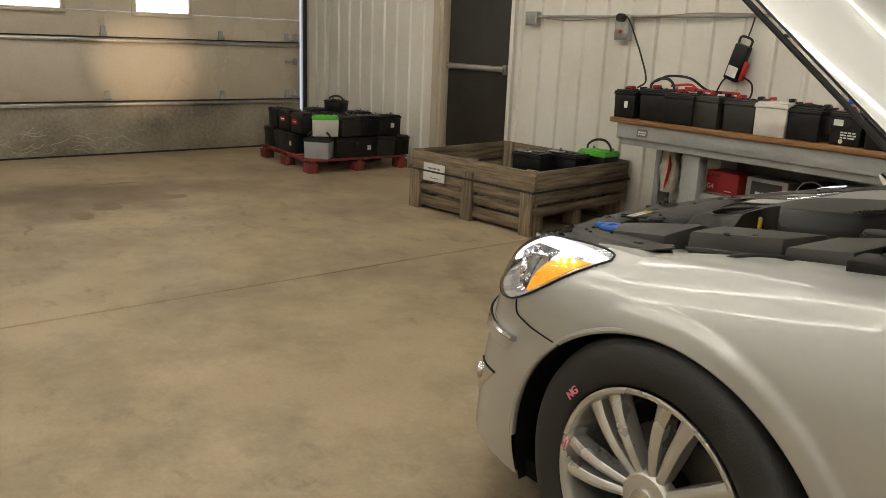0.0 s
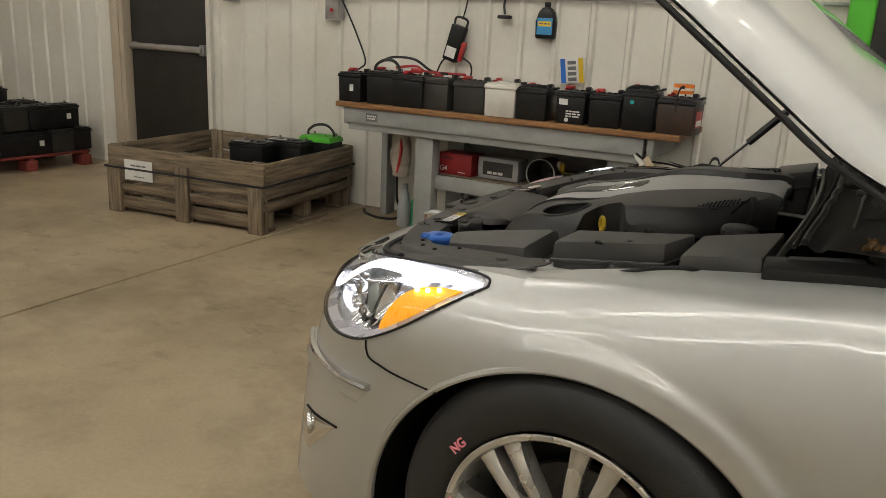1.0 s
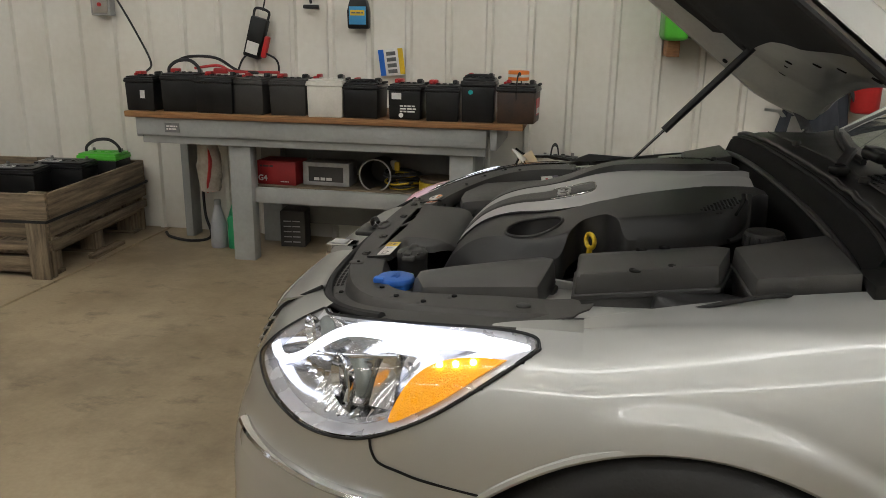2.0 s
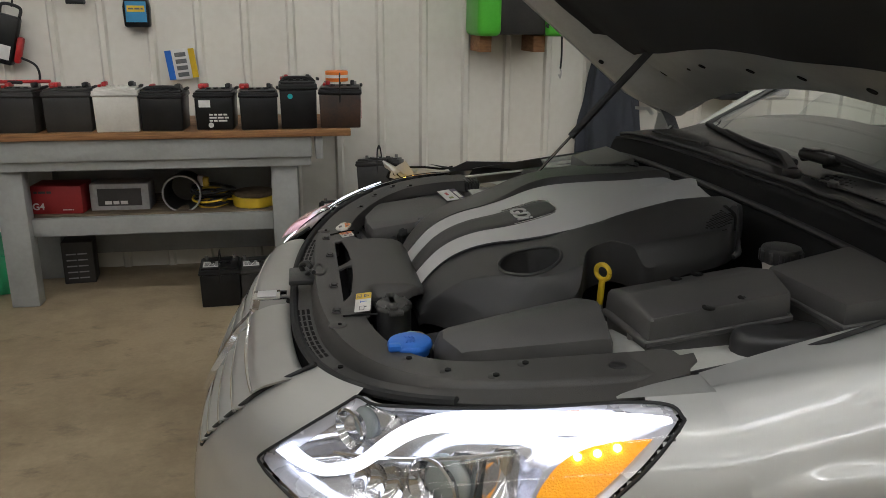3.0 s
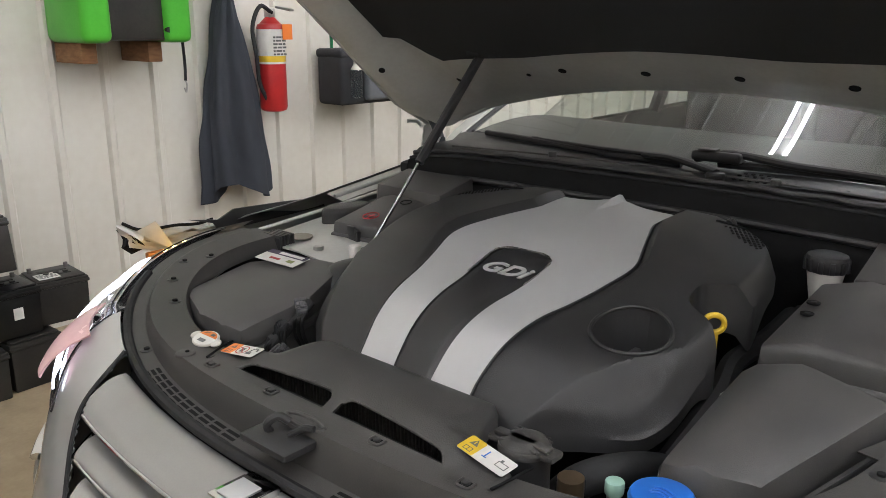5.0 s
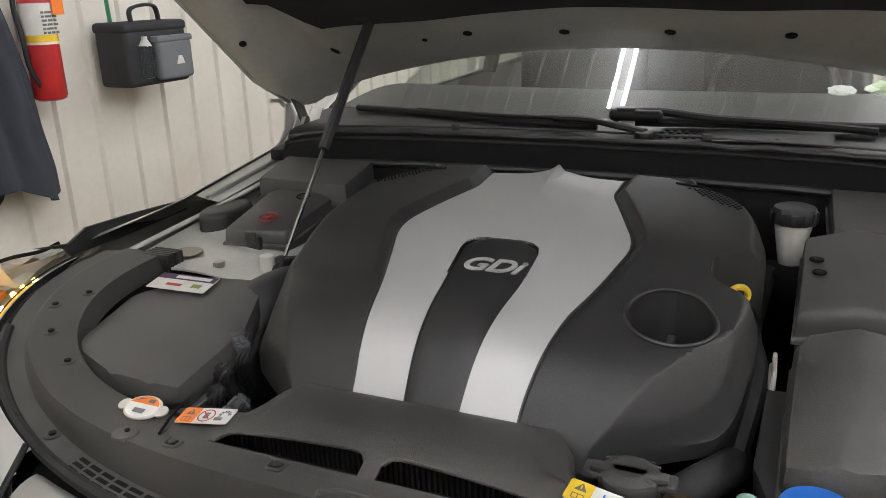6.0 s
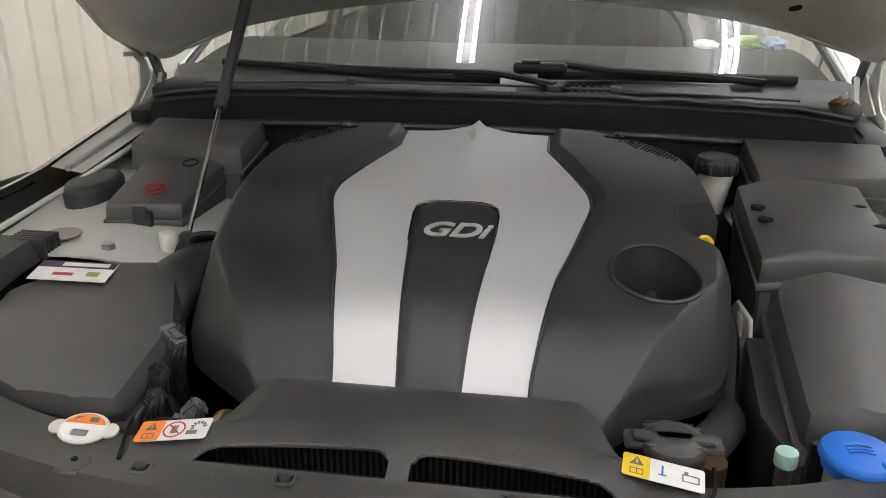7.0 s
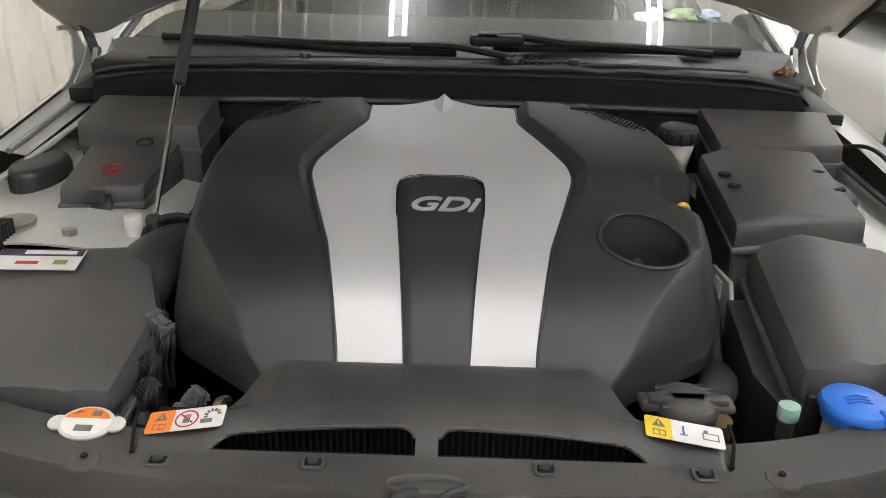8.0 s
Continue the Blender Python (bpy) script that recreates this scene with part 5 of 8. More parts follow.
for s in (-1, 1):
    f = flank(-0.352 if s < 0 else -0.44, 0.62, s, ARCH_X, ARCH_Z, s > 0)
    part("front_fender", panel(f, 120, 60, s, ARCH_X, ARCH_Z), PAINT, car, "bent and loose silver fender" if s > 0 else "silver fender", smooth=60)
    lip = [Vector((ARCH_X - ARCH_R * math.cos(a), 0, ARCH_Z + ARCH_R * math.sin(a))) for a in (math.pi * k / 48 for k in range(1, 52))]
    for p in lip:
        if p.x > -0.35:
            rim = section(p.x, 0.8)[1]
            p.y = s * (section(p.x, 0.8 * (p.z - SILL) / (rim - SILL))[0] - 0.004)
        else:
            deg = deg_at(p.z, x=p.x)
            p.y = s * (abs(nose(deg, max(0.0, w_of(deg, p.z))).y) - 0.005)
    part("arch_lip", sweep(lip, 0.010, n=1, flat=0.8), PAINT, car)
    if s < 0:
        tip = grid(lambda u, v: nose(s * (81 + 9 * u), 1.0) + Vector((0, -s * (0.002 + 0.050 * u ** 0.8) * v, 0.002 * v)), 16, 6)
        part("fender_tip", tip, PAINT, car)
    part("front_door", grid(flank(0.628, 1.66, s, 9, 0), 30, 40), PAINT, car, smooth=60)
    part("rear_door", grid(flank(1.668, 2.45, s, 2.72, 0.291), 40, 40), PAINT, car, smooth=60)
    part("rear_quarter", panel(flank(2.458, 3.85, s, 2.72, 0.291), 80, 40, s, 2.72, 0.291), PAINT, car, smooth=60)
    # wheel well liner
    for ax in (ARCH_X, 2.72):
        r0 = ARCH_R + 0.004

        def liner(u, v):
            a = math.pi * u * 1.16 - 0.25
            x, z = ax + r0 * math.cos(a), ARCH_Z + r0 * math.sin(a)
            wide = 0.915
            if x < -0.34:
                deg = deg_at(max(z, SILL), x=min(x, -0.36))
                wide = abs(nose(deg, max(0.0, min(1.0, w_of(deg, z)))).y) - 0.012
            return (x, s * (0.60 + (wide - 0.60) * v), z)

        part("wheel_liner", grid(liner, 40, 2), DARK, car)
        part("wheel_liner", box(0.90, 0.01, 0.56, ax, s * 0.60, 0.18), DARK, car)
part("rear_panel", box(0.06, 1.74, 0.72, 3.83, 0, 0.24, 0.03), PAINT, car)
part("underbody", box(4.4, 1.70, 0.05, 1.45, 0, 0.18), DARK, car)
part("boot_lid", box(0.72, 1.50, 0.03, 3.48, 0, 0.985, 0.012), PAINT, car)
for s in (-1, 1):
    part("door_seam", box(0.008, 0.004, 0.6, 0.624, s * 0.944, 0.3), DARK, car)

# ---- greenhouse ----
ROOF_Z = 1.44


def screen(u, v):
    y = (u - 0.5) * 2
    half = 0.785 - 0.175 * v
    bow = 0.16 * (1 - y * y)
    x = 0.47 - bow * (1 - 0.4 * v) + 0.80 * v
    z = 1.005 + (ROOF_Z - 0.02 - 1.005) * (v ** 0.92) + 0.035 * (1 - y * y) * v
    return (x, y * half, z)


part("windscreen", grid(screen, 40, 24), GLASS, car, "clear windscreen with reflections")
part("roof", thicken(grid(lambda u, v: (1.24 + 1.25 * v, (u - 0.5) * 1.22, ROOF_Z - 0.015 + 0.045 * (1 - (2 * u - 1) ** 2) + 0.01 * math.sin(math.pi * v)), 24, 12), -0.02), PAINT, car)
part("rear_window", grid(lambda u, v: (2.50 + 0.72 * v, (u - 0.5) * (1.22 + 0.1 * v), ROOF_Z - (ROOF_Z - 1.0) * v + 0.03 * (1 - (2 * u - 1) ** 2)), 16, 8), GLASS, car)
for s in (-1, 1):
    part("pillar", sweep([(0.43, s * 0.835, 0.950), (0.50, s * 0.820, 1.005), (0.80, s * 0.735, 1.20), (1.27, s * 0.635, ROOF_Z - 0.01)], 0.033, flat=0.6), PAINT, car)
    trim = part("pillar_trim", sweep([(0.455, s * 0.790, 0.995), (0.80, s * 0.697, 1.205), (1.25, s * 0.60, ROOF_Z - 0.005)], 0.016, flat=0.6), PLASTIC, car)
    part("chrome_bead", sweep([(0.437, s * 0.797, 0.990), (0.785, s * 0.704, 1.212), (1.24, s * 0.607, ROOF_Z)], 0.0065), INNERPAINT, trim)
    part("pillar", sweep([(1.68, s * 0.75, 0.98), (1.70, s * 0.62, ROOF_Z)], 0.03), PLASTIC, car)
    part("pillar", sweep([(3.25, s * 0.73, 1.0), (2.9, s * 0.68, 1.2), (2.5, s * 0.61, ROOF_Z)], 0.06, flat=0.5), PAINT, car)
    part("roof_rail", sweep([(1.25, s * 0.61, ROOF_Z), (1.9, s * 0.61, ROOF_Z + 0.01), (2.5, s * 0.61, ROOF_Z)], 0.025), PAINT, car)
    for x0, x1 in ((0.72, 1.66), (1.72, 2.9)):
        part("side_window", grid(lambda u, v: (x0 + (x1 - x0) * u, s * (0.75 - 0.13 * v), 0.98 + 0.42 * v * (min(1, 0.25 + 1.4 * u) if x0 < 1 else min(1, 0.3 + 1.6 * (1 - u)))), 12, 6), GLASS, car)
LIMEWRAP = mat("lime and white film", (0.42, 0.62, 0.08), (0.72, 0.76, 0.66), rough=0.3, scale=22, fine=70, bump=0.2)
BLUEWRAP = mat("blue and white film", (0.62, 0.68, 0.76), (0.10, 0.30, 0.62), rough=0.3, scale=28, fine=90, bump=0.2)
for y, z, w, h, colour in ((-0.535, 1.030, 0.05, 0.022, PAPER), (-0.635, 1.030, 0.075, 0.05, LIMEWRAP), (-0.705, 1.030, 0.06, 0.045, BLUEWRAP)):
    pk = thing("packet", "crumpled packet lying on the dashboard", "packet", pose(0.80, y, z, 0, -12, 20 * w * 10))
    wrap = bmesh.new()
    bmesh.ops.create_icosphere(wrap, subdivisions=3, radius=1.0)
    for v in wrap.verts:
        v.co *= 1 + 0.45 * noise.noise(v.co * 1.7 + Vector((y * 40, 0, 0)))
        v.co = Vector((0.035 * v.co.x, 0.65 * w * v.co.y, h * 0.35 * max(-0.6, v.co.z) + h * 0.25))
    part("wrapper", wrap, colour, pk, smooth=25)
part("dashboard", grid(lambda u, v: (0.42 + 0.72 * v - 0.15 * (1 - (2 * u - 1) ** 2) * (1 - v), (u - 0.5) * 1.50, 1.0 + 0.03 * math.sin(math.pi * min(1, v * 1.2)) - 0.25 * max(0, v - 0.75)), 30, 16), SEAT, car, "dark dashboard")
part("steering_wheel", sweep([Vector((1.12 + 0.08 * math.sin(a), -0.36 + 0.18 * math.cos(a), 0.98 + 0.16 * math.sin(a))) for a in (2 * math.pi * k / 24 for k in range(25))], 0.016, n=1), SEAT, car)
for sy in (-0.36, 0.36):
    st = part("seat", box(0.16, 0.50, 0.62, 1.72, sy, 0.50, 0.05, 3, m=Matrix.Rotation(0.0, 4, "Y")), SEAT, car)
    part("headrest", box(0.10, 0.26, 0.17, 1.76, sy, 1.14, 0.04, 3), SEAT, st)
part("cabin_floor", box(2.9, 1.4, 0.04, 1.9, 0, 0.42), SEAT, car)
part("rear_seat", box(0.2, 1.3, 0.7, 2.6, 0, 0.45, 0.05), SEAT, car)

# ---- wheels ----
def lathe(prof, seg=72, bm=None):
    """Turn a profile of (radius, y) about the y axis."""
    n = len(prof) - 1
    return grid(lambda u, v: (lambda r, y: (r * math.cos(2 * math.pi * u), y, r * math.sin(2 * math.pi * u)))(*prof[round(v * n)]), seg, n, bm=bm)


TYRE = [(0.240, -0.100), (0.247, -0.110), (0.266, -0.119), (0.298, -0.122), (0.322, -0.115), (0.336, -0.102), (0.343, -0.085), (0.346, -0.055), (0.346, 0.0), (0.346, 0.055), (0.343, 0.085), (0.336, 0.102), (0.29, 0.12), (0.25, 0.112), (0.236, 0.10)]
RIMP = [(0.2405, -0.106), (0.243, -0.1125), (0.239, -0.1145), (0.231, -0.112), (0.226, -0.104), (0.222, -0.080), (0.215, -0.05), (0.21, 0.02), (0.215, 0.09)]


TYRE = [(r * 1.045, y) for r, y in TYRE]
RIMP = [(r * 1.035, y) for r, y in RIMP]


def wheel(x, s, steer):
    w = part("wheel", rod(0.07, 0.12, 0, 0, -0.06, 24, m=pose(0, 0, 0, 90, 0, 0)), DARK, car, "silver alloy wheel with black tyre", m=pose(x, s * 0.835, WHEEL_R, 0, 0, (180 if s > 0 else 0) + steer))
    ty = lathe(TYRE, 84)
    part("tyre", ty, RUBBER, w, "black tyre", smooth=50)
    part("rim", lathe(RIMP, 84), ALLOY, w, "silver alloy rim", smooth=40)
    part("brake_disc", rod(0.155, 0.02, 0, 0, 0.0, 36, m=pose(0, 0, 0, 90, 0, 0)), mat("worn brake steel", (0.16, 0.155, 0.15), (0.10, 0.09, 0.085), rough=0.5, metal=0.7, scale=12, bump=0.1), w)
    part("back_plate", rod(0.205, 0.01, 0, 0, -0.04, 36, m=pose(0, 0, 0, 90, 0, 0)), DARK, w)
    for k in range(7):
        base = 2 * math.pi * k / 7 + math.pi
        for t in (-1, 1):
            a = base + t * 0.150
            bm = bmesh.new()

            def spoke(u, v):
                r = 0.055 + 0.186 * u
                half = (0.0105 + 0.0060 * u + 0.016 * max(0, u - 0.75)) * (2 * v - 1)
                ang = a + t * (0.03 - 0.045 * u)
                d = -0.088 - 0.012 * math.sin(math.pi * u) - 0.008 * (1 - (2 * v - 1) ** 2) - 0.006 * u
                return (r * math.cos(ang) - half * math.sin(ang), d, r * math.sin(ang) + half * math.cos(ang))

            grid(spoke, 12, 4, bm=bm)
            bmesh.ops.recalc_face_normals(bm, faces=bm.faces)
            ret = bmesh.ops.extrude_face_region(bm, geom=bm.faces[:])
            for g in ret["geom"]:
                if isinstance(g, bmesh.types.BMVert):
                    g.co.y = -0.062
            part("spoke", bm, ALLOY, w)
    part("hub", rod(0.074, 0.035, 0, 0, 0, 36, 0.062, bevel=0.006, m=Matrix.Translation((0, -0.068, 0)) @ pose(0, 0, 0, 90, 0, 0)), ALLOY, w)
    part("centre_cap", rod(0.032, 0.008, 0, 0, 0, 24, bevel=0.002, m=Matrix.Translation((0, -0.103, 0)) @ pose(0, 0, 0, 90, 0, 0)), CHROME, w)
    for k in range(5):
        a = 2 * math.pi * k / 5 + 0.42 + math.pi / 5
        part("wheel_nut", rod(0.011, 0.02, 0, 0, 0, 6, m=Matrix.Translation((0.057 * math.cos(a), -0.07, 0.057 * math.sin(a))) @ pose(0, 0, 0, 90, 0, 0)), STEEL, w)
    return w


PINK = mat("pink chalk paint", (0.85, 0.30, 0.38), (0.75, 0.22, 0.30), rough=0.7, scale=60, bump=0)
fl = wheel(AXLE, -1, -3.5)
words("chalk_mark", "NG", 0.026, PINK, fl, Matrix.Translation((-0.218, -0.1225, 0.171)) @ pose(0, 0, 0, 90, 0, 0) @ pose(0, 0, 0, 0, 0, 52), 0.0015, label="pink chalk mark")
bars("chalk_mark", 0.03, 0.018, 2, PINK, fl, Matrix.Translation((-0.232, -0.116, 0.035)) @ pose(0, 0, 0, 90, 0, 0) @ pose(0, 0, 0, 0, 0, 75))
wheel(AXLE, 1, -3.5)
wheel(2.71, -1, 0)
wheel(2.71, 1, 0)


# ---- headlights ----
def lamp_edge(n=64):
    loop = smooth_line([(d, w, 0) for d, w in LAMP + LAMP[:1]], 6)[:-1]
    return [(p.x, p.y) for p in loop]


def headlight(s):
    edge = lamp_edge()
    c = (58, 0.87)

    def patch(scale, off, nv=10, shape=None):
        def f(u, v):
            d, w = edge[round(u * len(edge)) % len(edge)]
            r = v * scale
            return nose(s * (c[0] + (d - c[0]) * r), c[1] + (w - c[1]) * r, off if shape is None else shape(v))

        return grid(f, len(edge), nv)

    hl = part("headlight", thicken(patch(0.985, 0, 12, lambda v: -0.075 + 0.07 * max(0, v - 0.55) / 0.45), 0.002), SMOKE, car, "lit headlight with clear lens and amber side reflector" if s < 0 else "lit headlight knocked loose, with clear lens")
    def bezel(u, v):
        d, w = edge[round(u * len(edge)) % len(edge)]
        r = 0.87 + 0.115 * v
        return nose(s * (c[0] + (d - c[0]) * r), c[1] + (w - c[1]) * r, -0.022 + 0.018 * v)

    part("bezel", grid(bezel, len(edge), 3), BEZEL, hl, "pale lamp bezel")
    part("lens", patch(1.0, 0.004), LENS, hl, "clear lens")
    part("gasket", sweep([nose(s * d, w, 0.003) for d, w in edge + edge[:1]], 0.0026 if s < 0 else 0.0015, n=1), BLACKTRIM, hl)
    # the bar runs along the top edge, then hooks forward at the inner end
    high = smooth_line([(86, 0.974, 0), (81.6, 0.981, 0), (71.4, 0.987, 0), (63.5, 0.987, 0), (57.4, 0.979, 0), (54.2, 0.965, 0), (51.7, 0.940, 0), (49.4, 0.903, 0), (46.6, 0.879, 0), (43.3, 0.864, 0), (39.3, 0.867, 0), (36.3, 0.873, 0)], 4)
    low = smooth_line([(86, 0.966, 0), (81.3, 0.959, 0), (71.8, 0.959, 0), (64.6, 0.960, 0), (58.6, 0.956, 0), (55.4, 0.940, 0), (52.9, 0.911, 0), (50.2, 0.876, 0), (47.3, 0.854, 0), (44, 0.837, 0), (39.3, 0.832, 0), (33.6, 0.832, 0)], 4)
    if s > 0:
        high, low = [p for p in high if p.x < 66], [p for p in low if p.x < 66]
    n = min(len(high), len(low)) - 1

    def glowing(u, v):
        p = high[round(u * n)].lerp(low[round(u * n)], v)
        return nose(s * p.x, min(1.0, p.y + (0.016 if s > 0 else 0)), (0.012 if s > 0 else -0.008) + 0.004 * math.sin(math.pi * v))

    bm = grid(glowing, n, 4)
    part("light_bar", thicken(bm, 0.004), LED, hl, "glowing white light bar")
    am = [(83.9, 0.950), (79.8, 0.948), (76.3, 0.936), (73.9, 0.911), (72.2, 0.864), (71.3, 0.795), (74.5, 0.825), (78, 0.867), (81.7, 0.922)]
    am = [(p.x, p.y) for p in smooth_line([(d, w, 0) for d, w in am + am[:1]], 5)[:-1]]
    cc = (76, 0.89)
    part("amber_reflector", thicken(grid(lambda u, v: nose(s * (cc[0] + (am[round(u * len(am)) % len(am)][0] - cc[0]) * v), cc[1] + (am[round(u * len(am)) % len(am)][1] - cc[1]) * v, -0.006), len(am), 5), 0.003), AMBER, hl, "amber side reflector")
    for d, w in ((76.4, 0.932), (78.4, 0.936), (80.4, 0.942)):
        bulb = bmesh.new()
        bmesh.ops.create_icosphere(bulb, subdivisions=2, radius=0.0055, matrix=Matrix.Translation(nose(s * d, w, -0.003)))
        part("bulb", bulb, AMBERGLOW, hl, "glowing amber bulb")
    for d, w, r in ((61, 0.845, 0.040), (45, 0.925, 0.026)):
        p = nose(s * d, w, -0.055)
        ax = Matrix.Translation(p) @ Vector((-1, s * 0.75, 0.05)).to_track_quat("Z", "Y").to_matrix().to_4x4()
        part("projector_ring", thicken(grid(lambda u, v: (ax @ Vector(((r + 0.006 * v) * math.cos(2 * math.pi * u), (r + 0.006 * v) * math.sin(2 * math.pi * u), 0.02 + 0.012 * v))), 32, 2), 0.004), CHROME, hl)
        ball = bmesh.new()
        bmesh.ops.create_uvsphere(ball, u_segments=24, v_segments=12, radius=r, matrix=ax @ Matrix.Diagonal((1, 1, 0.55, 1)))
        part("projector_lens", ball, mat("grey projector glass", (0.22, 0.25, 0.24), (0.30, 0.33, 0.32), rough=0.05, scale=9, bump=0.0, spread=0.02, spec=0.9), hl)
    flutes = grid(lambda u, v: nose(s * (44 + 25 * u), 0.772 - 0.02 * math.sin(math.pi * u) + (0.10 + 0.055 * u) * v, -0.030 - 0.026 * math.sin(math.pi * v) - 0.006 * abs(math.sin(9 * math.pi * u))), 72, 12)
    part("fluted_reflector", flutes, CHROME, hl, "chrome fluted reflector", smooth=20)
    part("reflector_rim", sweep([nose(s * (44 + 25 * t), 0.878 + 0.047 * t, -0.024) for t in (0, 0.25, 0.5, 0.75, 1)], 0.0035), CHROME, hl)
    for d0, d1, w0, w1 in ((56, 60, 0.80, 0.90), (61, 65, 0.79, 0.915), (66, 70, 0.80, 0.925)):
        part("reflector_bowl", grid(lambda u, v: nose(s * (d0 + (d1 - d0) * u), w0 + (w1 - w0) * v, -0.035 - 0.025 * math.sin(math.pi * u) * math.sin(math.pi * v)), 10, 8), SMOKE, hl)
    if s > 0:
        # loose lens corner; the lamp's reddish glow is put into its pink colour
        shard = grid(lambda u, v: nose(36 + 11 * u, 0.86 + 0.13 * v - 0.03 * u * (1 - v), 0.022 + 0.018 * math.sin(math.pi * (0.3 + 0.7 * u))), 14, 10)
        part("lens_shard", thicken(shard, 0.003), mat("lens plastic with pink glow in its colour", (0.80, 0.52, 0.52), (0.72, 0.46, 0.46), rough=0.25, scale=12, bump=0.02), hl, "loose piece of lens, lamp glow painted pink")
    return hl


for s in (-1, 1):
    headlight(s)

# the low beam that falls on the garage door
beam_data = bpy.data.lights.new("headlight_beam", "SPOT")
beam_data.energy, beam_data.spot_size, beam_data.spot_blend, beam_data.shadow_soft_size = 800, radians(11), 1.0, 0.03
beam_data.color = (1.0, 0.72, 0.45)
beam = new("headlight_beam", beam_data)
beam.matrix_world = look(nose(48, 0.80, 0.06), Vector((-7.72, 0.56, 0.88)))
beam.parent = car

# seam between bumper and fender, chrome strips, fog lamps
for s in (-1, 1):
    seam = [nose(s * d, w, 0.001) for d, w in ((69.3, 0.748), (69.7, 0.72), (70.8, 0.693), (73.5, 0.682), (76.9, 0.671), (83.9, 0.657))]
    part("bumper_seam", sweep(seam, 0.0022), DARK, car)
    pad = part("bumper_pad", grid(lambda u, v: nose(s * (36 + 36 * u - 2.5 * (1 - v) * u), 0.592 - (1 - v) * 0.072, 0.001 + 0.012 * min(1, 6 * v, 6 * u, 8 * (1 - u))), 40, 12), PAINT, car, "silver bumper pad", smooth=60)
    part("bumper_strip", sweep([nose(s * d, w, 0.006) for d, w in ((38, 0.590), (44, 0.589), (52, 0.589), (60, 0.588), (66, 0.588), (71.8, 0.594))], 0.013, flat=0.6), CHROME, pad, "chrome bumper strip")
    fog = part("fog_lamp", grid(lambda u, v: nose(s * (51 + 14.5 * u + 4 * v * (1 - u)), 0.345 + 0.037 * u - v * (0.15 * (1 - u)), 0.002 + 0.008 * min(1, 4 * v * (1 - v) * 2 * (1 - u))), 20, 12), CHROME, car, "clear triangular fog lamp")
    part("fog_edge", sweep([nose(s * 51, 0.345, 0.002), nose(s * 58, 0.363, 0.002), nose(s * 65.5, 0.382, 0.002)], 0.003), DARK, fog)
    part("fog_lens", rod(0.026, 0.016, 0, 0, 0, 24, bevel=0.004, m=Matrix.Translation(nose(s * 55.5, 0.31, 0.0)) @ Vector((-1, s * 0.8, 0)).to_track_quat("Z", "Y").to_matrix().to_4x4()), CHROME, fog)

# ---- grille ----
# near-black backing sheet stands in for the shade behind the slats
gr = part("grille", grid(lambda u, v: nose(-30 + 60 * u, 0.50 + 0.48 * v, -0.085), 30, 8), DARK, car, "grille of curved silver slats with chrome edges")
MID = -0.018
for s in (-1, 1):
    for k, z in enumerate((0.702, 0.660, 0.618, 0.580, 0.546)):
        wide = lerp(GRILLE, z) - 0.004

        def slat(u, v):
            if k == 0:
                edge = rim_z(radians(deg_at(0.745, y=0.022 + (wide - 0.022) * u))) - z - 0.003
                dz = (edge - 0.010) * lerp([(0, 0.85), (0.12, 1.0), (0.35, 0.92), (0.7, 0.5), (1, 0)], v)
                off = lerp([(0, -0.045), (0.12, -0.024), (0.35, 0.000), (0.7, 0.012), (1, 0.006)], v)
            else:
                dz = lerp([(0, 0.017), (0.3, 0.0205), (0.55, 0.018), (0.85, 0.006), (1, 0)], v)
                off = lerp([(0, -0.050), (0.3, -0.024), (0.55, -0.006), (0.85, 0.010), (1, 0.006)], v)
            out = lerp(GRILLE, z + dz) - 0.004
            y = 0.022 + (out - 0.022) * u
            deg = deg_at(z + dz, y=y)
            p = nose(s * deg, w_of(deg, z + dz), off - 0.010 * (1 - u) * (k > 0))
            return (p.x, MID + s * y, z + dz + 0.010 * u * v * (k == 0))

        part("slat", thicken(grid(slat, 24, 10), 0.004), SLATPAINT, gr, "silver curved slat", smooth=50)
        part("chrome_edge", sweep([Vector(slat(i / 12, 1.0)) for i in range(13)], 0.0035, n=2), CHROME, gr, "chrome slat edge")
    part("chrome_frame", sweep([nose(s * deg_at(z, y=lerp(GRILLE, z)), w_of(25, z), 0.002) for z in (0.535, 0.58, 0.63, 0.68, 0.72, 0.765)], 0.0045), BLACKTRIM, gr, "black grille edge")
def post_face(u, v):
    z = 0.53 + 0.212 * v
    front = nose(0, w_of(0, min(z, 0.70))).x - 0.012 + lerp([(0, 0), (0.65, 0.0), (1, 0.020)], v)
    half = 0.017 + 0.013 * v
    loop = [(0.07, half), (0.014, half), (0.0, half * 0.6), (0.0, -half * 0.6), (0.014, -half), (0.07, -half), (0.07, half)]
    dx, y = loop[round(u * 6)]
    return (front + dx, MID + y, z)


post = grid(post_face, 6, 12)
top_x = post_face(0.5, 1.0)[0]
box(0.058, 0.058, 0.005, top_x + 0.027, MID, 0.740, 0.0015, bm=post)
em = part("centre_post", post, CHROME, gr, "chrome centre post")
part("post_cap", box(0.042, 0.040, 0.002, top_x + 0.027, MID, 0.7455, 0.0008), SATIN, em)


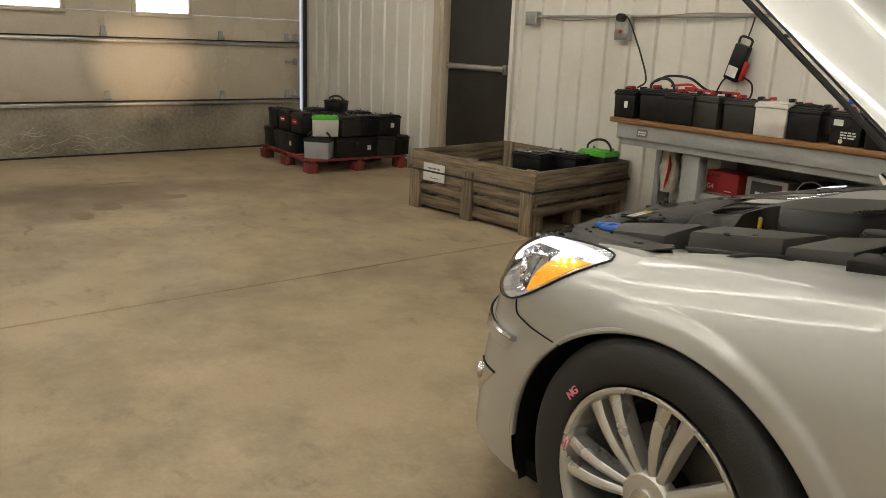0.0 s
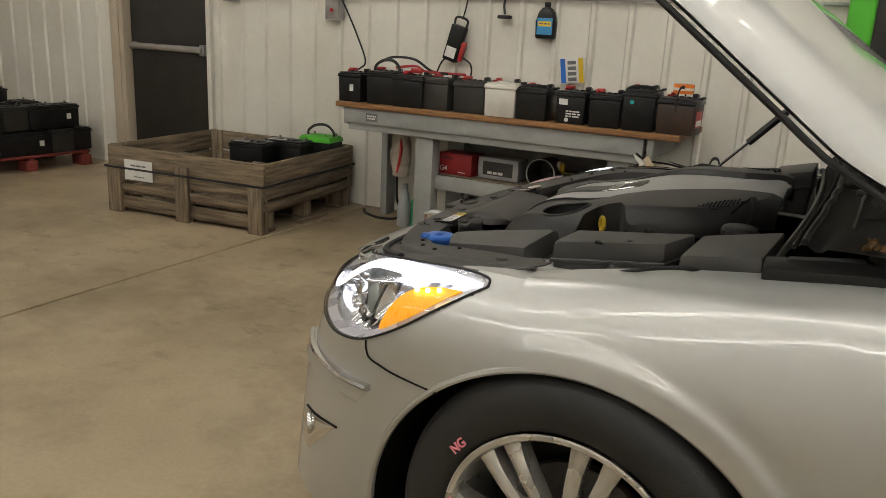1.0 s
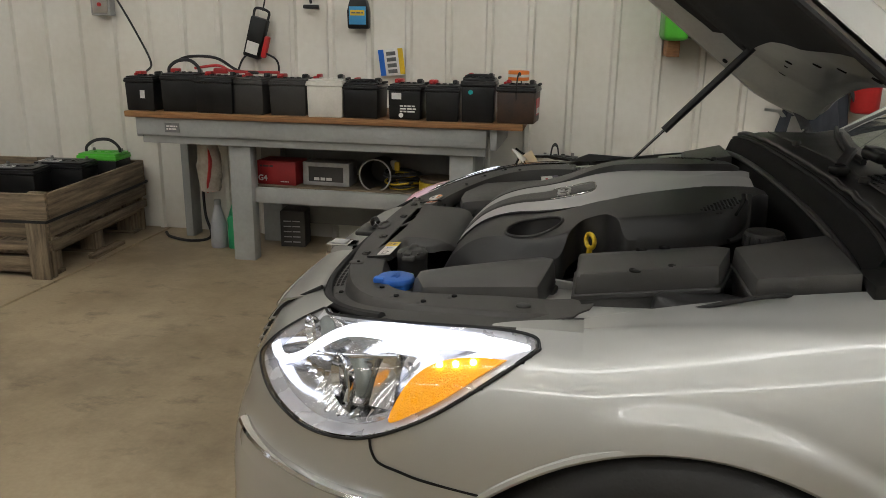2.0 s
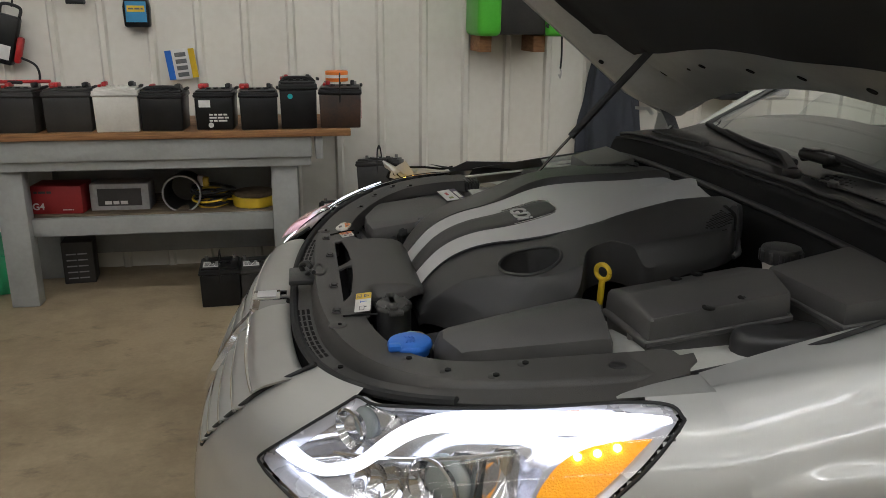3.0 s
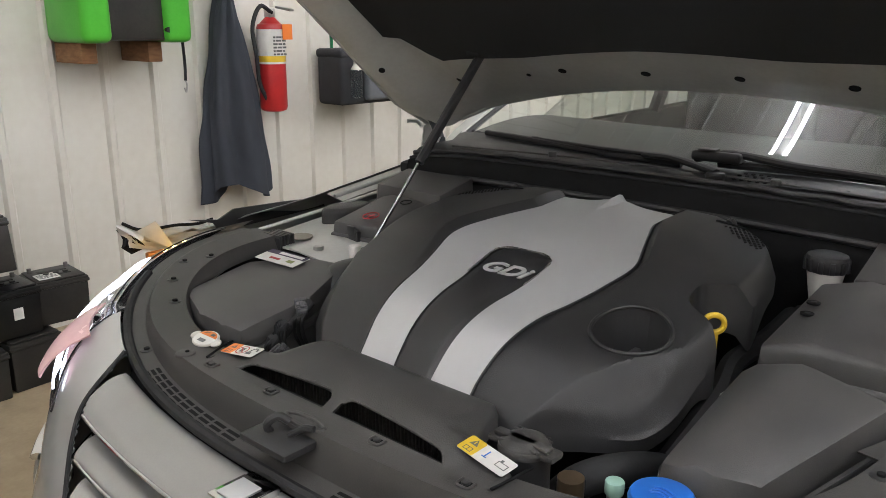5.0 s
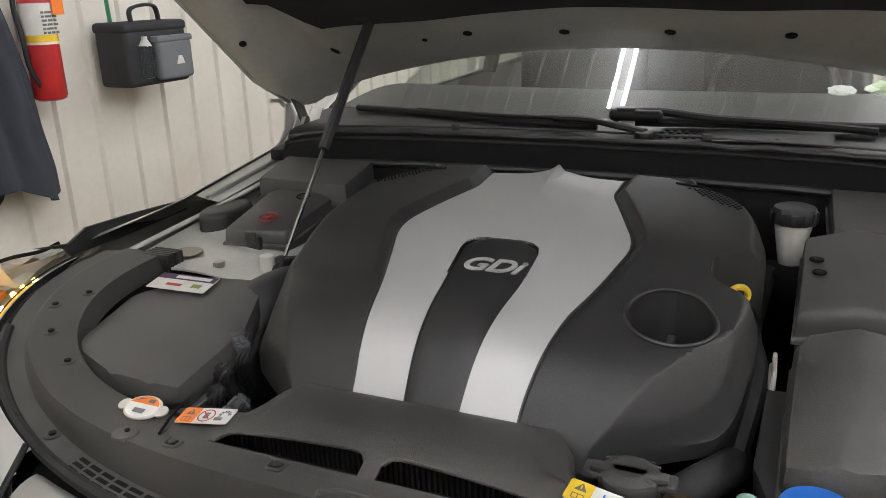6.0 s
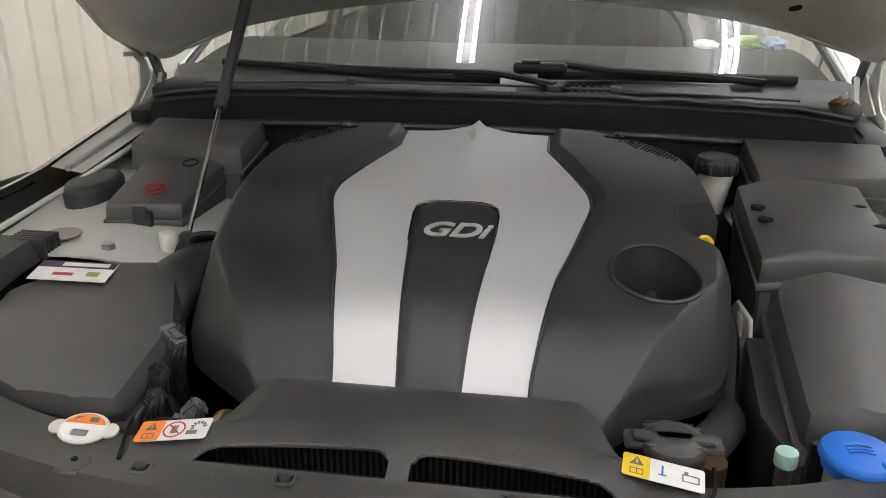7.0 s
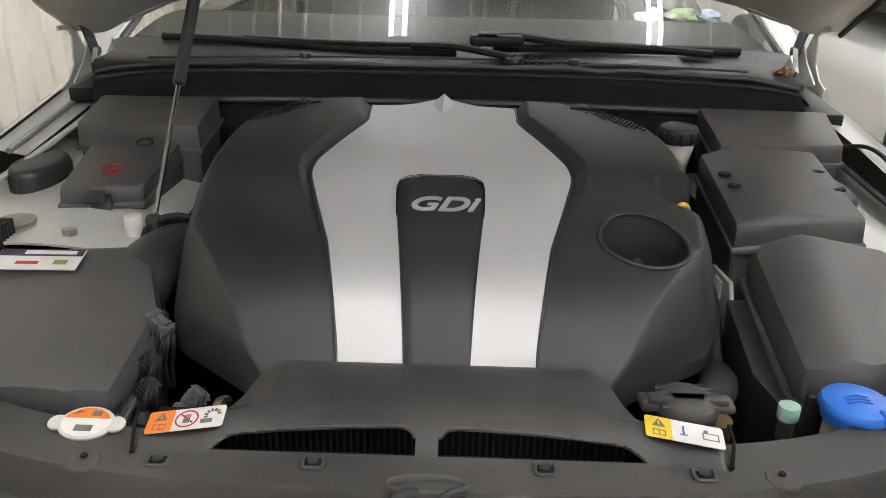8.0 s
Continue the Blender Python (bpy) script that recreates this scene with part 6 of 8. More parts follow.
# ---- engine bay ----
def flat_cover(deg, v):
    """Black cover plate behind the nose: rim shelf, a step up, then flat to the inner edge."""
    p = radians(deg)
    s, c = math.sin(p), math.cos(p)
    o = nose(deg, 1.0, -0.012)
    i = Vector((-0.30 - 0.495 * abs(c) ** 0.5, math.copysign(0.655 * abs(s) ** 0.62, s), 0.787 + 0.058 * s ** 4))
    z = lerp([(0, o.z - 0.014), (0.30, o.z - 0.010), (0.36, i.z + 0.003), (0.9, i.z), (1, i.z - 0.03)], v)
    q = o.lerp(i, min(1.0, v * 1.02))
    return (q.x, q.y, z)


def cover_gap(u, v):
    x, y, z = flat_cover(-88 + 176 * u, v)
    return x > -0.838 and abs(y + 0.011) < 0.292 and v > 0.4


part("radiator_cover", thicken(grid(lambda u, v: flat_cover(-88 + 176 * u, v), 200, 40, skip=cover_gap), -0.004), DULLPLASTIC, car, "black plastic radiator cover with clips", smooth=40)
part("front_seal", sweep([Vector(flat_cover(d, 0.02)) + Vector((-0.004, 0, 0.004)) for d in range(-60, 61, 5)], 0.009, n=2), BLACKTRIM, car, "black rubber seal")
# vent slots in the shelf
for s in (-1, 1):
    for d in range(4, 24, 2):
        for r in range(3):
            v = 0.08 + 0.075 * r
            p, q = Vector(flat_cover(s * d, v)), Vector(flat_cover(s * (d + 1.6), v))
            part("vent_slot", box((q - p).length, 0.0125, 0.003, 0, 0, 0, m=Matrix.Translation((p + q) / 2 + Vector((0, 0, 0.001))) @ (q - p).to_track_quat("X", "Z").to_matrix().to_4x4()), DARK, car)
for d, v in ((30, 0.2), (-30, 0.2), (44, 0.75), (-44, 0.75), (56, 0.6), (-56, 0.6), (66, 0.5), (-66, 0.5), (72, 0.8), (-72, 0.8)):
    p = Vector(flat_cover(d, v))
    clip = part("clip", rod(0.013, 0.004, 0, 0, 0, 16, bevel=0.001, m=Matrix.Translation(p)), PLASTIC, car)
    part("clip_pin", rod(0.005, 0.003, 0, 0, 0.004, 12, m=Matrix.Translation(p)), DARK, clip)

latch = part("hood_latch", box(0.07, 0.10, 0.012, -0.905, 0.0, 0.772, 0.004), PLASTIC, car, "black hood latch")
part("latch_hook", sweep([(-0.905, 0.02, 0.775), (-0.912, 0.022, 0.795), (-0.90, 0.012, 0.806), (-0.89, 0.0, 0.798)], 0.006), PLASTIC, latch)
part("latch_lever", sweep([(-0.90, -0.01, 0.785), (-0.89, -0.03, 0.798), (-0.885, -0.045, 0.80)], 0.005), PLASTIC, latch)

# scoop over the radiator with two slots
SCOOP_Z = [(-0.850, 0.7885), (-0.832, 0.790), (-0.818, 0.795), (-0.804, 0.802), (-0.790, 0.806), (-0.76, 0.810), (-0.70, 0.808), (-0.672, 0.799), (-0.655, 0.780)]
SCOOP_W = [(-0.850, 0.300), (-0.800, 0.302), (-0.788, 0.290), (-0.776, 0.232), (-0.74, 0.212), (-0.70, 0.200), (-0.675, 0.182), (-0.655, 0.150)]


def scoop_at(x, y):
    """Height of the scoop's skin: a raised middle, with flat ends for the stickers."""
    t = abs(y + 0.011)
    z = spl(SCOOP_Z, x)
    flank = 0.792 + 0.15 * max(-0.02, min(0.06, x + 0.81))
    return z + (flank - z) * step(0.205, 0.250, t) * (1 - step(-0.786, -0.760, x)) - 0.016 * step(0.17, 0.215, t) * step(-0.786, -0.76, x)


def scoop(u, v):
    x = -0.850 + 0.195 * u
    t = 2 * v - 1
    y = -0.011 + t * lerp(SCOOP_W, x)
    if abs(x - slot_rear(y)) < 0.0011 and abs(y + 0.008) < 0.224:
        x = slot_rear(y)
    return (x, y, scoop_at(x, y) - 0.010 * max(0, abs(t) - 0.96) / 0.04)


def slot_rear(y):
    """Rear edge of the slots, bowed and rounded down at both ends."""
    a = abs(y + 0.008)
    return -0.797 - 0.016 * (a / 0.22) ** 2 - 0.016 * max(0.0, (a - 0.195) / 0.025) ** 2 - 0.014 * max(0.0, 1 - (a - 0.010) / 0.016) ** 2


def slot(u, v):
    x, y, z = scoop(u, v)
    return -0.829 < x < slot_rear(y) and 0.011 < abs(y + 0.008) < 0.222


sc = part("intake_scoop", thicken(grid(scoop, 100, 240, skip=slot), -0.004), DULLPLASTIC, car, "dusty black plastic intake scoop with two slots", smooth=40)
# near-black boxes paint the shade inside the slots
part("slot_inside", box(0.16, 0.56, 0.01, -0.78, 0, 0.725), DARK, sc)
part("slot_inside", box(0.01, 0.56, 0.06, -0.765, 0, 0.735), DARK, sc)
core = bmesh.new()
for k in range(64):
    box(0.004, 0.0022, 0.050, -0.778, -0.235 + 0.0072 * k, 0.738, bm=core)
part("radiator_core", core, mat("dusty radiator fins", (0.035, 0.032, 0.028), (0.012, 0.011, 0.010), rough=0.7, metal=0.3, scale=30, fine=200, bump=0.2), sc, "dusty radiator fins behind the slots", smooth=0)
tagged(bpy.data.objects["radiator_core"], "dusty radiator fins behind the slots", kind="stuff")
for s in (-1, 1):
    ys = [-0.008 + s * a for a in (0.0115, 0.018, 0.03, 0.06, 0.10, 0.14, 0.17, 0.195, 0.208, 0.215, 0.2205)]
    part("slot_edge", sweep([(slot_rear(y), y, scoop_at(slot_rear(y), y) + 0.0015) for y in ys], 0.0030), DULLPLASTIC, sc)


def on_scoop(x, y, rz, lift=0.0064):
    """A frame lying on the scoop's skin at x, y."""
    dx = scoop_at(x + 0.012, y) - scoop_at(x - 0.012, y)
    dy = scoop_at(x, y + 0.03) - scoop_at(x, y - 0.03)
    n = Vector((-dx / 0.024, -dy / 0.06, 1)).normalized()
    return Matrix.Translation((x, y, scoop_at(x, y) + lift)) @ Vector((0, 0, 1)).rotation_difference(n).to_matrix().to_4x4() @ pose(0, 0, 0, 0, 0, rz)


def rounded(w, h, r, z0, z1, x=0.0, y=0.0):
    """A flat plate with rounded corners."""
    out = []
    for cx, cy, a0 in ((w / 2 - r, h / 2 - r, 0), (-w / 2 + r, h / 2 - r, 90), (-w / 2 + r, -h / 2 + r, 180), (w / 2 - r, -h / 2 + r, 270)):
        out += [(x + cx + r * math.cos(radians(a0 + 22.5 * k)), y + cy + r * math.sin(radians(a0 + 22.5 * k))) for k in range(5)]
    return prism(out, z0, z1)


def sticker(x, y, rz, first):
    """Warning sticker: a coloured end and a white field with drawn signs, facing the car's front."""
    at = on_scoop(x, y, rz, 0.0)
    corners = [at @ Vector((0.010 * i, 0.0155 * j, 0)) for i in range(-4, 5) for j in (-1, 0, 1)]
    at = Matrix.Translation((0, 0, 0.0064 + max(scoop_at(p.x, p.y) - p.z for p in corners))) @ at
    t = part("warning_sticker", rounded(0.080, 0.031, 0.003, 0, 0.0008), PAPER, car, "white warning sticker with a coloured end", m=at)
    part("end_field", rounded(0.027, 0.031, 0.003, 0.0009, 0.0012, -0.0265), first, t)
    part("sign", prism([(-0.007, -0.006), (0.007, -0.006), (0, 0.006)], 0.0013, 0.0015, m=Matrix.Translation((-0.026, 0.007, 0))), INK, t)
    part("sign_mark", box(0.0016, 0.006, 0.0002, -0.026, 0.006, 0.0016), first, t)
    book = bmesh.new()
    for bx, by, bw, bh in ((-0.026, -0.0045, 0.013, 0.001), (-0.026, -0.0115, 0.013, 0.001), (-0.0322, -0.008, 0.001, 0.008), (-0.0198, -0.008, 0.001, 0.008), (-0.026, -0.008, 0.001, 0.007)):
        box(bw, bh, 0.0002, bx, by, 0.0013, bm=book)
    part("sign", book, INK, t)
    if first is ORANGE:
        part("sign_ring", thicken(grid(lambda u, v: ((0.0105 + 0.0018 * v) * math.cos(2 * math.pi * u) + 0.001, (0.0105 + 0.0018 * v) * math.sin(2 * math.pi * u), 0.0013), 28, 1), 0.0002), RED, t)
        part("sign_bar", box(0.020, 0.0018, 0.0002, 0, 0, 0.0017, m=Matrix.Translation((0.001, 0, 0)) @ pose(0, 0, 0, 0, 0, -45)), RED, t)
        palm = box(0.007, 0.006, 0.0002, 0.001, -0.003, 0.0012)
        for k in range(4):
            box(0.0013, 0.006, 0.0002, -0.0018 + 0.0019 * k, 0.003, 0.0012, bm=palm)
        part("sign", palm, INK, t)
        belt = bmesh.new()
        for k in range(7):
            a = radians(200 - 32 * k)
            box(0.0042, 0.0026, 0.0002, 0, 0, 0.0012, m=Matrix.Translation((0.0275 + 0.007 * math.cos(a), 0.002 + 0.007 * math.sin(a), 0)) @ pose(0, 0, 0, 0, 0, math.degrees(a)), bm=belt)
        box(0.012, 0.006, 0.0002, 0.022, -0.006, 0.0012, m=None, bm=belt)
        part("sign", belt, INK, t)
    else:
        part("sign", box(0.002, 0.014, 0.0002, -0.001, 0.001, 0.0012), BLUE, t)
        part("sign", box(0.008, 0.0014, 0.0002, -0.001, -0.005, 0.0012), BLUE, t)
        tank = bmesh.new()
        for bx, by, bw, bh in ((0.0265, 0.003, 0.016, 0.0012), (0.0265, -0.006, 0.016, 0.0012), (0.0188, -0.0015, 0.0012, 0.010), (0.0342, -0.0015, 0.0012, 0.010), (0.022, 0.0055, 0.004, 0.004)):
            box(bw, bh, 0.0002, bx, by, 0.0012, bm=tank)
        part("sign", tank, INK, t)
    return t


sticker(-0.797, 0.240, -86, ORANGE)
sticker(-0.793, -0.268, -97, YELLOW)
tag_at = Matrix.Translation((-0.800, 0.342, 0.7975)) @ pose(0, 0, 0, 0, -14, 0)
sk = part("filler_tag", rod(0.029, 0.004, 0, 0, 0, 28, bevel=0.0015, m=tag_at @ Matrix.Diagonal((0.75, 1.0, 1, 1))), BATWHITE, car, "round filler tag with an orange and white label")
for s in (-1, 1):
    part("tag_ear", rod(0.010, 0.0035, 0, s * 0.030, 0, 16, bevel=0.001, m=tag_at), BATWHITE, sk)
part("label_disc", rod(0.0255, 0.0006, 0, 0, 0.004, 28, m=tag_at @ Matrix.Diagonal((0.75, 1.0, 1, 1))), PAPER, sk)
half = [(0.0245 * 0.75 * math.cos(radians(150) * k / 16 - radians(75)), 0.0245 * math.sin(radians(150) * k / 16 - radians(75))) for k in range(17)]
part("end_field", prism(half, 0.0048, 0.0051, m=tag_at), ORANGE, sk)
part("sign", prism([(0.014, 0.012), (0.014, 0.004), (0.0085, 0.016)], 0.0052, 0.0054, m=tag_at), INK, sk)
part("sign", box(0.006, 0.010, 0.0002, 0.011, -0.008, 0.0052, m=tag_at), INK, sk)
part("sign", box(0.008, 0.018, 0.0002, -0.008, 0.0, 0.0048, m=tag_at), INK, sk)
# seams at the scoop's ends, sunk clips and pins along its front
part("cover_seam", sweep([(-0.776, 0.298, 0.8000), (-0.80, 0.293, 0.7995), (-0.838, 0.282, 0.7945)], 0.0020), DARK, sc)
part("cover_seam", sweep([(-0.770, -0.321, 0.8000), (-0.80, -0.317, 0.7995), (-0.834, -0.306, 0.7945)], 0.0020), DARK, sc)
for x, y in ((-0.848, 0.252), (-0.844, 0.102), (-0.843, -0.123), (-0.844, -0.276)):
    tab = part("sunk_clip", box(0.012, 0.016, 0.0035, x, y, 0.7915, 0.001), DARK, sc)
    part("clip_pin", rod(0.0055, 0.003, x, y, 0.7945, 12), PLASTIC, tab)
    part("clip_rim", sweep([(x + 0.007, y - 0.010, 0.7945), (x - 0.007, y - 0.009, 0.7945), (x - 0.009, y, 0.7945), (x - 0.007, y + 0.009, 0.7945), (x + 0.007, y + 0.010, 0.7945)], 0.0022), DULLPLASTIC, tab)
for x, y in ((-0.852, 0.324), (-0.846, -0.351)):
    boss = part("pin_boss", rod(0.018, 0.004, x, y, 0.7920, 24, 0.016, bevel=0.001), DULLPLASTIC, sc)
    part("clip_pin", rod(0.0035, 0.002, x + 0.004, y, 0.7960, 10), DARK, boss)
part("latch_eye", sweep([(-0.872 + 0.012 * math.sin(a), -0.010 + 0.038 * math.cos(a), 0.7940) for a in (2 * math.pi * k / 28 for k in range(29))], 0.004, n=1), DULLPLASTIC, sc)

# near-black boxes under everything: the bay's shade put into their colour
bay = part("engine_bay", box(1.05, 1.30, 0.02, -0.36, 0, 0.52), DARK, car, "near-black box standing in for bay shade")
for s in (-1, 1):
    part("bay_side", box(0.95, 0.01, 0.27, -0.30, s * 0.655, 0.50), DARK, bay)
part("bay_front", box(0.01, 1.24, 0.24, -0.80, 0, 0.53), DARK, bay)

# ---- engine cover ----
COV_Z = [(-0.676, 0.757), (-0.664, 0.780), (-0.645, 0.805), (-0.61, 0.840), (-0.57, 0.864), (-0.52, 0.880), (-0.46, 0.890), (-0.405, 0.902), (-0.335, 0.921), (-0.25, 0.936), (-0.12, 0.947), (0.0, 0.952), (0.025, 0.944)]
COV_W = [(-0.676, 0.205), (-0.650, 0.236), (-0.60, 0.306), (-0.565, 0.350), (-0.52, 0.374), (-0.46, 0.384), (-0.40, 0.392), (-0.20, 0.393), (-0.12, 0.378), (-0.07, 0.345), (-0.02, 0.272), (0.0, 0.238), (0.025, 0.215)]
OUTER = [(-0.66, 0.118), (-0.50, 0.150), (-0.34, 0.195), (-0.315, 0.199), (-0.285, 0.196), (-0.10, 0.132), (0.03, 0.135)]
INNER = [(-0.66, 0.040), (-0.42, 0.062), (-0.36, 0.064), (-0.345, 0.058), (-0.337, 0.040), (-0.334, 0.0), (0.03, 0.0)]
COV_P = [(-0.676, 0.205), (-0.650, 0.236), (-0.60, 0.300), (-0.565, 0.338), (-0.52, 0.358), (-0.40, 0.372), (-0.20, 0.370), (-0.12, 0.358), (-0.07, 0.330), (-0.02, 0.268), (0.0, 0.238), (0.025, 0.215)]
HOLE = (-0.466, -0.287, 0.061)


def skew(x):
    """The cover sits a little askew in the bay."""
    return 0.0175 * min(0.0, x)


def cover_w(x, y):
    """Half-width of the cover, with a notch for the dipstick on the driver's side."""
    return spl(COV_W if y < 0 else COV_P, x) - (0.074 * math.exp(-((x + 0.340) / 0.046) ** 4) if y < 0 else 0.0)


def cover_z(x, y):
    y -= skew(x)
    z = spl(COV_Z, x)
    t = abs(y) / spl(COV_W if y < 0 else COV_P, x)
    z -= 0.012 * (y / 0.3) ** 2
    # wings stand proud of the silver bands, with a chamfer along them
    z += 0.019 * min(1.0, max(0.0, abs(y) - lerp(OUTER, x) - 0.002) / 0.017) * step(-0.50, -0.27, x)
    # a swelling under the raised tip
    z += 0.012 * step(-0.20, -0.01, x) * math.exp(-(y / 0.045) ** 2)
    # flat facets fall away at the two front corners behind a sharp crease
    z -= (1.25 if y < 0 else 1.05) * max(0.0, abs(y) - 0.228 - (x + 0.648) * (0.70 if y < 0 else 0.58)) * (1 - step(-0.44, -0.34, x))
    low = lerp([(-0.66, 0.757), (-0.56, 0.765), (-0.49, 0.79), (-0.40, 0.835), (-0.32, 0.875), (0.0, 0.895)], x)
    z = max(z, low - 0.02)
    return z - max(0.0, z - low) * step(0.93, 1.03, t) ** 1.3


def cover(u, v):
    x = -0.676 + 0.701 * u ** 0.9
    y = skew(x) + (2 * v - 1) * cover_w(x, 2 * v - 1)
    d = math.hypot(x - HOLE[0], y - HOLE[1])
    if abs(d - HOLE[2]) < 0.006:
        x, y = HOLE[0] + (x - HOLE[0]) * HOLE[2] / d, HOLE[1] + (y - HOLE[1]) * HOLE[2] / d
    return (x, y, cover_z(x, y))


def hole_skip(u, v):
    x = -0.676 + 0.701 * u ** 0.9
    y = skew(x) + (2 * v - 1) * cover_w(x, 2 * v - 1)
    return math.hypot(x - HOLE[0], y - HOLE[1]) < HOLE[2] - 0.002


bm = grid(cover, 130, 190, skip=hole_skip)
bmesh.ops.recalc_face_normals(bm, faces=bm.faces)
rim_edges = [e for e in bm.edges if e.is_boundary and all(math.hypot(v.co.x - HOLE[0], v.co.y - HOLE[1]) > 0.09 for v in e.verts)]
ret = bmesh.ops.extrude_edge_only(bm, edges=rim_edges)
for g in ret["geom"]:
    if isinstance(g, bmesh.types.BMVert):
        g.co.z -= 0.022 + (0.060 * math.exp(-((g.co.x + 0.33) / 0.10) ** 4) if g.co.y < -0.2 else 0.0)
eng = part("engine_cover", bm, PLASTIC, car, "black and silver plastic engine cover", smooth=24)
part("filler_well", grid(lambda u, v: (HOLE[0] + (HOLE[2] + 0.001) * (1 - 0.14 * v) * math.cos(2 * math.pi * u), HOLE[1] + (HOLE[2] + 0.001) * (1 - 0.14 * v) * math.sin(2 * math.pi * u), cover_z(HOLE[0] + HOLE[2] * math.cos(2 * math.pi * u), HOLE[1] + HOLE[2] * math.sin(2 * math.pi * u)) * (1 - v) + 0.80 * v), 40, 6), PLASTIC, eng, "round oil filler well")
part("filler_rim", sweep([(HOLE[0] + HOLE[2] * math.cos(a), HOLE[1] + HOLE[2] * math.sin(a), cover_z(HOLE[0] + HOLE[2] * math.cos(a), HOLE[1] + HOLE[2] * math.sin(a)) + 0.001) for a in (2 * math.pi * k / 40 for k in range(41))], 0.0035, n=1), PLASTIC, eng)
cap = part("oil_cap", rod(0.036, 0.03, HOLE[0], HOLE[1], 0.795, 24, bevel=0.004), DARK, eng)
part("cap_grip", box(0.06, 0.012, 0.02, HOLE[0], HOLE[1], 0.825, 0.003, m=None), PLASTIC, eng)
for s in (-1, 1):
    def band(u, v):
        x = -0.669 + 0.692 * u
        a, c = lerp(INNER, x), lerp(OUTER, x)
        y = s * (a + (c - a) * v)
        return (x, y + skew(x), cover_z(x, (y + skew(x)) ) + 0.0035)

    part("silver_band", grid(band, 150, 10), SATIN, eng, "satin silver band", smooth=40)
    part("band_edge", sweep([Vector(band(k / 30, 1.0)) for k in range(31)], 0.0022, n=2), PLASTIC, eng)
plate = part("name_plate", grid(lambda u, v: (lambda x: (x, skew(x) + (2 * v - 1) * (lerp(INNER, x) - 0.002), cover_z(x, skew(x)) + 0.006 * (1 - (2 * v - 1) ** 8)))(-0.669 + 0.332 * u), 60, 12), PLASTIC, eng, "black centre strip")
part("plate_rim", sweep([(lambda x, y: (x, y + skew(x), cover_z(x, y + skew(x)) + 0.006))(x, s * lerp(INNER, x)) for x, s in [(-0.44, 1), (-0.40, 1), (-0.37, 1), (-0.352, 1), (-0.341, 1), (-0.3365, 1), (-0.3365, -1), (-0.341, -1), (-0.352, -1), (-0.37, -1), (-0.40, -1), (-0.44, -1)]], 0.0014, n=1), CHROME, eng)
slope = math.degrees(math.atan2(0.923 - 0.887, 0.135))
words("lettering", "GDi", 0.047, SATIN, eng, Matrix.Translation((-0.413, -0.008, cover_z(-0.413, 0) + 0.008)) @ pose(0, 0, 0, 0, -slope, 0) @ pose(0, 0, 0, 0, 0, -90) @ Matrix.Diagonal((1.20, 1, 1, 1)), 0.0012, 0.32, "silver raised lettering")
def tip_ridge(u, v):
    x, t = -0.115 + 0.135 * u, 2 * v - 1
    wide = 0.0175 * math.sin(math.pi * min(1.0, 0.02 + 0.78 * u ** 1.2)) ** 0.9
    return (x, -0.001 + wide * t, cover_z(x, 0) + 0.002 + 0.014 * u ** 1.3 * (1 - abs(t)))


part("raised_tip", grid(tip_ridge, 20, 12), SATIN, eng, "raised silver tip", smooth=30)
VENT = [(-0.050, 0.252), (-0.042, 0.285), (-0.066, 0.330), (-0.100, 0.356), (-0.140, 0.352), (-0.118, 0.318), (-0.085, 0.282)]
for s in (-1, 1):
    # meshed air vents near the rear corners under a raised lip
    def on_cover(x, y, lift):
        y = s * y * (1.0 if s < 0 else 0.97) + skew(x)
        return Vector((x, y, cover_z(x, y) + lift))

    cx, cy = sum(p[0] for p in VENT) / len(VENT), sum(p[1] for p in VENT) / len(VENT)
    ring = [p.to_2d() for p in smooth_line([(*p, 0) for p in VENT + VENT[:1]], 5)[:-1]]
    vent = part("vent_plate", grid(lambda u, v: on_cover(cx + (ring[round(u * len(ring)) % len(ring)][0] - cx) * v, cy + (ring[round(u * len(ring)) % len(ring)][1] - cy) * v, 0.0008), len(ring), 6), PLASTIC, eng, "meshed vent plate")
    dots = bmesh.new()
    for i in range(16):
        for j in range(14):
            x, y = -0.145 + 0.0075 * i, 0.250 + 0.0085 * j + 0.00425 * (i % 2)
            if inside([(cx + 0.93 * (p[0] - cx), cy + 0.93 * (p[1] - cy)) for p in VENT], x, y):
                rod(0.0028, 0.0012, *on_cover(x, y, 0.0006), 6, bm=dots)
    part("vent_mesh", dots, DARK, vent, "rows of small vent holes")
    lip = [on_cover(x, y, l) for x, y, l in ((-0.024, 0.246, -0.003), (-0.026, 0.262, 0.003), (-0.030, 0.290, 0.005), (-0.052, 0.335, 0.004), (-0.074, 0.354, -0.004))]
    part("vent_lip", sweep(lip, 0.0065, flat=0.7), PLASTIC, vent, "raised vent lip")
    gap = [on_cover(x, y, 0.0012) for x, y in ((-0.032, 0.232), (-0.036, 0.262), (-0.044, 0.292), (-0.062, 0.326))]
    part("vent_gap", sweep(gap, 0.0045, flat=0.4), DARK, vent)

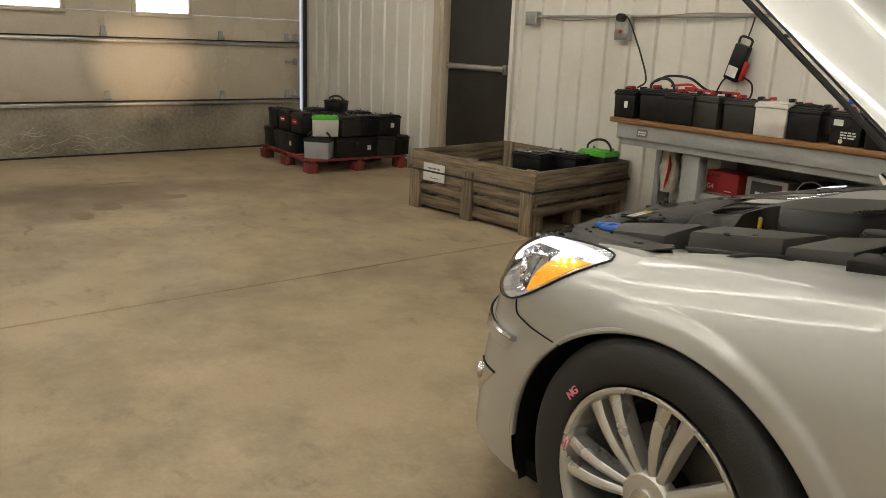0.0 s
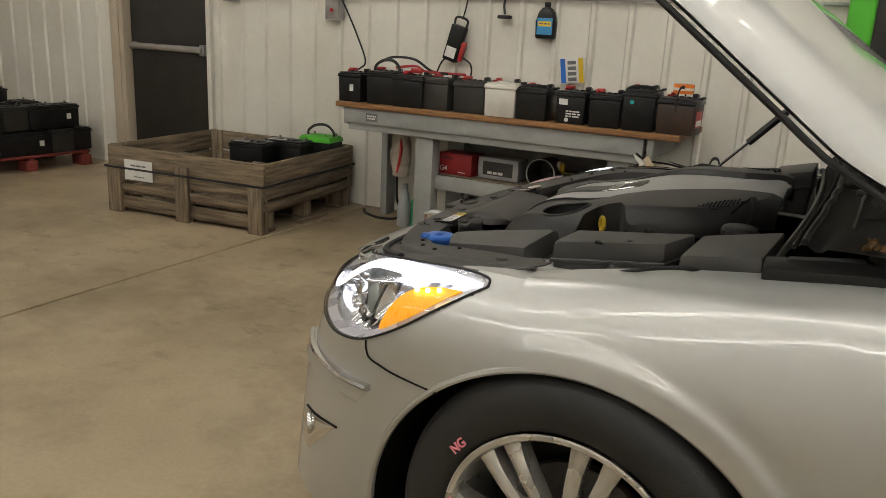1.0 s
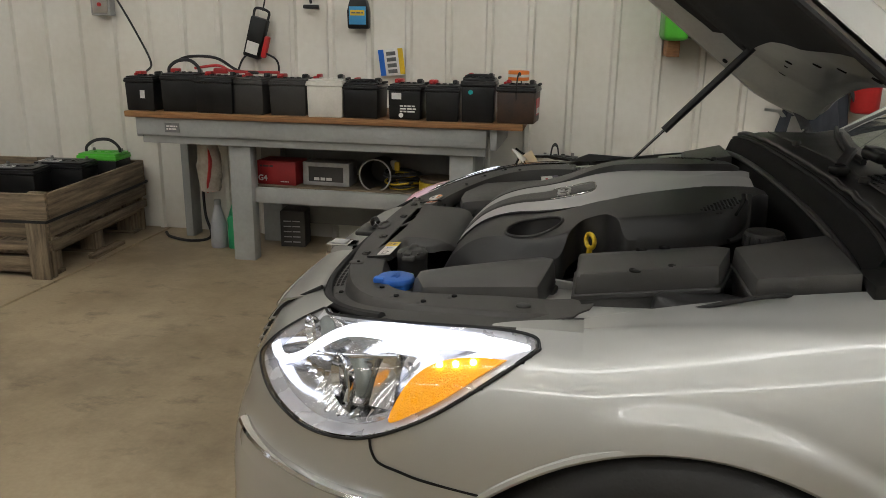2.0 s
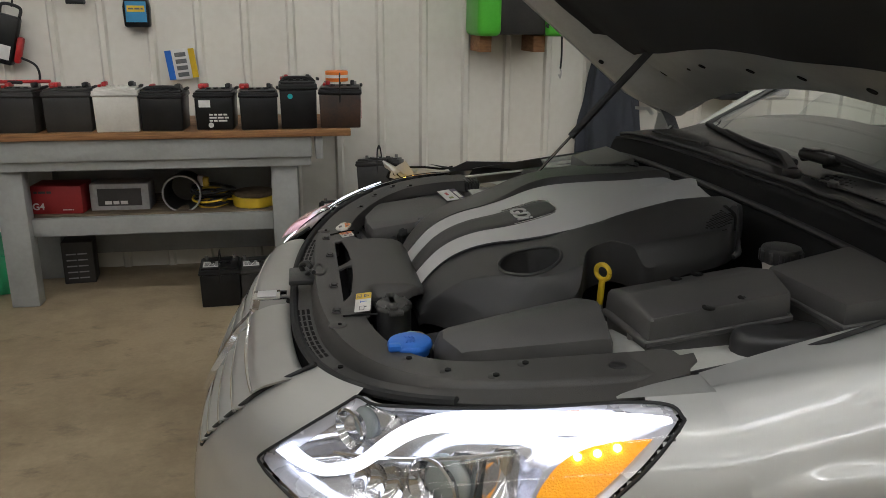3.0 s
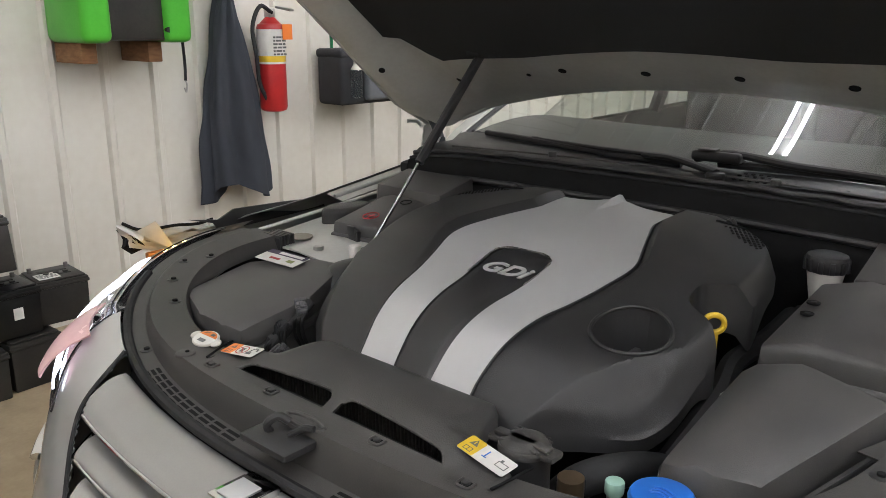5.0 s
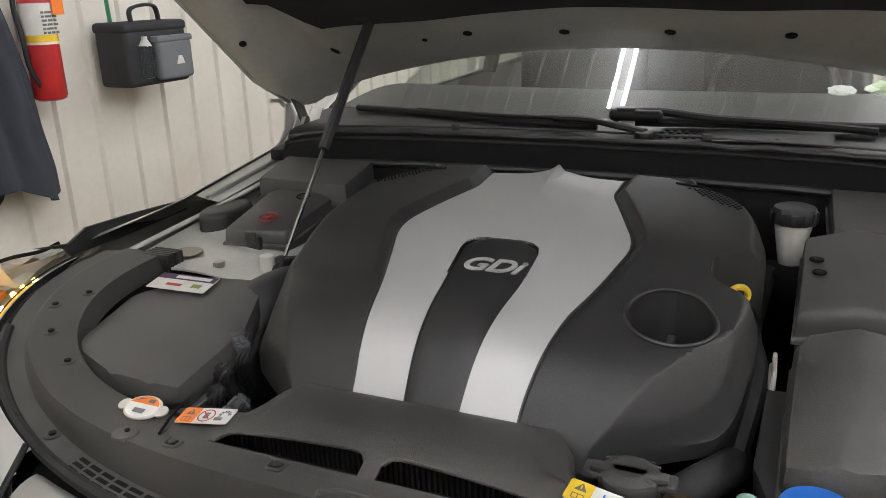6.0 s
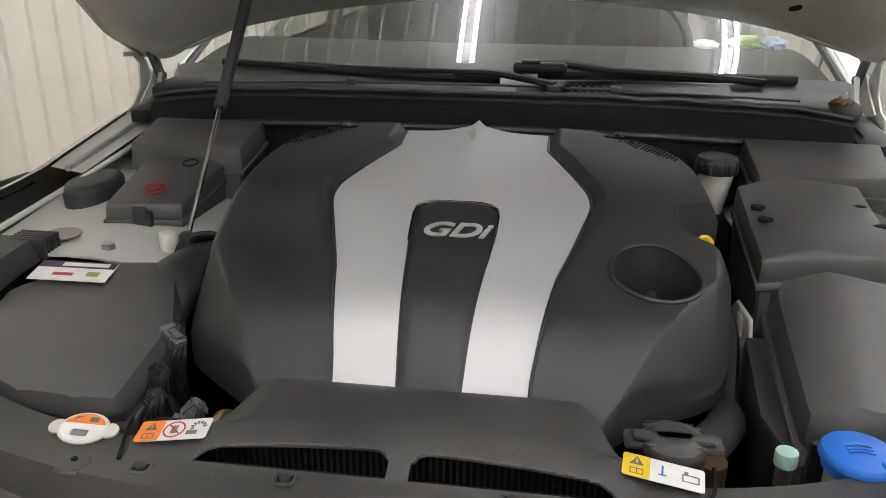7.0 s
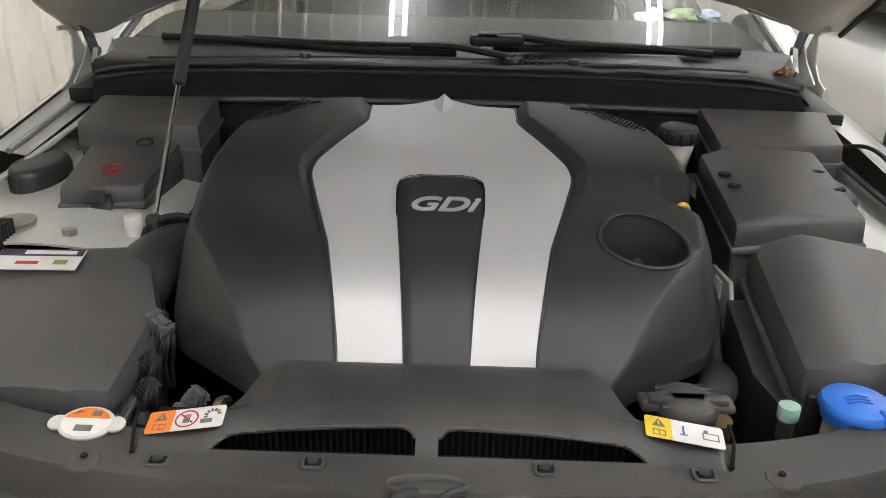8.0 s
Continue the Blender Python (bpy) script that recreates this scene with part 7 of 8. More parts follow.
# ---- boxes and bottles round the engine ----
def moulded(name, outline, z0, z1, label, bevel=0.014, material=PLASTIC, lid=None, tilt=None):
    """A moulded plastic box with rounded top edges and a lid seam."""
    bm = prism(outline, z0, z1, bevel, 3, only_top=True)
    if tilt is not None:
        bm.transform(tilt)
    ob = part(name, bm, material, car, label, smooth=40)
    if lid is not None:
        c = Vector((sum(p[0] for p in outline) / len(outline), sum(p[1] for p in outline) / len(outline)))
        wide = [tuple(c + (Vector(p) - c) * 1.025) for p in outline]
        l = prism(wide, lid, lid + 0.012, 0.003)
        if tilt is not None:
            l.transform(tilt)
        part("lid_lip", l, material, ob)
    return ob


def leaning(x, y, z, rx, ry):
    return Matrix.Translation((x, y, z)) @ pose(0, 0, 0, rx, ry, 0) @ Matrix.Translation((-x, -y, -z))


def hull(points, bevel=0.006, seg=2):
    """Convex moulded body round the given corners, its edges rounded."""
    bm = bmesh.new()
    for p in points:
        bm.verts.new(p)
    bmesh.ops.convex_hull(bm, input=bm.verts[:])
    bmesh.ops.delete(bm, geom=[v for v in bm.verts if not v.link_faces], context="VERTS")
    bmesh.ops.dissolve_limit(bm, angle_limit=radians(4), verts=bm.verts[:], edges=bm.edges[:])
    sharp = [e for e in bm.edges if len(e.link_faces) == 2 and e.calc_face_angle(0) > radians(9)]
    bmesh.ops.bevel(bm, geom=sharp, offset=bevel, segments=seg, affect="EDGES", profile=0.6)
    return bm


def skirted(name, top, z_lip, z_base, label, bevel=0.006, grow=0.006, material=BOXPLASTIC):
    """A lid with the given top corners and straight sides, on a slightly smaller dark base."""
    c = Vector((sum(p[0] for p in top) / len(top), sum(p[1] for p in top) / len(top)))

    def ring(k, z):
        return [(*(c + (Vector(p[:2]) - c) * k), z if not callable(z) else z(p)) for p in top]

    ob = part(name, hull(top + ring(1 + grow * 4, lambda p: p[2] - z_lip), bevel), material, car, label, smooth=35)
    part("lid_lip", hull(ring(1 + grow * 9, lambda p: p[2] - z_lip + 0.002) + ring(1 + grow * 9, lambda p: p[2] - z_lip - 0.008), 0.002, 1), material, ob)
    part("base", hull(ring(1.0, lambda p: p[2] - z_lip - 0.004) + ring(0.93, z_base), 0.004, 1), material, ob)
    return ob


air = skirted("air_filter_box", [(-0.668, -0.437, 0.810), (-0.690, -0.487, 0.828), (-0.657, -0.560, 0.820), (-0.43, -0.645, 0.866), (-0.408, -0.52, 0.884), (-0.42, -0.446, 0.864)], 0.058, 0.60, "black plastic air filter box", 0.018)
part("tray", hull([(-0.45, -0.416, 0.792), (-0.60, -0.408, 0.762), (-0.655, -0.430, 0.745), (-0.655, -0.52, 0.745), (-0.45, -0.52, 0.79), (-0.45, -0.425, 0.63), (-0.60, -0.418, 0.63), (-0.645, -0.438, 0.63), (-0.645, -0.52, 0.63), (-0.45, -0.52, 0.63)], 0.006), PLASTIC, air)
for k in range(5):
    part("base_rib", box(0.004, 0.012, 0.05, -0.672 + 0.004 * k, -0.545 + 0.022 * k, 0.70, 0.001), PLASTIC, air)
part("box_clip", box(0.012, 0.03, 0.05, -0.682, -0.455, 0.735, 0.004), PLASTIC, air)
fb = skirted("fuse_box", [(-0.366, -0.446, 0.872), (-0.356, -0.515, 0.889), (-0.368, -0.632, 0.887), (-0.135, -0.640, 0.922), (-0.10, -0.527, 0.924), (-0.113, -0.455, 0.907)], 0.040, 0.74, "black plastic fuse box with screw recesses", 0.006)
for x, y, z in ((-0.208, -0.470, 0.9035), (-0.250, -0.474, 0.8975), (-0.205, -0.622, 0.912), (-0.270, -0.630, 0.9025)):
    rec = part("screw_recess", rod(0.0105, 0.003, x, y, z - 0.0042, 18), DARK, fb)
    part("screw", rod(0.005, 0.003, x + 0.001, y, z - 0.0036, 10), BLACKTRIM, rec)
skirted("control_box", [(-0.088, -0.497, 0.918), (-0.09, -0.712, 0.924), (0.055, -0.735, 0.950), (0.068, -0.495, 0.950)], 0.035, 0.80, "black plastic control box", 0.006)
part("box_cable", sweep([(-0.03, -0.735, 0.905), (-0.07, -0.765, 0.915), (-0.13, -0.775, 0.905), (-0.20, -0.765, 0.88)], 0.004), BLACKTRIM, car)
moulded("strut_cap", [(-0.160 + 0.081 * math.cos(a), -0.660 + 0.047 * math.sin(a)) for a in (2 * math.pi * k / 20 for k in range(20))], 0.83, 0.871, "black oval strut cap", 0.016)
moulded("strut_cap", [(-0.135 + 0.075 * math.cos(a), 0.712 + 0.046 * math.sin(a)) for a in (2 * math.pi * k / 20 for k in range(20))], 0.80, 0.872, "black oval strut cap", 0.014)
skirted("intake_box", [(-0.725, 0.350, 0.790), (-0.735, 0.400, 0.797), (-0.735, 0.470, 0.800), (-0.690, 0.590, 0.806), (-0.50, 0.640, 0.816), (-0.412, 0.545, 0.829), (-0.400, 0.420, 0.832), (-0.56, 0.352, 0.812)], 0.05, 0.60, "black plastic intake box with a white sticker", 0.020)
st = part("paper_sticker", box(0.055, 0.115, 0.0012, 0, 0, 0), PAPER, car, "white sticker with a purple print bar", m=pose(-0.470, 0.552, 0.8305, 2, -6, 6))
part("print_bar", box(0.018, 0.113, 0.0006, 0.018, 0, 0.0013), mat("purple print", (0.05, 0.03, 0.07), rough=0.5), st)
part("print_mark", box(0.010, 0.07, 0.0005, 0.018, -0.012, 0.0019), PAPER, st)
part("print_mark", box(0.008, 0.03, 0.0005, -0.010, 0.012, 0.0013), RED, st)
part("print_mark", box(0.012, 0.018, 0.0005, -0.008, -0.032, 0.0013), mat("olive print", (0.25, 0.30, 0.08), rough=0.5), st)
duct = part("intake_duct", sweep([(-0.52, 0.435, 0.745), (-0.46, 0.425, 0.785), (-0.40, 0.415, 0.804), (-0.31, 0.40, 0.795), (-0.28, 0.39, 0.76)], 0.052, seg=18, flat=0.62), PLASTIC, car, "black plastic intake duct", smooth=60)
for k in range(5):
    f = k / 4
    c = Vector((-0.335, 0.405, 0.808)).lerp(Vector((-0.285, 0.392, 0.775)), f)
    part("duct_rib", sweep([c + Vector((0.030 * math.sin(a) * 0.6, 0.054 * math.cos(a), 0.036 * math.sin(a))) for a in (2 * math.pi * i / 16 for i in range(17))], 0.005, n=1), BLACKTRIM, duct)
fz = skirted("relay_box", [(-0.262, 0.618, 0.866), (-0.232, 0.492, 0.862), (-0.060, 0.482, 0.890), (-0.045, 0.515, 0.902), (-0.048, 0.612, 0.902), (-0.080, 0.632, 0.898)], 0.030, 0.74, "black plastic relay box with a red plus sign", 0.008)
plus_at = Matrix.Translation((-0.195, 0.556, 0.8765)) @ pose(0, 0, 0, 0, -10, 0)
plus = part("plus_sign", box(0.026, 0.004, 0.0008, 0, 0, 0, m=plus_at), RED, fz, "red plus sign")
part("plus_bar", box(0.004, 0.026, 0.0008, 0, 0, 0.0003, m=plus_at), RED, plus)
part("plus_ring", sweep([plus_at @ Vector((0.020 * math.cos(a), 0.020 * math.sin(a), 0.0008)) for a in (2 * math.pi * k / 24 for k in range(25))], 0.0013, n=1), RED, plus)
part("dark_ring", sweep([plus_at @ Vector((0.105 + 0.014 * math.cos(a), -0.02 + 0.014 * math.sin(a), 0.002)) for a in (2 * math.pi * k / 24 for k in range(25))], 0.0013, n=1), DARK, fz)
latch2 = part("box_clip", box(0.014, 0.034, 0.034, -0.252, 0.555, 0.818, 0.004), PLASTIC, fz)
part("clip_tongue", box(0.006, 0.026, 0.022, -0.262, 0.555, 0.842, 0.002), PLASTIC, latch2)
skirted("rear_box", [(-0.060, 0.672, 0.922), (-0.066, 0.446, 0.922), (0.055, 0.440, 0.950), (0.055, 0.668, 0.950)], 0.045, 0.78, "black plastic box by the bulkhead", 0.007)
res = part("fluid_reservoir", rod(0.017, 0.09, -0.025, -0.436, 0.82, 24, 0.033, bevel=0.004), BATWHITE, car, "white fluid reservoir with black cap")
rc = part("cap", rod(0.036, 0.032, -0.025, -0.436, 0.904, 28, bevel=0.006), PLASTIC, res, "black ribbed cap")
for k in range(12):
    a = 2 * math.pi * k / 12
    part("cap_rib", box(0.006, 0.009, 0.022, 0, 0, 0.906, 0.002, m=Matrix.Translation((-0.025 + 0.036 * math.cos(a), -0.436 + 0.036 * math.sin(a), 0)) @ pose(0, 0, 0, 0, 0, math.degrees(a))), PLASTIC, rc)
part("bracket", box(0.09, 0.07, 0.05, -0.05, -0.425, 0.78, 0.012), DARK, res)
w = part("washer_filler", rod(0.029, 0.10, -0.728, -0.472, 0.702, 24, bevel=0.004), mat("yellowed plastic", (0.45, 0.40, 0.27), (0.38, 0.33, 0.21), rough=0.4, scale=12), car, "washer bottle neck with blue cap")
wc = part("cap", rod(0.040, 0.012, -0.728, -0.472, 0.797, 32, 0.037, bevel=0.004), BLUE, w, "blue cap")
part("cap_skirt", rod(0.034, 0.012, -0.728, -0.472, 0.786, 32), BLUE, wc)
for k in range(3):
    part("cap_sign", sweep([(-0.735 + 0.006 * k, -0.485, 0.8095), (-0.732 + 0.006 * k, -0.472, 0.8105), (-0.735 + 0.006 * k, -0.459, 0.8095)], 0.0012), BLUE, wc)
part("cap_tab", box(0.022, 0.02, 0.012, -0.757, -0.495, 0.80, 0.004), BLUE, w)
g = part("service_port", rod(0.009, 0.03, -0.717, -0.406, 0.75, 14), STEEL, car, "steel service port with pale green cap")
part("cap", rod(0.012, 0.018, -0.717, -0.406, 0.775, 16, bevel=0.002), mat("pale green plastic", (0.33, 0.52, 0.43), rough=0.45), g, "pale green cap")
cap_at = Matrix.Translation((-0.735, -0.285, 0.797))
cc = part("coolant_cap", rod(0.036, 0.012, 0, 0, 0, 32, 0.034, bevel=0.003, m=cap_at), DULLPLASTIC, car, "black ribbed coolant cap")
for s in (-1, 1):
    part("cap_ear", box(0.028, 0.022, 0.010, 0, s * 0.040, 0.001, 0.004, m=cap_at), DULLPLASTIC, cc)
part("cap_dome", rod(0.033, 0.006, 0, 0, 0.012, 32, 0.020, bevel=0.002, m=cap_at), DULLPLASTIC, cc)
part("cap_bar", box(0.016, 0.086, 0.007, -0.004, 0, 0.011, 0.003, m=cap_at), DULLPLASTIC, cc)
for k in (-2, 2):
    part("cap_rib", sweep([cap_at @ Vector((0.009 * k, -0.030, 0.0125)), cap_at @ Vector((0.009 * k, 0, 0.0145)), cap_at @ Vector((0.009 * k, 0.030, 0.0125))], 0.0018), DULLPLASTIC, cc)
bars("cap_print", 0.055, 0.006, 1, PLASTIC, cc, cap_at @ Matrix.Translation((0.024, 0, 0.0135)) @ pose(0, 0, 0, 0, 0, -90))
part("cap_neck", rod(0.034, 0.10, -0.735, -0.285, 0.698, 24), PLASTIC, cc)
ring = [(-0.345 + 0.0155 * math.cos(a) * 0.55, -0.366 - 0.0155 * math.cos(a) * 0.84, 0.878 + 0.0145 * math.sin(a)) for a in (2 * math.pi * k / 24 for k in range(25))]
ds = part("dipstick", sweep(ring, 0.0048, n=1), YELLOW, car, "yellow dipstick ring")
part("stem", sweep([(-0.345, -0.366, 0.863), (-0.346, -0.366, 0.845), (-0.347, -0.366, 0.815)], 0.0085, flat=0.7), YELLOW, ds)
part("tube", sweep([(-0.347, -0.366, 0.818), (-0.345, -0.368, 0.76), (-0.34, -0.370, 0.70)], 0.006), STEEL, ds)
# sheet metal, hoses and connectors
gap_panel = part("inner_panel", prism([(-0.485, 0.715), (-0.40, 0.70), (-0.32, 0.70), (-0.30, 0.80), (-0.36, 0.85), (-0.44, 0.858), (-0.475, 0.80)], -0.003, 0.003, 0.002, 1, m=Matrix.Translation((0, -0.424, -0.045)) @ pose(0, 0, 0, 90, 0, 0)), INNERPAINT, car, "dull silver sheet beside the engine")
part("panel_bolt", rod(0.007, 0.006, 0, 0, 0, 8, m=Matrix.Translation((-0.44, -0.420, 0.71)) @ pose(0, 0, 0, -90, 0, 0)), DARK, gap_panel)
part("panel_clip", box(0.03, 0.006, 0.03, -0.40, -0.420, 0.77, 0.003), BATWHITE, gap_panel)
for s in (-1, 1):
    tower = grid(lambda u, v: ((-0.44 if s < 0 else -0.40) + (0.52 if s < 0 else 0.48) * u, s * ((0.475 if s < 0 else 0.43) + (0.315 if s < 0 else 0.36) * v), 0.802 + 0.020 * math.sin(math.pi * v) + 0.045 * u * v), 20, 12)
    part("inner_wing", thicken(tower, -0.004), INNERPAINT, car, "dull silver inner wing sheet")
    part("wing_rail", sweep([(-0.40, s * 0.755, 0.842), (-0.1, s * 0.735, 0.872), (0.15, s * 0.73, 0.90), (0.36, s * 0.735, 0.95)], 0.008, flat=0.5), INNERPAINT if s > 0 else PLASTIC, car)
    part("mount_bolt", rod(0.012, 0.012, -0.36, s * 0.56, 0.822, 6), STEEL, car)
part("blank_plug", rod(0.030, 0.002, -0.335, 0.655, 0.834, 24, m=None), mat("tan plug", (0.30, 0.27, 0.22), rough=0.6), car, "tan round plug")
part("relay_plug", box(0.045, 0.06, 0.030, -0.385, 0.672, 0.816, 0.006), BLACKTRIM, car)
for k in range(5):
    part("plug_rib", box(0.005, 0.064, 0.034, -0.403 + 0.009 * k, 0.672, 0.817, 0.001), PLASTIC, car)
jag = [(-0.520, -0.622), (-0.455, -0.660), (-0.372, -0.684), (-0.359, -0.700), (-0.357, -0.718), (-0.337, -0.721), (-0.343, -0.744), (-0.360, -0.757), (-0.368, -0.772), (-0.423, -0.775), (-0.500, -0.770), (-0.535, -0.740)]
apron = part("apron", prism(jag, 0.0, 0.003, m=Matrix.Translation((-0.36, 0, 0.859)) @ pose(0, 0, 0, 0, -12, 0) @ Matrix.Translation((0.36, 0, 0))), DULLPLASTIC, car, "black plastic apron with a torn edge")
part("apron_clip", rod(0.013, 0.006, -0.452, -0.712, 0.8465, 16, bevel=0.002), PLASTIC, apron)
part("lower_hose", sweep([(-0.70, -0.30, 0.70), (-0.66, -0.33, 0.735), (-0.60, -0.37, 0.74), (-0.50, -0.39, 0.70)], 0.024, seg=12), BLACKTRIM, car, "black coolant hose")
part("brass_joint", rod(0.018, 0.04, -0.70, -0.335, 0.72, 14, m=None), mat("brass fitting", (0.40, 0.29, 0.18), rough=0.35, metal=0.9), car)
def plug(x, y, z, turn, tip, material):
    """A wire plug: ribbed body, collar, latch tab and a bundle of wires."""
    at = pose(x, y, z, 0, tip, turn)
    p = part("connector", box(0.034, 0.019, 0.018, 0, 0, 0, 0.003, m=at), material, car, "plastic wire connector")
    part("collar", box(0.010, 0.024, 0.023, 0.016, 0, -0.002, 0.003, m=at), material, p)
    part("latch_tab", box(0.018, 0.008, 0.005, -0.002, 0, 0.018, 0.0015, m=at), material, p)
    for k in range(3):
        part("plug_rib", box(0.0025, 0.021, 0.020, -0.012 + 0.006 * k, 0, -0.001, 0.0006, m=at), material, p)
    for k in (-1, 0, 1):
        a = at @ Vector((-0.016, 0.005 * k, 0.009))
        part("wire", sweep([a, a + Vector((-0.012, 0.004 * k, -0.012)), a + Vector((0.0, 0.012 + 0.005 * k, -0.05)), a + Vector((0.03, 0.02, -0.10))], 0.0032), BLACKTRIM, p)


PLUGGREY = mat("dull grey nylon", (0.10, 0.10, 0.105), (0.07, 0.07, 0.075), rough=0.5, scale=30, fine=200, bump=0.05)
plug(-0.590, 0.343, 0.790, 60, -20, PLUGGREY)
plug(-0.640, 0.338, 0.765, 100, 35, BLACKTRIM)
plug(-0.668, 0.330, 0.745, 80, 50, BLACKTRIM)
plug(-0.700, 0.262, 0.757, 130, 40, PLUGGREY)
part("brass_tube", sweep([(-0.690, 0.250, 0.735), (-0.672, 0.247, 0.742), (-0.650, 0.245, 0.730)], 0.0065), mat("tarnished brass tube", (0.36, 0.27, 0.14), rough=0.4, metal=0.8), car)
part("harness", sweep([(-0.56, 0.352, 0.80), (-0.60, 0.350, 0.775), (-0.65, 0.346, 0.745), (-0.69, 0.335, 0.715), (-0.70, 0.31, 0.68)], 0.011, seg=10), BLACKTRIM, car, "black wiring harness")
part("dark_hose", sweep([(-0.52, -0.385, 0.72), (-0.40, -0.40, 0.78), (-0.30, -0.385, 0.80), (-0.18, -0.39, 0.80), (-0.06, -0.40, 0.82)], 0.018), BLACKTRIM, car)

# ---- bulkhead, cowl and wipers ----
COWLBLACK = mat("deep black cowl plastic", (0.010, 0.010, 0.010), (0.017, 0.017, 0.016), rough=0.42, scale=6, fine=500, bump=0.06, spec=0.35)
def cowl(u, v):
    y = (2 * u - 1)
    return lerp([(0, 0.085), (0.25, 0.09), (0.42, 0.12), (0.5, 0.145), (0.58, 0.165), (0.70, 0.215), (1, 0.345)], v) + 0.0 - 0.03 * y * y * (1 if v < 0.7 else 0.4) + (0.12 * y * y if v > 0.75 else 0), y * (0.70 + 0.11 * max(0.0, v - 0.5) / 0.5), lerp([(0, 0.60), (0.25, 0.90), (0.42, 0.985), (0.5, 1.0), (0.58, 0.992), (0.70, 1.0), (1, 1.013)], v) - 0.012 * y ** 4 - 0.010 * y ** 12 * (1 if v < 0.62 else 0.3)


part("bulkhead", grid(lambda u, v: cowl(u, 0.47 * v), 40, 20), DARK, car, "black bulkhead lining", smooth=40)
part("cowl", grid(lambda u, v: cowl(u, 0.47 + 0.53 * v), 40, 24), COWLBLACK, car, "black plastic cowl below the windscreen", smooth=40)
part("cowl_seal", sweep([Vector(cowl(k / 40, 0.5)) + Vector((0.004 * noise.noise((k * 0.45, 1, 2)), 0, 0.003 + 0.004 * noise.noise((k * 0.5, 5, 1)))) for k in range(41)], 0.0065, n=2), PLASTIC, car, "black rubber hood seal")
part("seal_bead", sweep([Vector(cowl(k / 20, 0.455)) + Vector((-0.002, 0, 0.0)) for k in range(21)], 0.0045, n=2), BLACKTRIM, car)
part("bulkhead_ledge", sweep([Vector(cowl(k / 20, 0.33)) + Vector((-0.006, 0, 0.0)) for k in range(21)], 0.008, n=2), PLASTIC, car)
part("cowl_strip", sweep([(0.205 - 0.02 * abs(t), t * 0.62, 1.010 - 0.01 * t * t) for t in (-1, -0.6, -0.2, 0.2, 0.6, 1)], 0.0025), DULLPLASTIC, car)
for s in (-1, 1):
    fx, fy = (0.135, 0.72) if s > 0 else (0.060, 0.70)
    end = part("cowl_end", hull([(fx, s * 0.775, 0.943), (fx - 0.005, s * fy, 0.946), (0.215, s * fy, 0.969), (0.285, s * 0.775, 0.962), (fx, s * 0.775, 0.915), (fx + 0.003, s * fy, 0.916), (0.22, s * fy, 0.93), (0.28, s * 0.775, 0.93)], 0.004, 2), COWLBLACK, car, "black cowl end cap", smooth=40)
    part("cap_ridge", hull([(fx + 0.03, s * (fy + 0.012), 0.944), (fx + 0.03, s * (fy + 0.022), 0.944), (0.215, s * (fy + 0.012), 0.965), (0.22, s * (fy + 0.022), 0.965), (fx + 0.035, s * (fy + 0.017), 0.958), (0.21, s * (fy + 0.017), 0.974)], 0.002, 1), COWLBLACK, end)
LEAF = mat("dry brown leaf", (0.30, 0.17, 0.07), (0.16, 0.09, 0.045), rough=0.8, scale=40, fine=200, bump=0.2)
litter = bmesh.new()
rnd = random.Random(12)
for k in range(11):
    a = Matrix.Translation((0.205 + 0.035 * rnd.random(), -0.672 - 0.055 * rnd.random(), 0.990 + 0.010 * rnd.random())) @ pose(0, 0, 0, rnd.uniform(-40, 40), rnd.uniform(-40, 40), rnd.uniform(0, 360))
    size = rnd.uniform(0.009, 0.016)
    rim = [litter.verts.new(a @ Vector((size * math.cos(q) * (1.5 if k % 2 else 1.0), size * 0.6 * math.sin(q) * (1 + 0.3 * math.cos(5 * q)), 0.004 * math.cos(2 * q)))) for q in (math.tau * i / 10 for i in range(10))]
    hub = litter.verts.new(a @ Vector((0, 0, -0.002)))
    for i in range(10):
        litter.faces.new((hub, rim[i], rim[(i + 1) % 10]))
tagged(part("leaf_litter", thicken(litter, 0.0008), LEAF, car, "dry brown leaves caught on the cowl"), "dry brown leaves caught on the cowl", kind="stuff")
for y in (0.292, -0.262):
    part("cowl_bolt", rod(0.011, 0.014, 0.190, y, 1.004, 12, bevel=0.003), DULLPLASTIC, car)
wp = part("wiper", sweep([(0.178, -0.138, 1.018), (0.200, -0.085, 1.024), (0.232, -0.010, 1.030), (0.262, 0.075, 1.026)], 0.013, flat=0.6), BLACKTRIM, car, "black wiper arm and blade")
part("wiper_pivot", rod(0.021, 0.020, 0.176, -0.138, 1.0, 20, bevel=0.006), COWLBLACK, wp)
part("arm_tip", sweep([(0.245, 0.02, 1.030), (0.285, 0.20, 1.024), (0.325, 0.38, 1.022), (0.345, 0.46, 1.022)], 0.0065, flat=0.8), BLACKTRIM, wp)
part("wiper_blade", sweep([(0.262, -0.02, 1.012), (0.285, 0.20, 1.012), (0.340, 0.47, 1.016), (0.390, 0.66, 1.014)], 0.0065, flat=1.3), BLACKTRIM, wp)
wp = part("wiper", sweep([(0.255, -0.055, 1.030), (0.266, -0.110, 1.045), (0.272, -0.165, 1.046), (0.285, -0.26, 1.034), (0.300, -0.42, 1.026), (0.315, -0.58, 1.014)], 0.011, flat=0.8), BLACKTRIM, car, "black wiper arm and blade")
part("wiper_head", box(0.040, 0.115, 0.024, 0.262, -0.105, 1.028, 0.009, 3), COWLBLACK, wp)
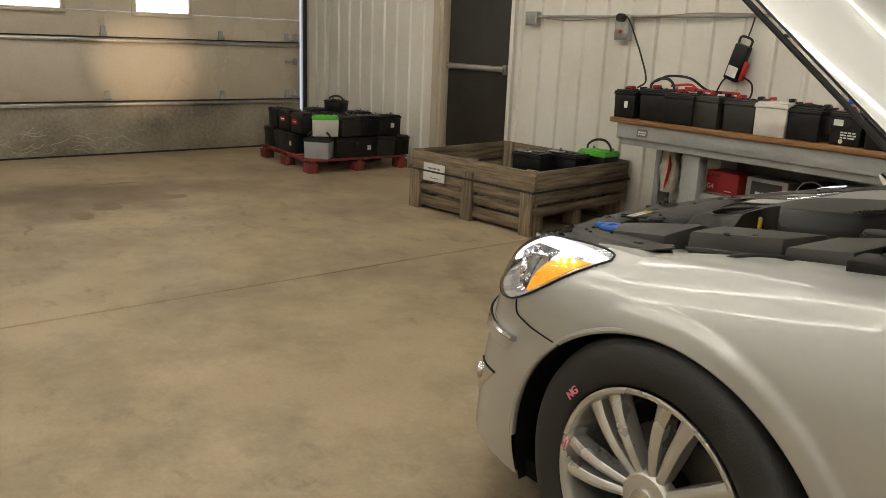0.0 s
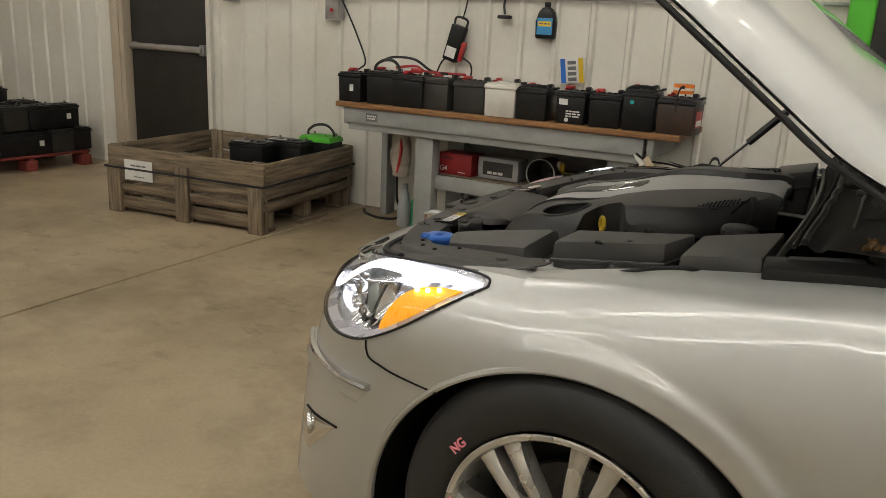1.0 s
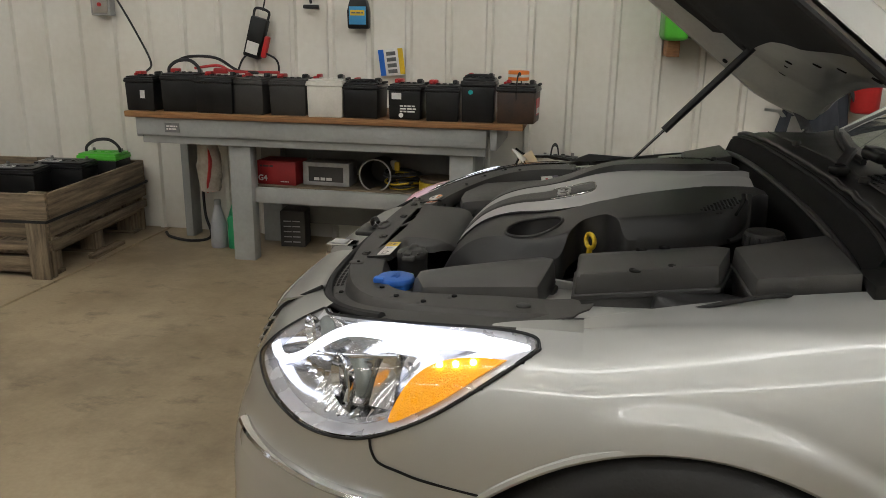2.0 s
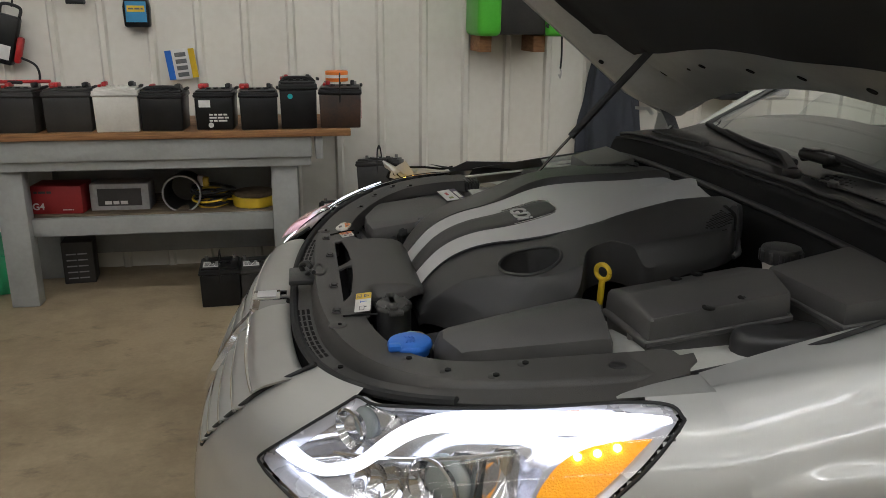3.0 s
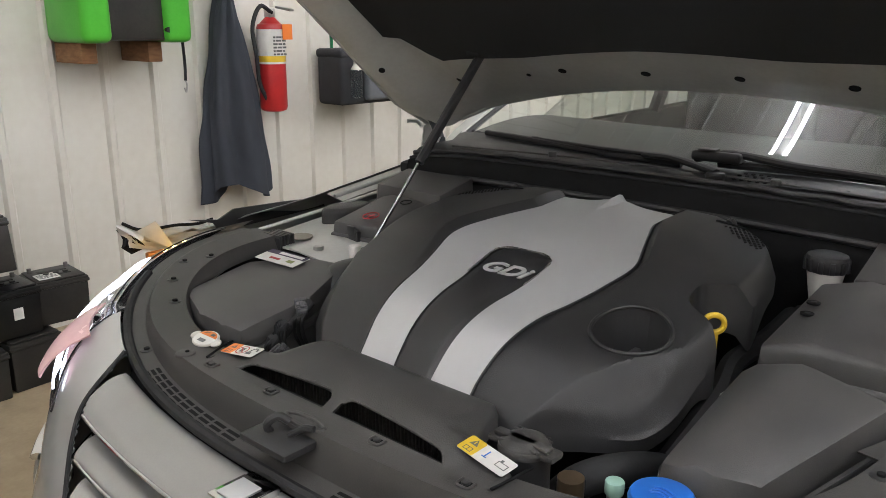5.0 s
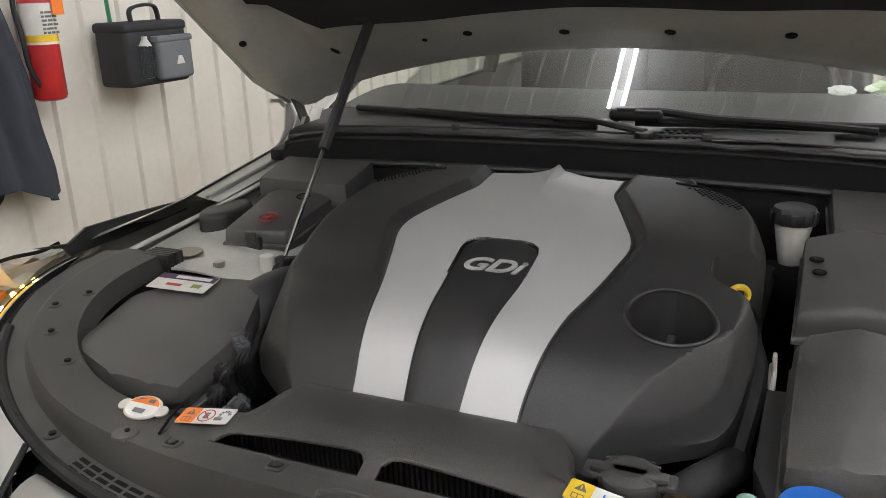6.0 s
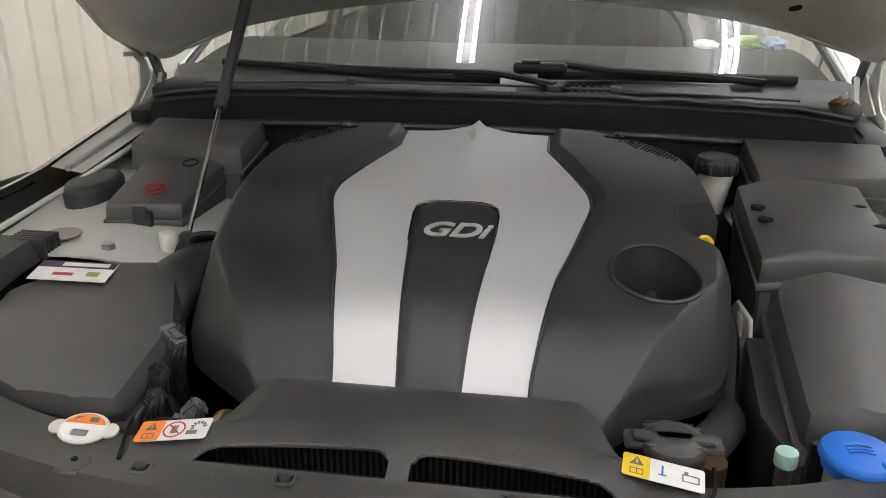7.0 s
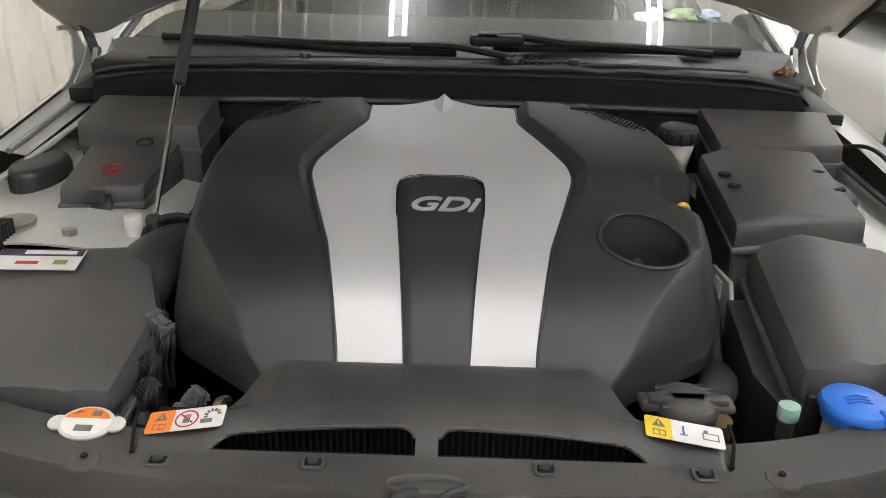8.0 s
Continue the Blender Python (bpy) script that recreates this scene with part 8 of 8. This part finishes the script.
part("head_cap", box(0.030, 0.040, 0.004, 0.258, -0.085, 1.053, 0.0015), DULLPLASTIC, wp)
part("wiper_blade", sweep([(0.282, -0.10, 1.022), (0.300, -0.30, 1.022), (0.330, -0.50, 1.018), (0.372, -0.66, 1.012)], 0.008, flat=1.3), BLACKTRIM, wp)
gr2 = bmesh.new()
for i in range(14):
    for j in range(4):
        rod(0.005, 0.002, 0.212 + 0.016 * j, -0.165 - 0.017 * i - 0.008 * (j % 2), 1.002 + 0.002 * j, 6, bm=gr2)
part("air_intake_mesh", gr2, DARK, car, "rows of cowl intake holes")
part("intake_hood", grid(lambda u, v: (0.20 + 0.08 * u, -0.16 - 0.34 * v, 0.9985 + 0.004 * math.sin(math.pi * v) + 0.012 * u), 6, 20), COWLBLACK, car)

# ---- hood, raised on its strut ----
HINGE = mat("dark zinc steel", (0.16, 0.165, 0.17), (0.09, 0.09, 0.095), rough=0.36, metal=0.6, scale=30, fine=200, bump=0.08)
TILT = radians(38.5)
ALONG, UPN, ROOT = Vector((-math.cos(TILT), 0, math.sin(TILT))), Vector((math.sin(TILT), 0, math.cos(TILT))), Vector((0.315, 0, 1.185))
HOOD_L = 1.16


def hood_half(s):
    return lerp([(0, 0.828), (0.7, 0.815), (0.95, 0.755), (1.08, 0.62), (1.16, 0.45)], s)


def hood(s, t, drop=0.0):
    """s metres forward of the bowed rear edge, t across from -1 to 1, drop below the outer skin."""
    y = t * hood_half(s)
    a = abs(y)
    crown = 0.055 * (a / 0.7) ** 2 + (0.075 if y > 0 else 0.052) * step(0.64, 0.83, a) * (0.55 + 0.45 * step(0.0, 0.15, s)) + 0.03 * (max(s, 0) / HOOD_L) ** 4
    back = (-0.17 * a * a + 0.05 * max(0.0, (a - 0.755) / 0.07) ** 2) * (1 - step(0.0, 0.5, s))
    return ROOT + ALONG * (s + back) + Vector((0.03 * y, y, -0.019 * y)) - UPN * (crown + drop)


hd = part("hood", grid(lambda u, v: hood(HOOD_L * u, 2 * v - 1), 50, 60), PAINT, car, "silver hood held open by a strut", smooth=50)


def inner(u, v):
    """Pressed inner panel: deep in the middle, thin at the edges, with a rib round the rear corners."""
    s, t = HOOD_L * u, 2 * v - 1
    y = abs(t) * hood_half(s)
    edge = min((1 - u) * HOOD_L, hood_half(s) - y)
    deep = lerp([(0, 0.006), (0.02, 0.014), (0.06, 0.040), (0.16, 0.072), (0.26, 0.090), (0.5, 0.08), (1.16, 0.04)], s)
    deep *= 1 - 0.40 * step(0.25, 0.62, y) - 0.34 * step(0.55, 0.76, y)
    rib = 0.012 * math.exp(-((y - 0.60 - 0.25 * s) / 0.035) ** 2) * step(0.03, 0.12, s) * (1 - step(0.3, 0.5, s))
    return hood(s, t, 0.004 + (deep - rib) * step(0.0, 0.07, edge + 0.01))


part("inner_panel", grid(inner, 90, 110), INNERPAINT, hd, "dull silver pressed inner panel", smooth=50)
part("hood_edge", sweep([hood(HOOD_L * k / 16, -1, 0.016) for k in range(17)], 0.006, n=2), BLACKTRIM, hd)
part("hood_edge", sweep([hood(HOOD_L * k / 16, 1, 0.003) for k in range(17)], 0.006, n=2), PAINT, hd)
part("rear_edge", sweep([hood(0.0, -1 + k / 8, 0.003) for k in range(17)], 0.005, n=2), PAINT, hd)


def felt(u, v):
    t = 2 * v - 1
    s0 = 0.275 - 0.02 * abs(t) + 0.10 * max(0.0, abs(t) - 0.80) / 0.2
    s = s0 + (1.04 - s0) * u
    k = 0.86
    p = inner(s / HOOD_L, (t * k + 1) / 2)
    return p - UPN * 0.006


part("hood_lining", thicken(grid(felt, 30, 40), 0.006), FELT, hd, "black felt hood lining", smooth=50)


def on_panel(x, y):
    """The inner panel's point nearest above a place in plan, with its slope."""
    lo, hi = 0.0, 0.6
    for _ in range(24):
        s = (lo + hi) / 2
        if inner(s / HOOD_L, (y / hood_half(s) + 1) / 2).x > x:
            lo = s
        else:
            hi = s
    v = (y / hood_half(s) + 1) / 2
    p, q, r = inner(s / HOOD_L, v), inner(s / HOOD_L + 0.01, v), inner(s / HOOD_L, v + 0.01)
    n = (q - p).cross(r - p).normalized()
    return p, -n if n.z > 0 else n


for x, y, r in ((0.057, 0.765, 0.009), (0.20, 0.605, 0.0125), (0.131, 0.236, 0.010), (0.15, 0.345, 0.006), (0.146, 0.029, 0.011), (0.14, -0.183, 0.011), (0.14, -0.400, 0.011), (0.21, -0.590, 0.0125), (0.057, -0.765, 0.009)):
    p, n = on_panel(x, y)
    part("pressed_hole", rod(r, 0.003, 0, 0, -0.001, 16, m=Matrix.Translation(p) @ n.to_track_quat("Z", "Y").to_matrix().to_4x4()), DARK, hd)
for y in (0.445, 0.375):
    part("lining_clip", box(0.05, 0.045, 0.02, 0, 0, 0, 0.008, m=Matrix.Translation(Vector((0.075, y, 1.258))) @ pose(0, 0, 0, 0, -30, 0)), FELT, hd)
for s in (-1, 1):
    flange = grid(lambda u, v: (lambda x: Vector((x, s * 0.742, lerp([(-0.4, 0.842), (-0.1, 0.872), (0.15, 0.90), (0.36, 0.95)], x) + 0.004)).lerp(Vector((x, s * section(x, 0.885)[0], section(x, 0.885)[1] - 0.006)), v))(-0.12 + 0.52 * u), 16, 5)
    if s > 0:
        part("fender_flange", flange, INNERPAINT, car, "silver inner fender flange")
    if s > 0:
        part("flange_bead", sweep([Vector((x, s * 0.772, lerp([(-0.12, 0.882), (0.15, 0.912), (0.36, 0.958)], x))) for x in (-0.12, 0.0, 0.12, 0.24, 0.36)], 0.006), PAINT if s > 0 else BLACKTRIM, car)
    hx, hz, hy = (0.0, 0.0, 0.803) if s > 0 else (0.030, 0.030, 0.788)

    def sheet(outline, y, t=0.004):
        """A steel sheet on edge, its outline given in x and z."""
        return prism([(hx + x, hz + z) for x, z in outline], -t / 2, t / 2, m=Matrix.Translation((0, s * y, 0)) @ pose(0, 0, 0, 90, 0, 0))

    def blade(line, w, y, t=0.007):
        line = smooth_line([(x, z, 0) for x, z in line], 5)
        side = []
        for k, p in enumerate(line):
            d = (line[min(k + 1, len(line) - 1)] - line[max(k - 1, 0)]).normalized()
            side.append(Vector((-d.y, d.x, 0)) * w / 2)
        return sheet([(p + q).to_2d() for p, q in zip(line, side)] + [(p - q).to_2d() for p, q in list(zip(line, side))[::-1]], y, t)

    hg = part("hood_hinge", blade([(0.225, 1.120), (0.262, 1.098), (0.300, 1.062), (0.328, 1.018), (0.350, 0.972)], 0.032, hy), HINGE, car, "dark grey steel hood hinge")
    part("hinge_arm", blade([(0.240, 1.112), (0.290, 1.082), (0.330, 1.045)], 0.012, hy + 0.010, 0.014), HINGE, hg)
    part("hinge_tab", sheet([(0.205, 1.057), (0.255, 1.053), (0.275, 1.030), (0.262, 1.028), (0.247, 1.043), (0.205, 1.047)], hy + 0.008), INNERPAINT, hg)
    part("hinge_foot", sheet([(0.245, 0.930), (0.290, 0.915), (0.350, 0.930), (0.362, 0.985), (0.336, 1.000), (0.305, 0.968)], hy + 0.012), INNERPAINT, hg)
    part("hinge_foot", sheet([(0.215, 0.925), (0.250, 0.936), (0.283, 0.965), (0.295, 1.030), (0.315, 1.035), (0.345, 0.990), (0.385, 0.955), (0.385, 0.905), (0.215, 0.905)], hy + 0.024), INNERPAINT, hg)
    part("foot_flange", sweep([(hx + 0.250, s * (hy - 0.012), hz + 0.925), (hx + 0.285, s * (hy - 0.016), hz + 0.950), (hx + 0.330, s * (hy - 0.008), hz + 0.992)], 0.006, flat=0.5), INNERPAINT, hg)
    for bx, bz in ((0.296, 1.066), (0.345, 0.985), (0.240, 1.112)):
        bolt = part("hinge_bolt", rod(0.010, 0.008, 0, 0, 0, 6, m=Matrix.Translation((hx + bx, s * (hy - 0.003), hz + bz)) @ pose(0, 0, 0, 90 * s, 0, 0)), HINGE, hg)
strut = part("hood_strut", sweep([(-0.313, 0.447, 0.83), (-0.14, 0.444, 1.018), (-0.13, 0.444, 1.03)], 0.0042, curve=False), mat("dark steel rod", (0.22, 0.22, 0.22), rough=0.22, metal=1.0, scale=20, bump=0), car, "black gas strut with steel rod")
part("cylinder", sweep([(-0.143, 0.444, 1.014), (0.080, 0.440, 1.256)], 0.0115, curve=False), PLASTIC, strut, "black strut cylinder")
part("foot", box(0.022, 0.022, 0.032, -0.317, 0.446, 0.812, 0.006), PLASTIC, strut)
part("foot_bracket", rod(0.014, 0.04, -0.325, 0.475, 0.805, 14, bevel=0.004), BATWHITE, strut)

# torn metal by the loose fender
def sheet(outline, amp, seed):
    """A torn piece of sheet metal: a jagged outline in x, z, crumpled across y."""
    bm = bmesh.new()
    cx, cz = sum(p[0] for p in outline) / len(outline), sum(p[1] for p in outline) / len(outline)
    rings = []
    for k in range(1, 5):
        rings.append([bm.verts.new((cx + (x - cx) * k / 4, 0.968 + amp * noise.noise((x * 30 * k / 4, z * 30, seed)), cz + (z - cz) * k / 4)) for x, z in outline])
    mid = bm.verts.new((cx, 0.965, cz))
    n = len(outline)
    for i in range(n):
        bm.faces.new((mid, rings[0][i], rings[0][(i + 1) % n]))
        for a, b in zip(rings, rings[1:]):
            bm.faces.new((a[i], b[i], b[(i + 1) % n], a[(i + 1) % n]))
    return thicken(bm, 0.003)


torn = part("torn_bracket", sheet([(-0.632, 0.866), (-0.600, 0.846), (-0.570, 0.842), (-0.545, 0.834), (-0.500, 0.836), (-0.455, 0.826), (-0.405, 0.838), (-0.385, 0.812), (-0.430, 0.792), (-0.475, 0.778), (-0.530, 0.776), (-0.560, 0.790), (-0.612, 0.808), (-0.605, 0.826), (-0.625, 0.842)], 0.030, 1.0), INNERPAINT, car, "torn silver metal bracket", smooth=20)
part("torn_flap", sheet([(-0.628, 0.850), (-0.598, 0.838), (-0.580, 0.812), (-0.560, 0.796), (-0.600, 0.786), (-0.622, 0.806), (-0.612, 0.828)], 0.02, 4.0), DARK, torn, smooth=20)
part("torn_edge", sweep([(-0.62, 0.962, 0.868), (-0.585, 0.955, 0.848), (-0.54, 0.955, 0.842), (-0.49, 0.95, 0.842), (-0.43, 0.945, 0.836), (-0.395, 0.93, 0.845)], 0.004), DARK, torn)
part("torn_lamp", box(0.05, 0.02, 0.016, -0.545, 0.955, 0.770, 0.004), mat("dull amber plastic", (0.55, 0.20, 0.03), rough=0.5), torn, "broken amber piece")
liner2 = prism([(-0.483, 0.862), (-0.400, 0.848), (-0.352, 0.868), (-0.20, 0.862), (-0.06, 0.852), (-0.05, 0.826), (-0.20, 0.822), (-0.34, 0.818), (-0.395, 0.815), (-0.415, 0.842)], -0.003, 0.003, m=Matrix.Translation((0, 0.90, 0)) @ pose(0, 0, 0, 90, 0, 0))
part("torn_liner", liner2, PLASTIC, torn, "torn black wheel liner")

# ---- another silver car parked further back ----
other = thing("parked_car", "silver car parked further back in the shop", "car", pose(1.2, -3.0, 0))
oc = grid(lambda u, v: (4.3 * u, 1.75 * (v - 0.5) * (0.92 + 0.08 * math.sin(math.pi * u)), 0.28 + lerp([(0, 0), (0.06, 0.35), (0.5, 0.66), (0.94, 0.35), (1, 0)], v) * lerp([(0, 0.7), (0.25, 0.9), (0.36, 1.0), (0.5, 1.0), (1, 0.95)], u)), 40, 30)
part("body", oc, PAINT, other, smooth=60)
part("cabin", prism([(1.1, 0.80), (1.9, 1.38), (3.0, 1.42), (3.9, 0.85)], -0.66, 0.66, 0.06, m=pose(0, 0, 0, 90, 0, 0)), SEAT, other, "dark glazed cabin")
part("cabin_top", box(1.2, 1.1, 0.05, 2.45, 0, 1.39, 0.02), PAINT, other)
for x in (0.85, 3.5):
    for s in (-0.8, 0.8):
        wl = part("wheel", rod(0.32, 0.2, 0, 0, -0.1, 32, bevel=0.03, m=Matrix.Translation((x, s, 0.32)) @ pose(0, 0, 0, 90, 0, 0)), RUBBER, other)
        part("rim", rod(0.22, 0.21, 0, 0, -0.105, 24, m=Matrix.Translation((x, s, 0.32)) @ pose(0, 0, 0, 90, 0, 0)), ALLOY, wl)
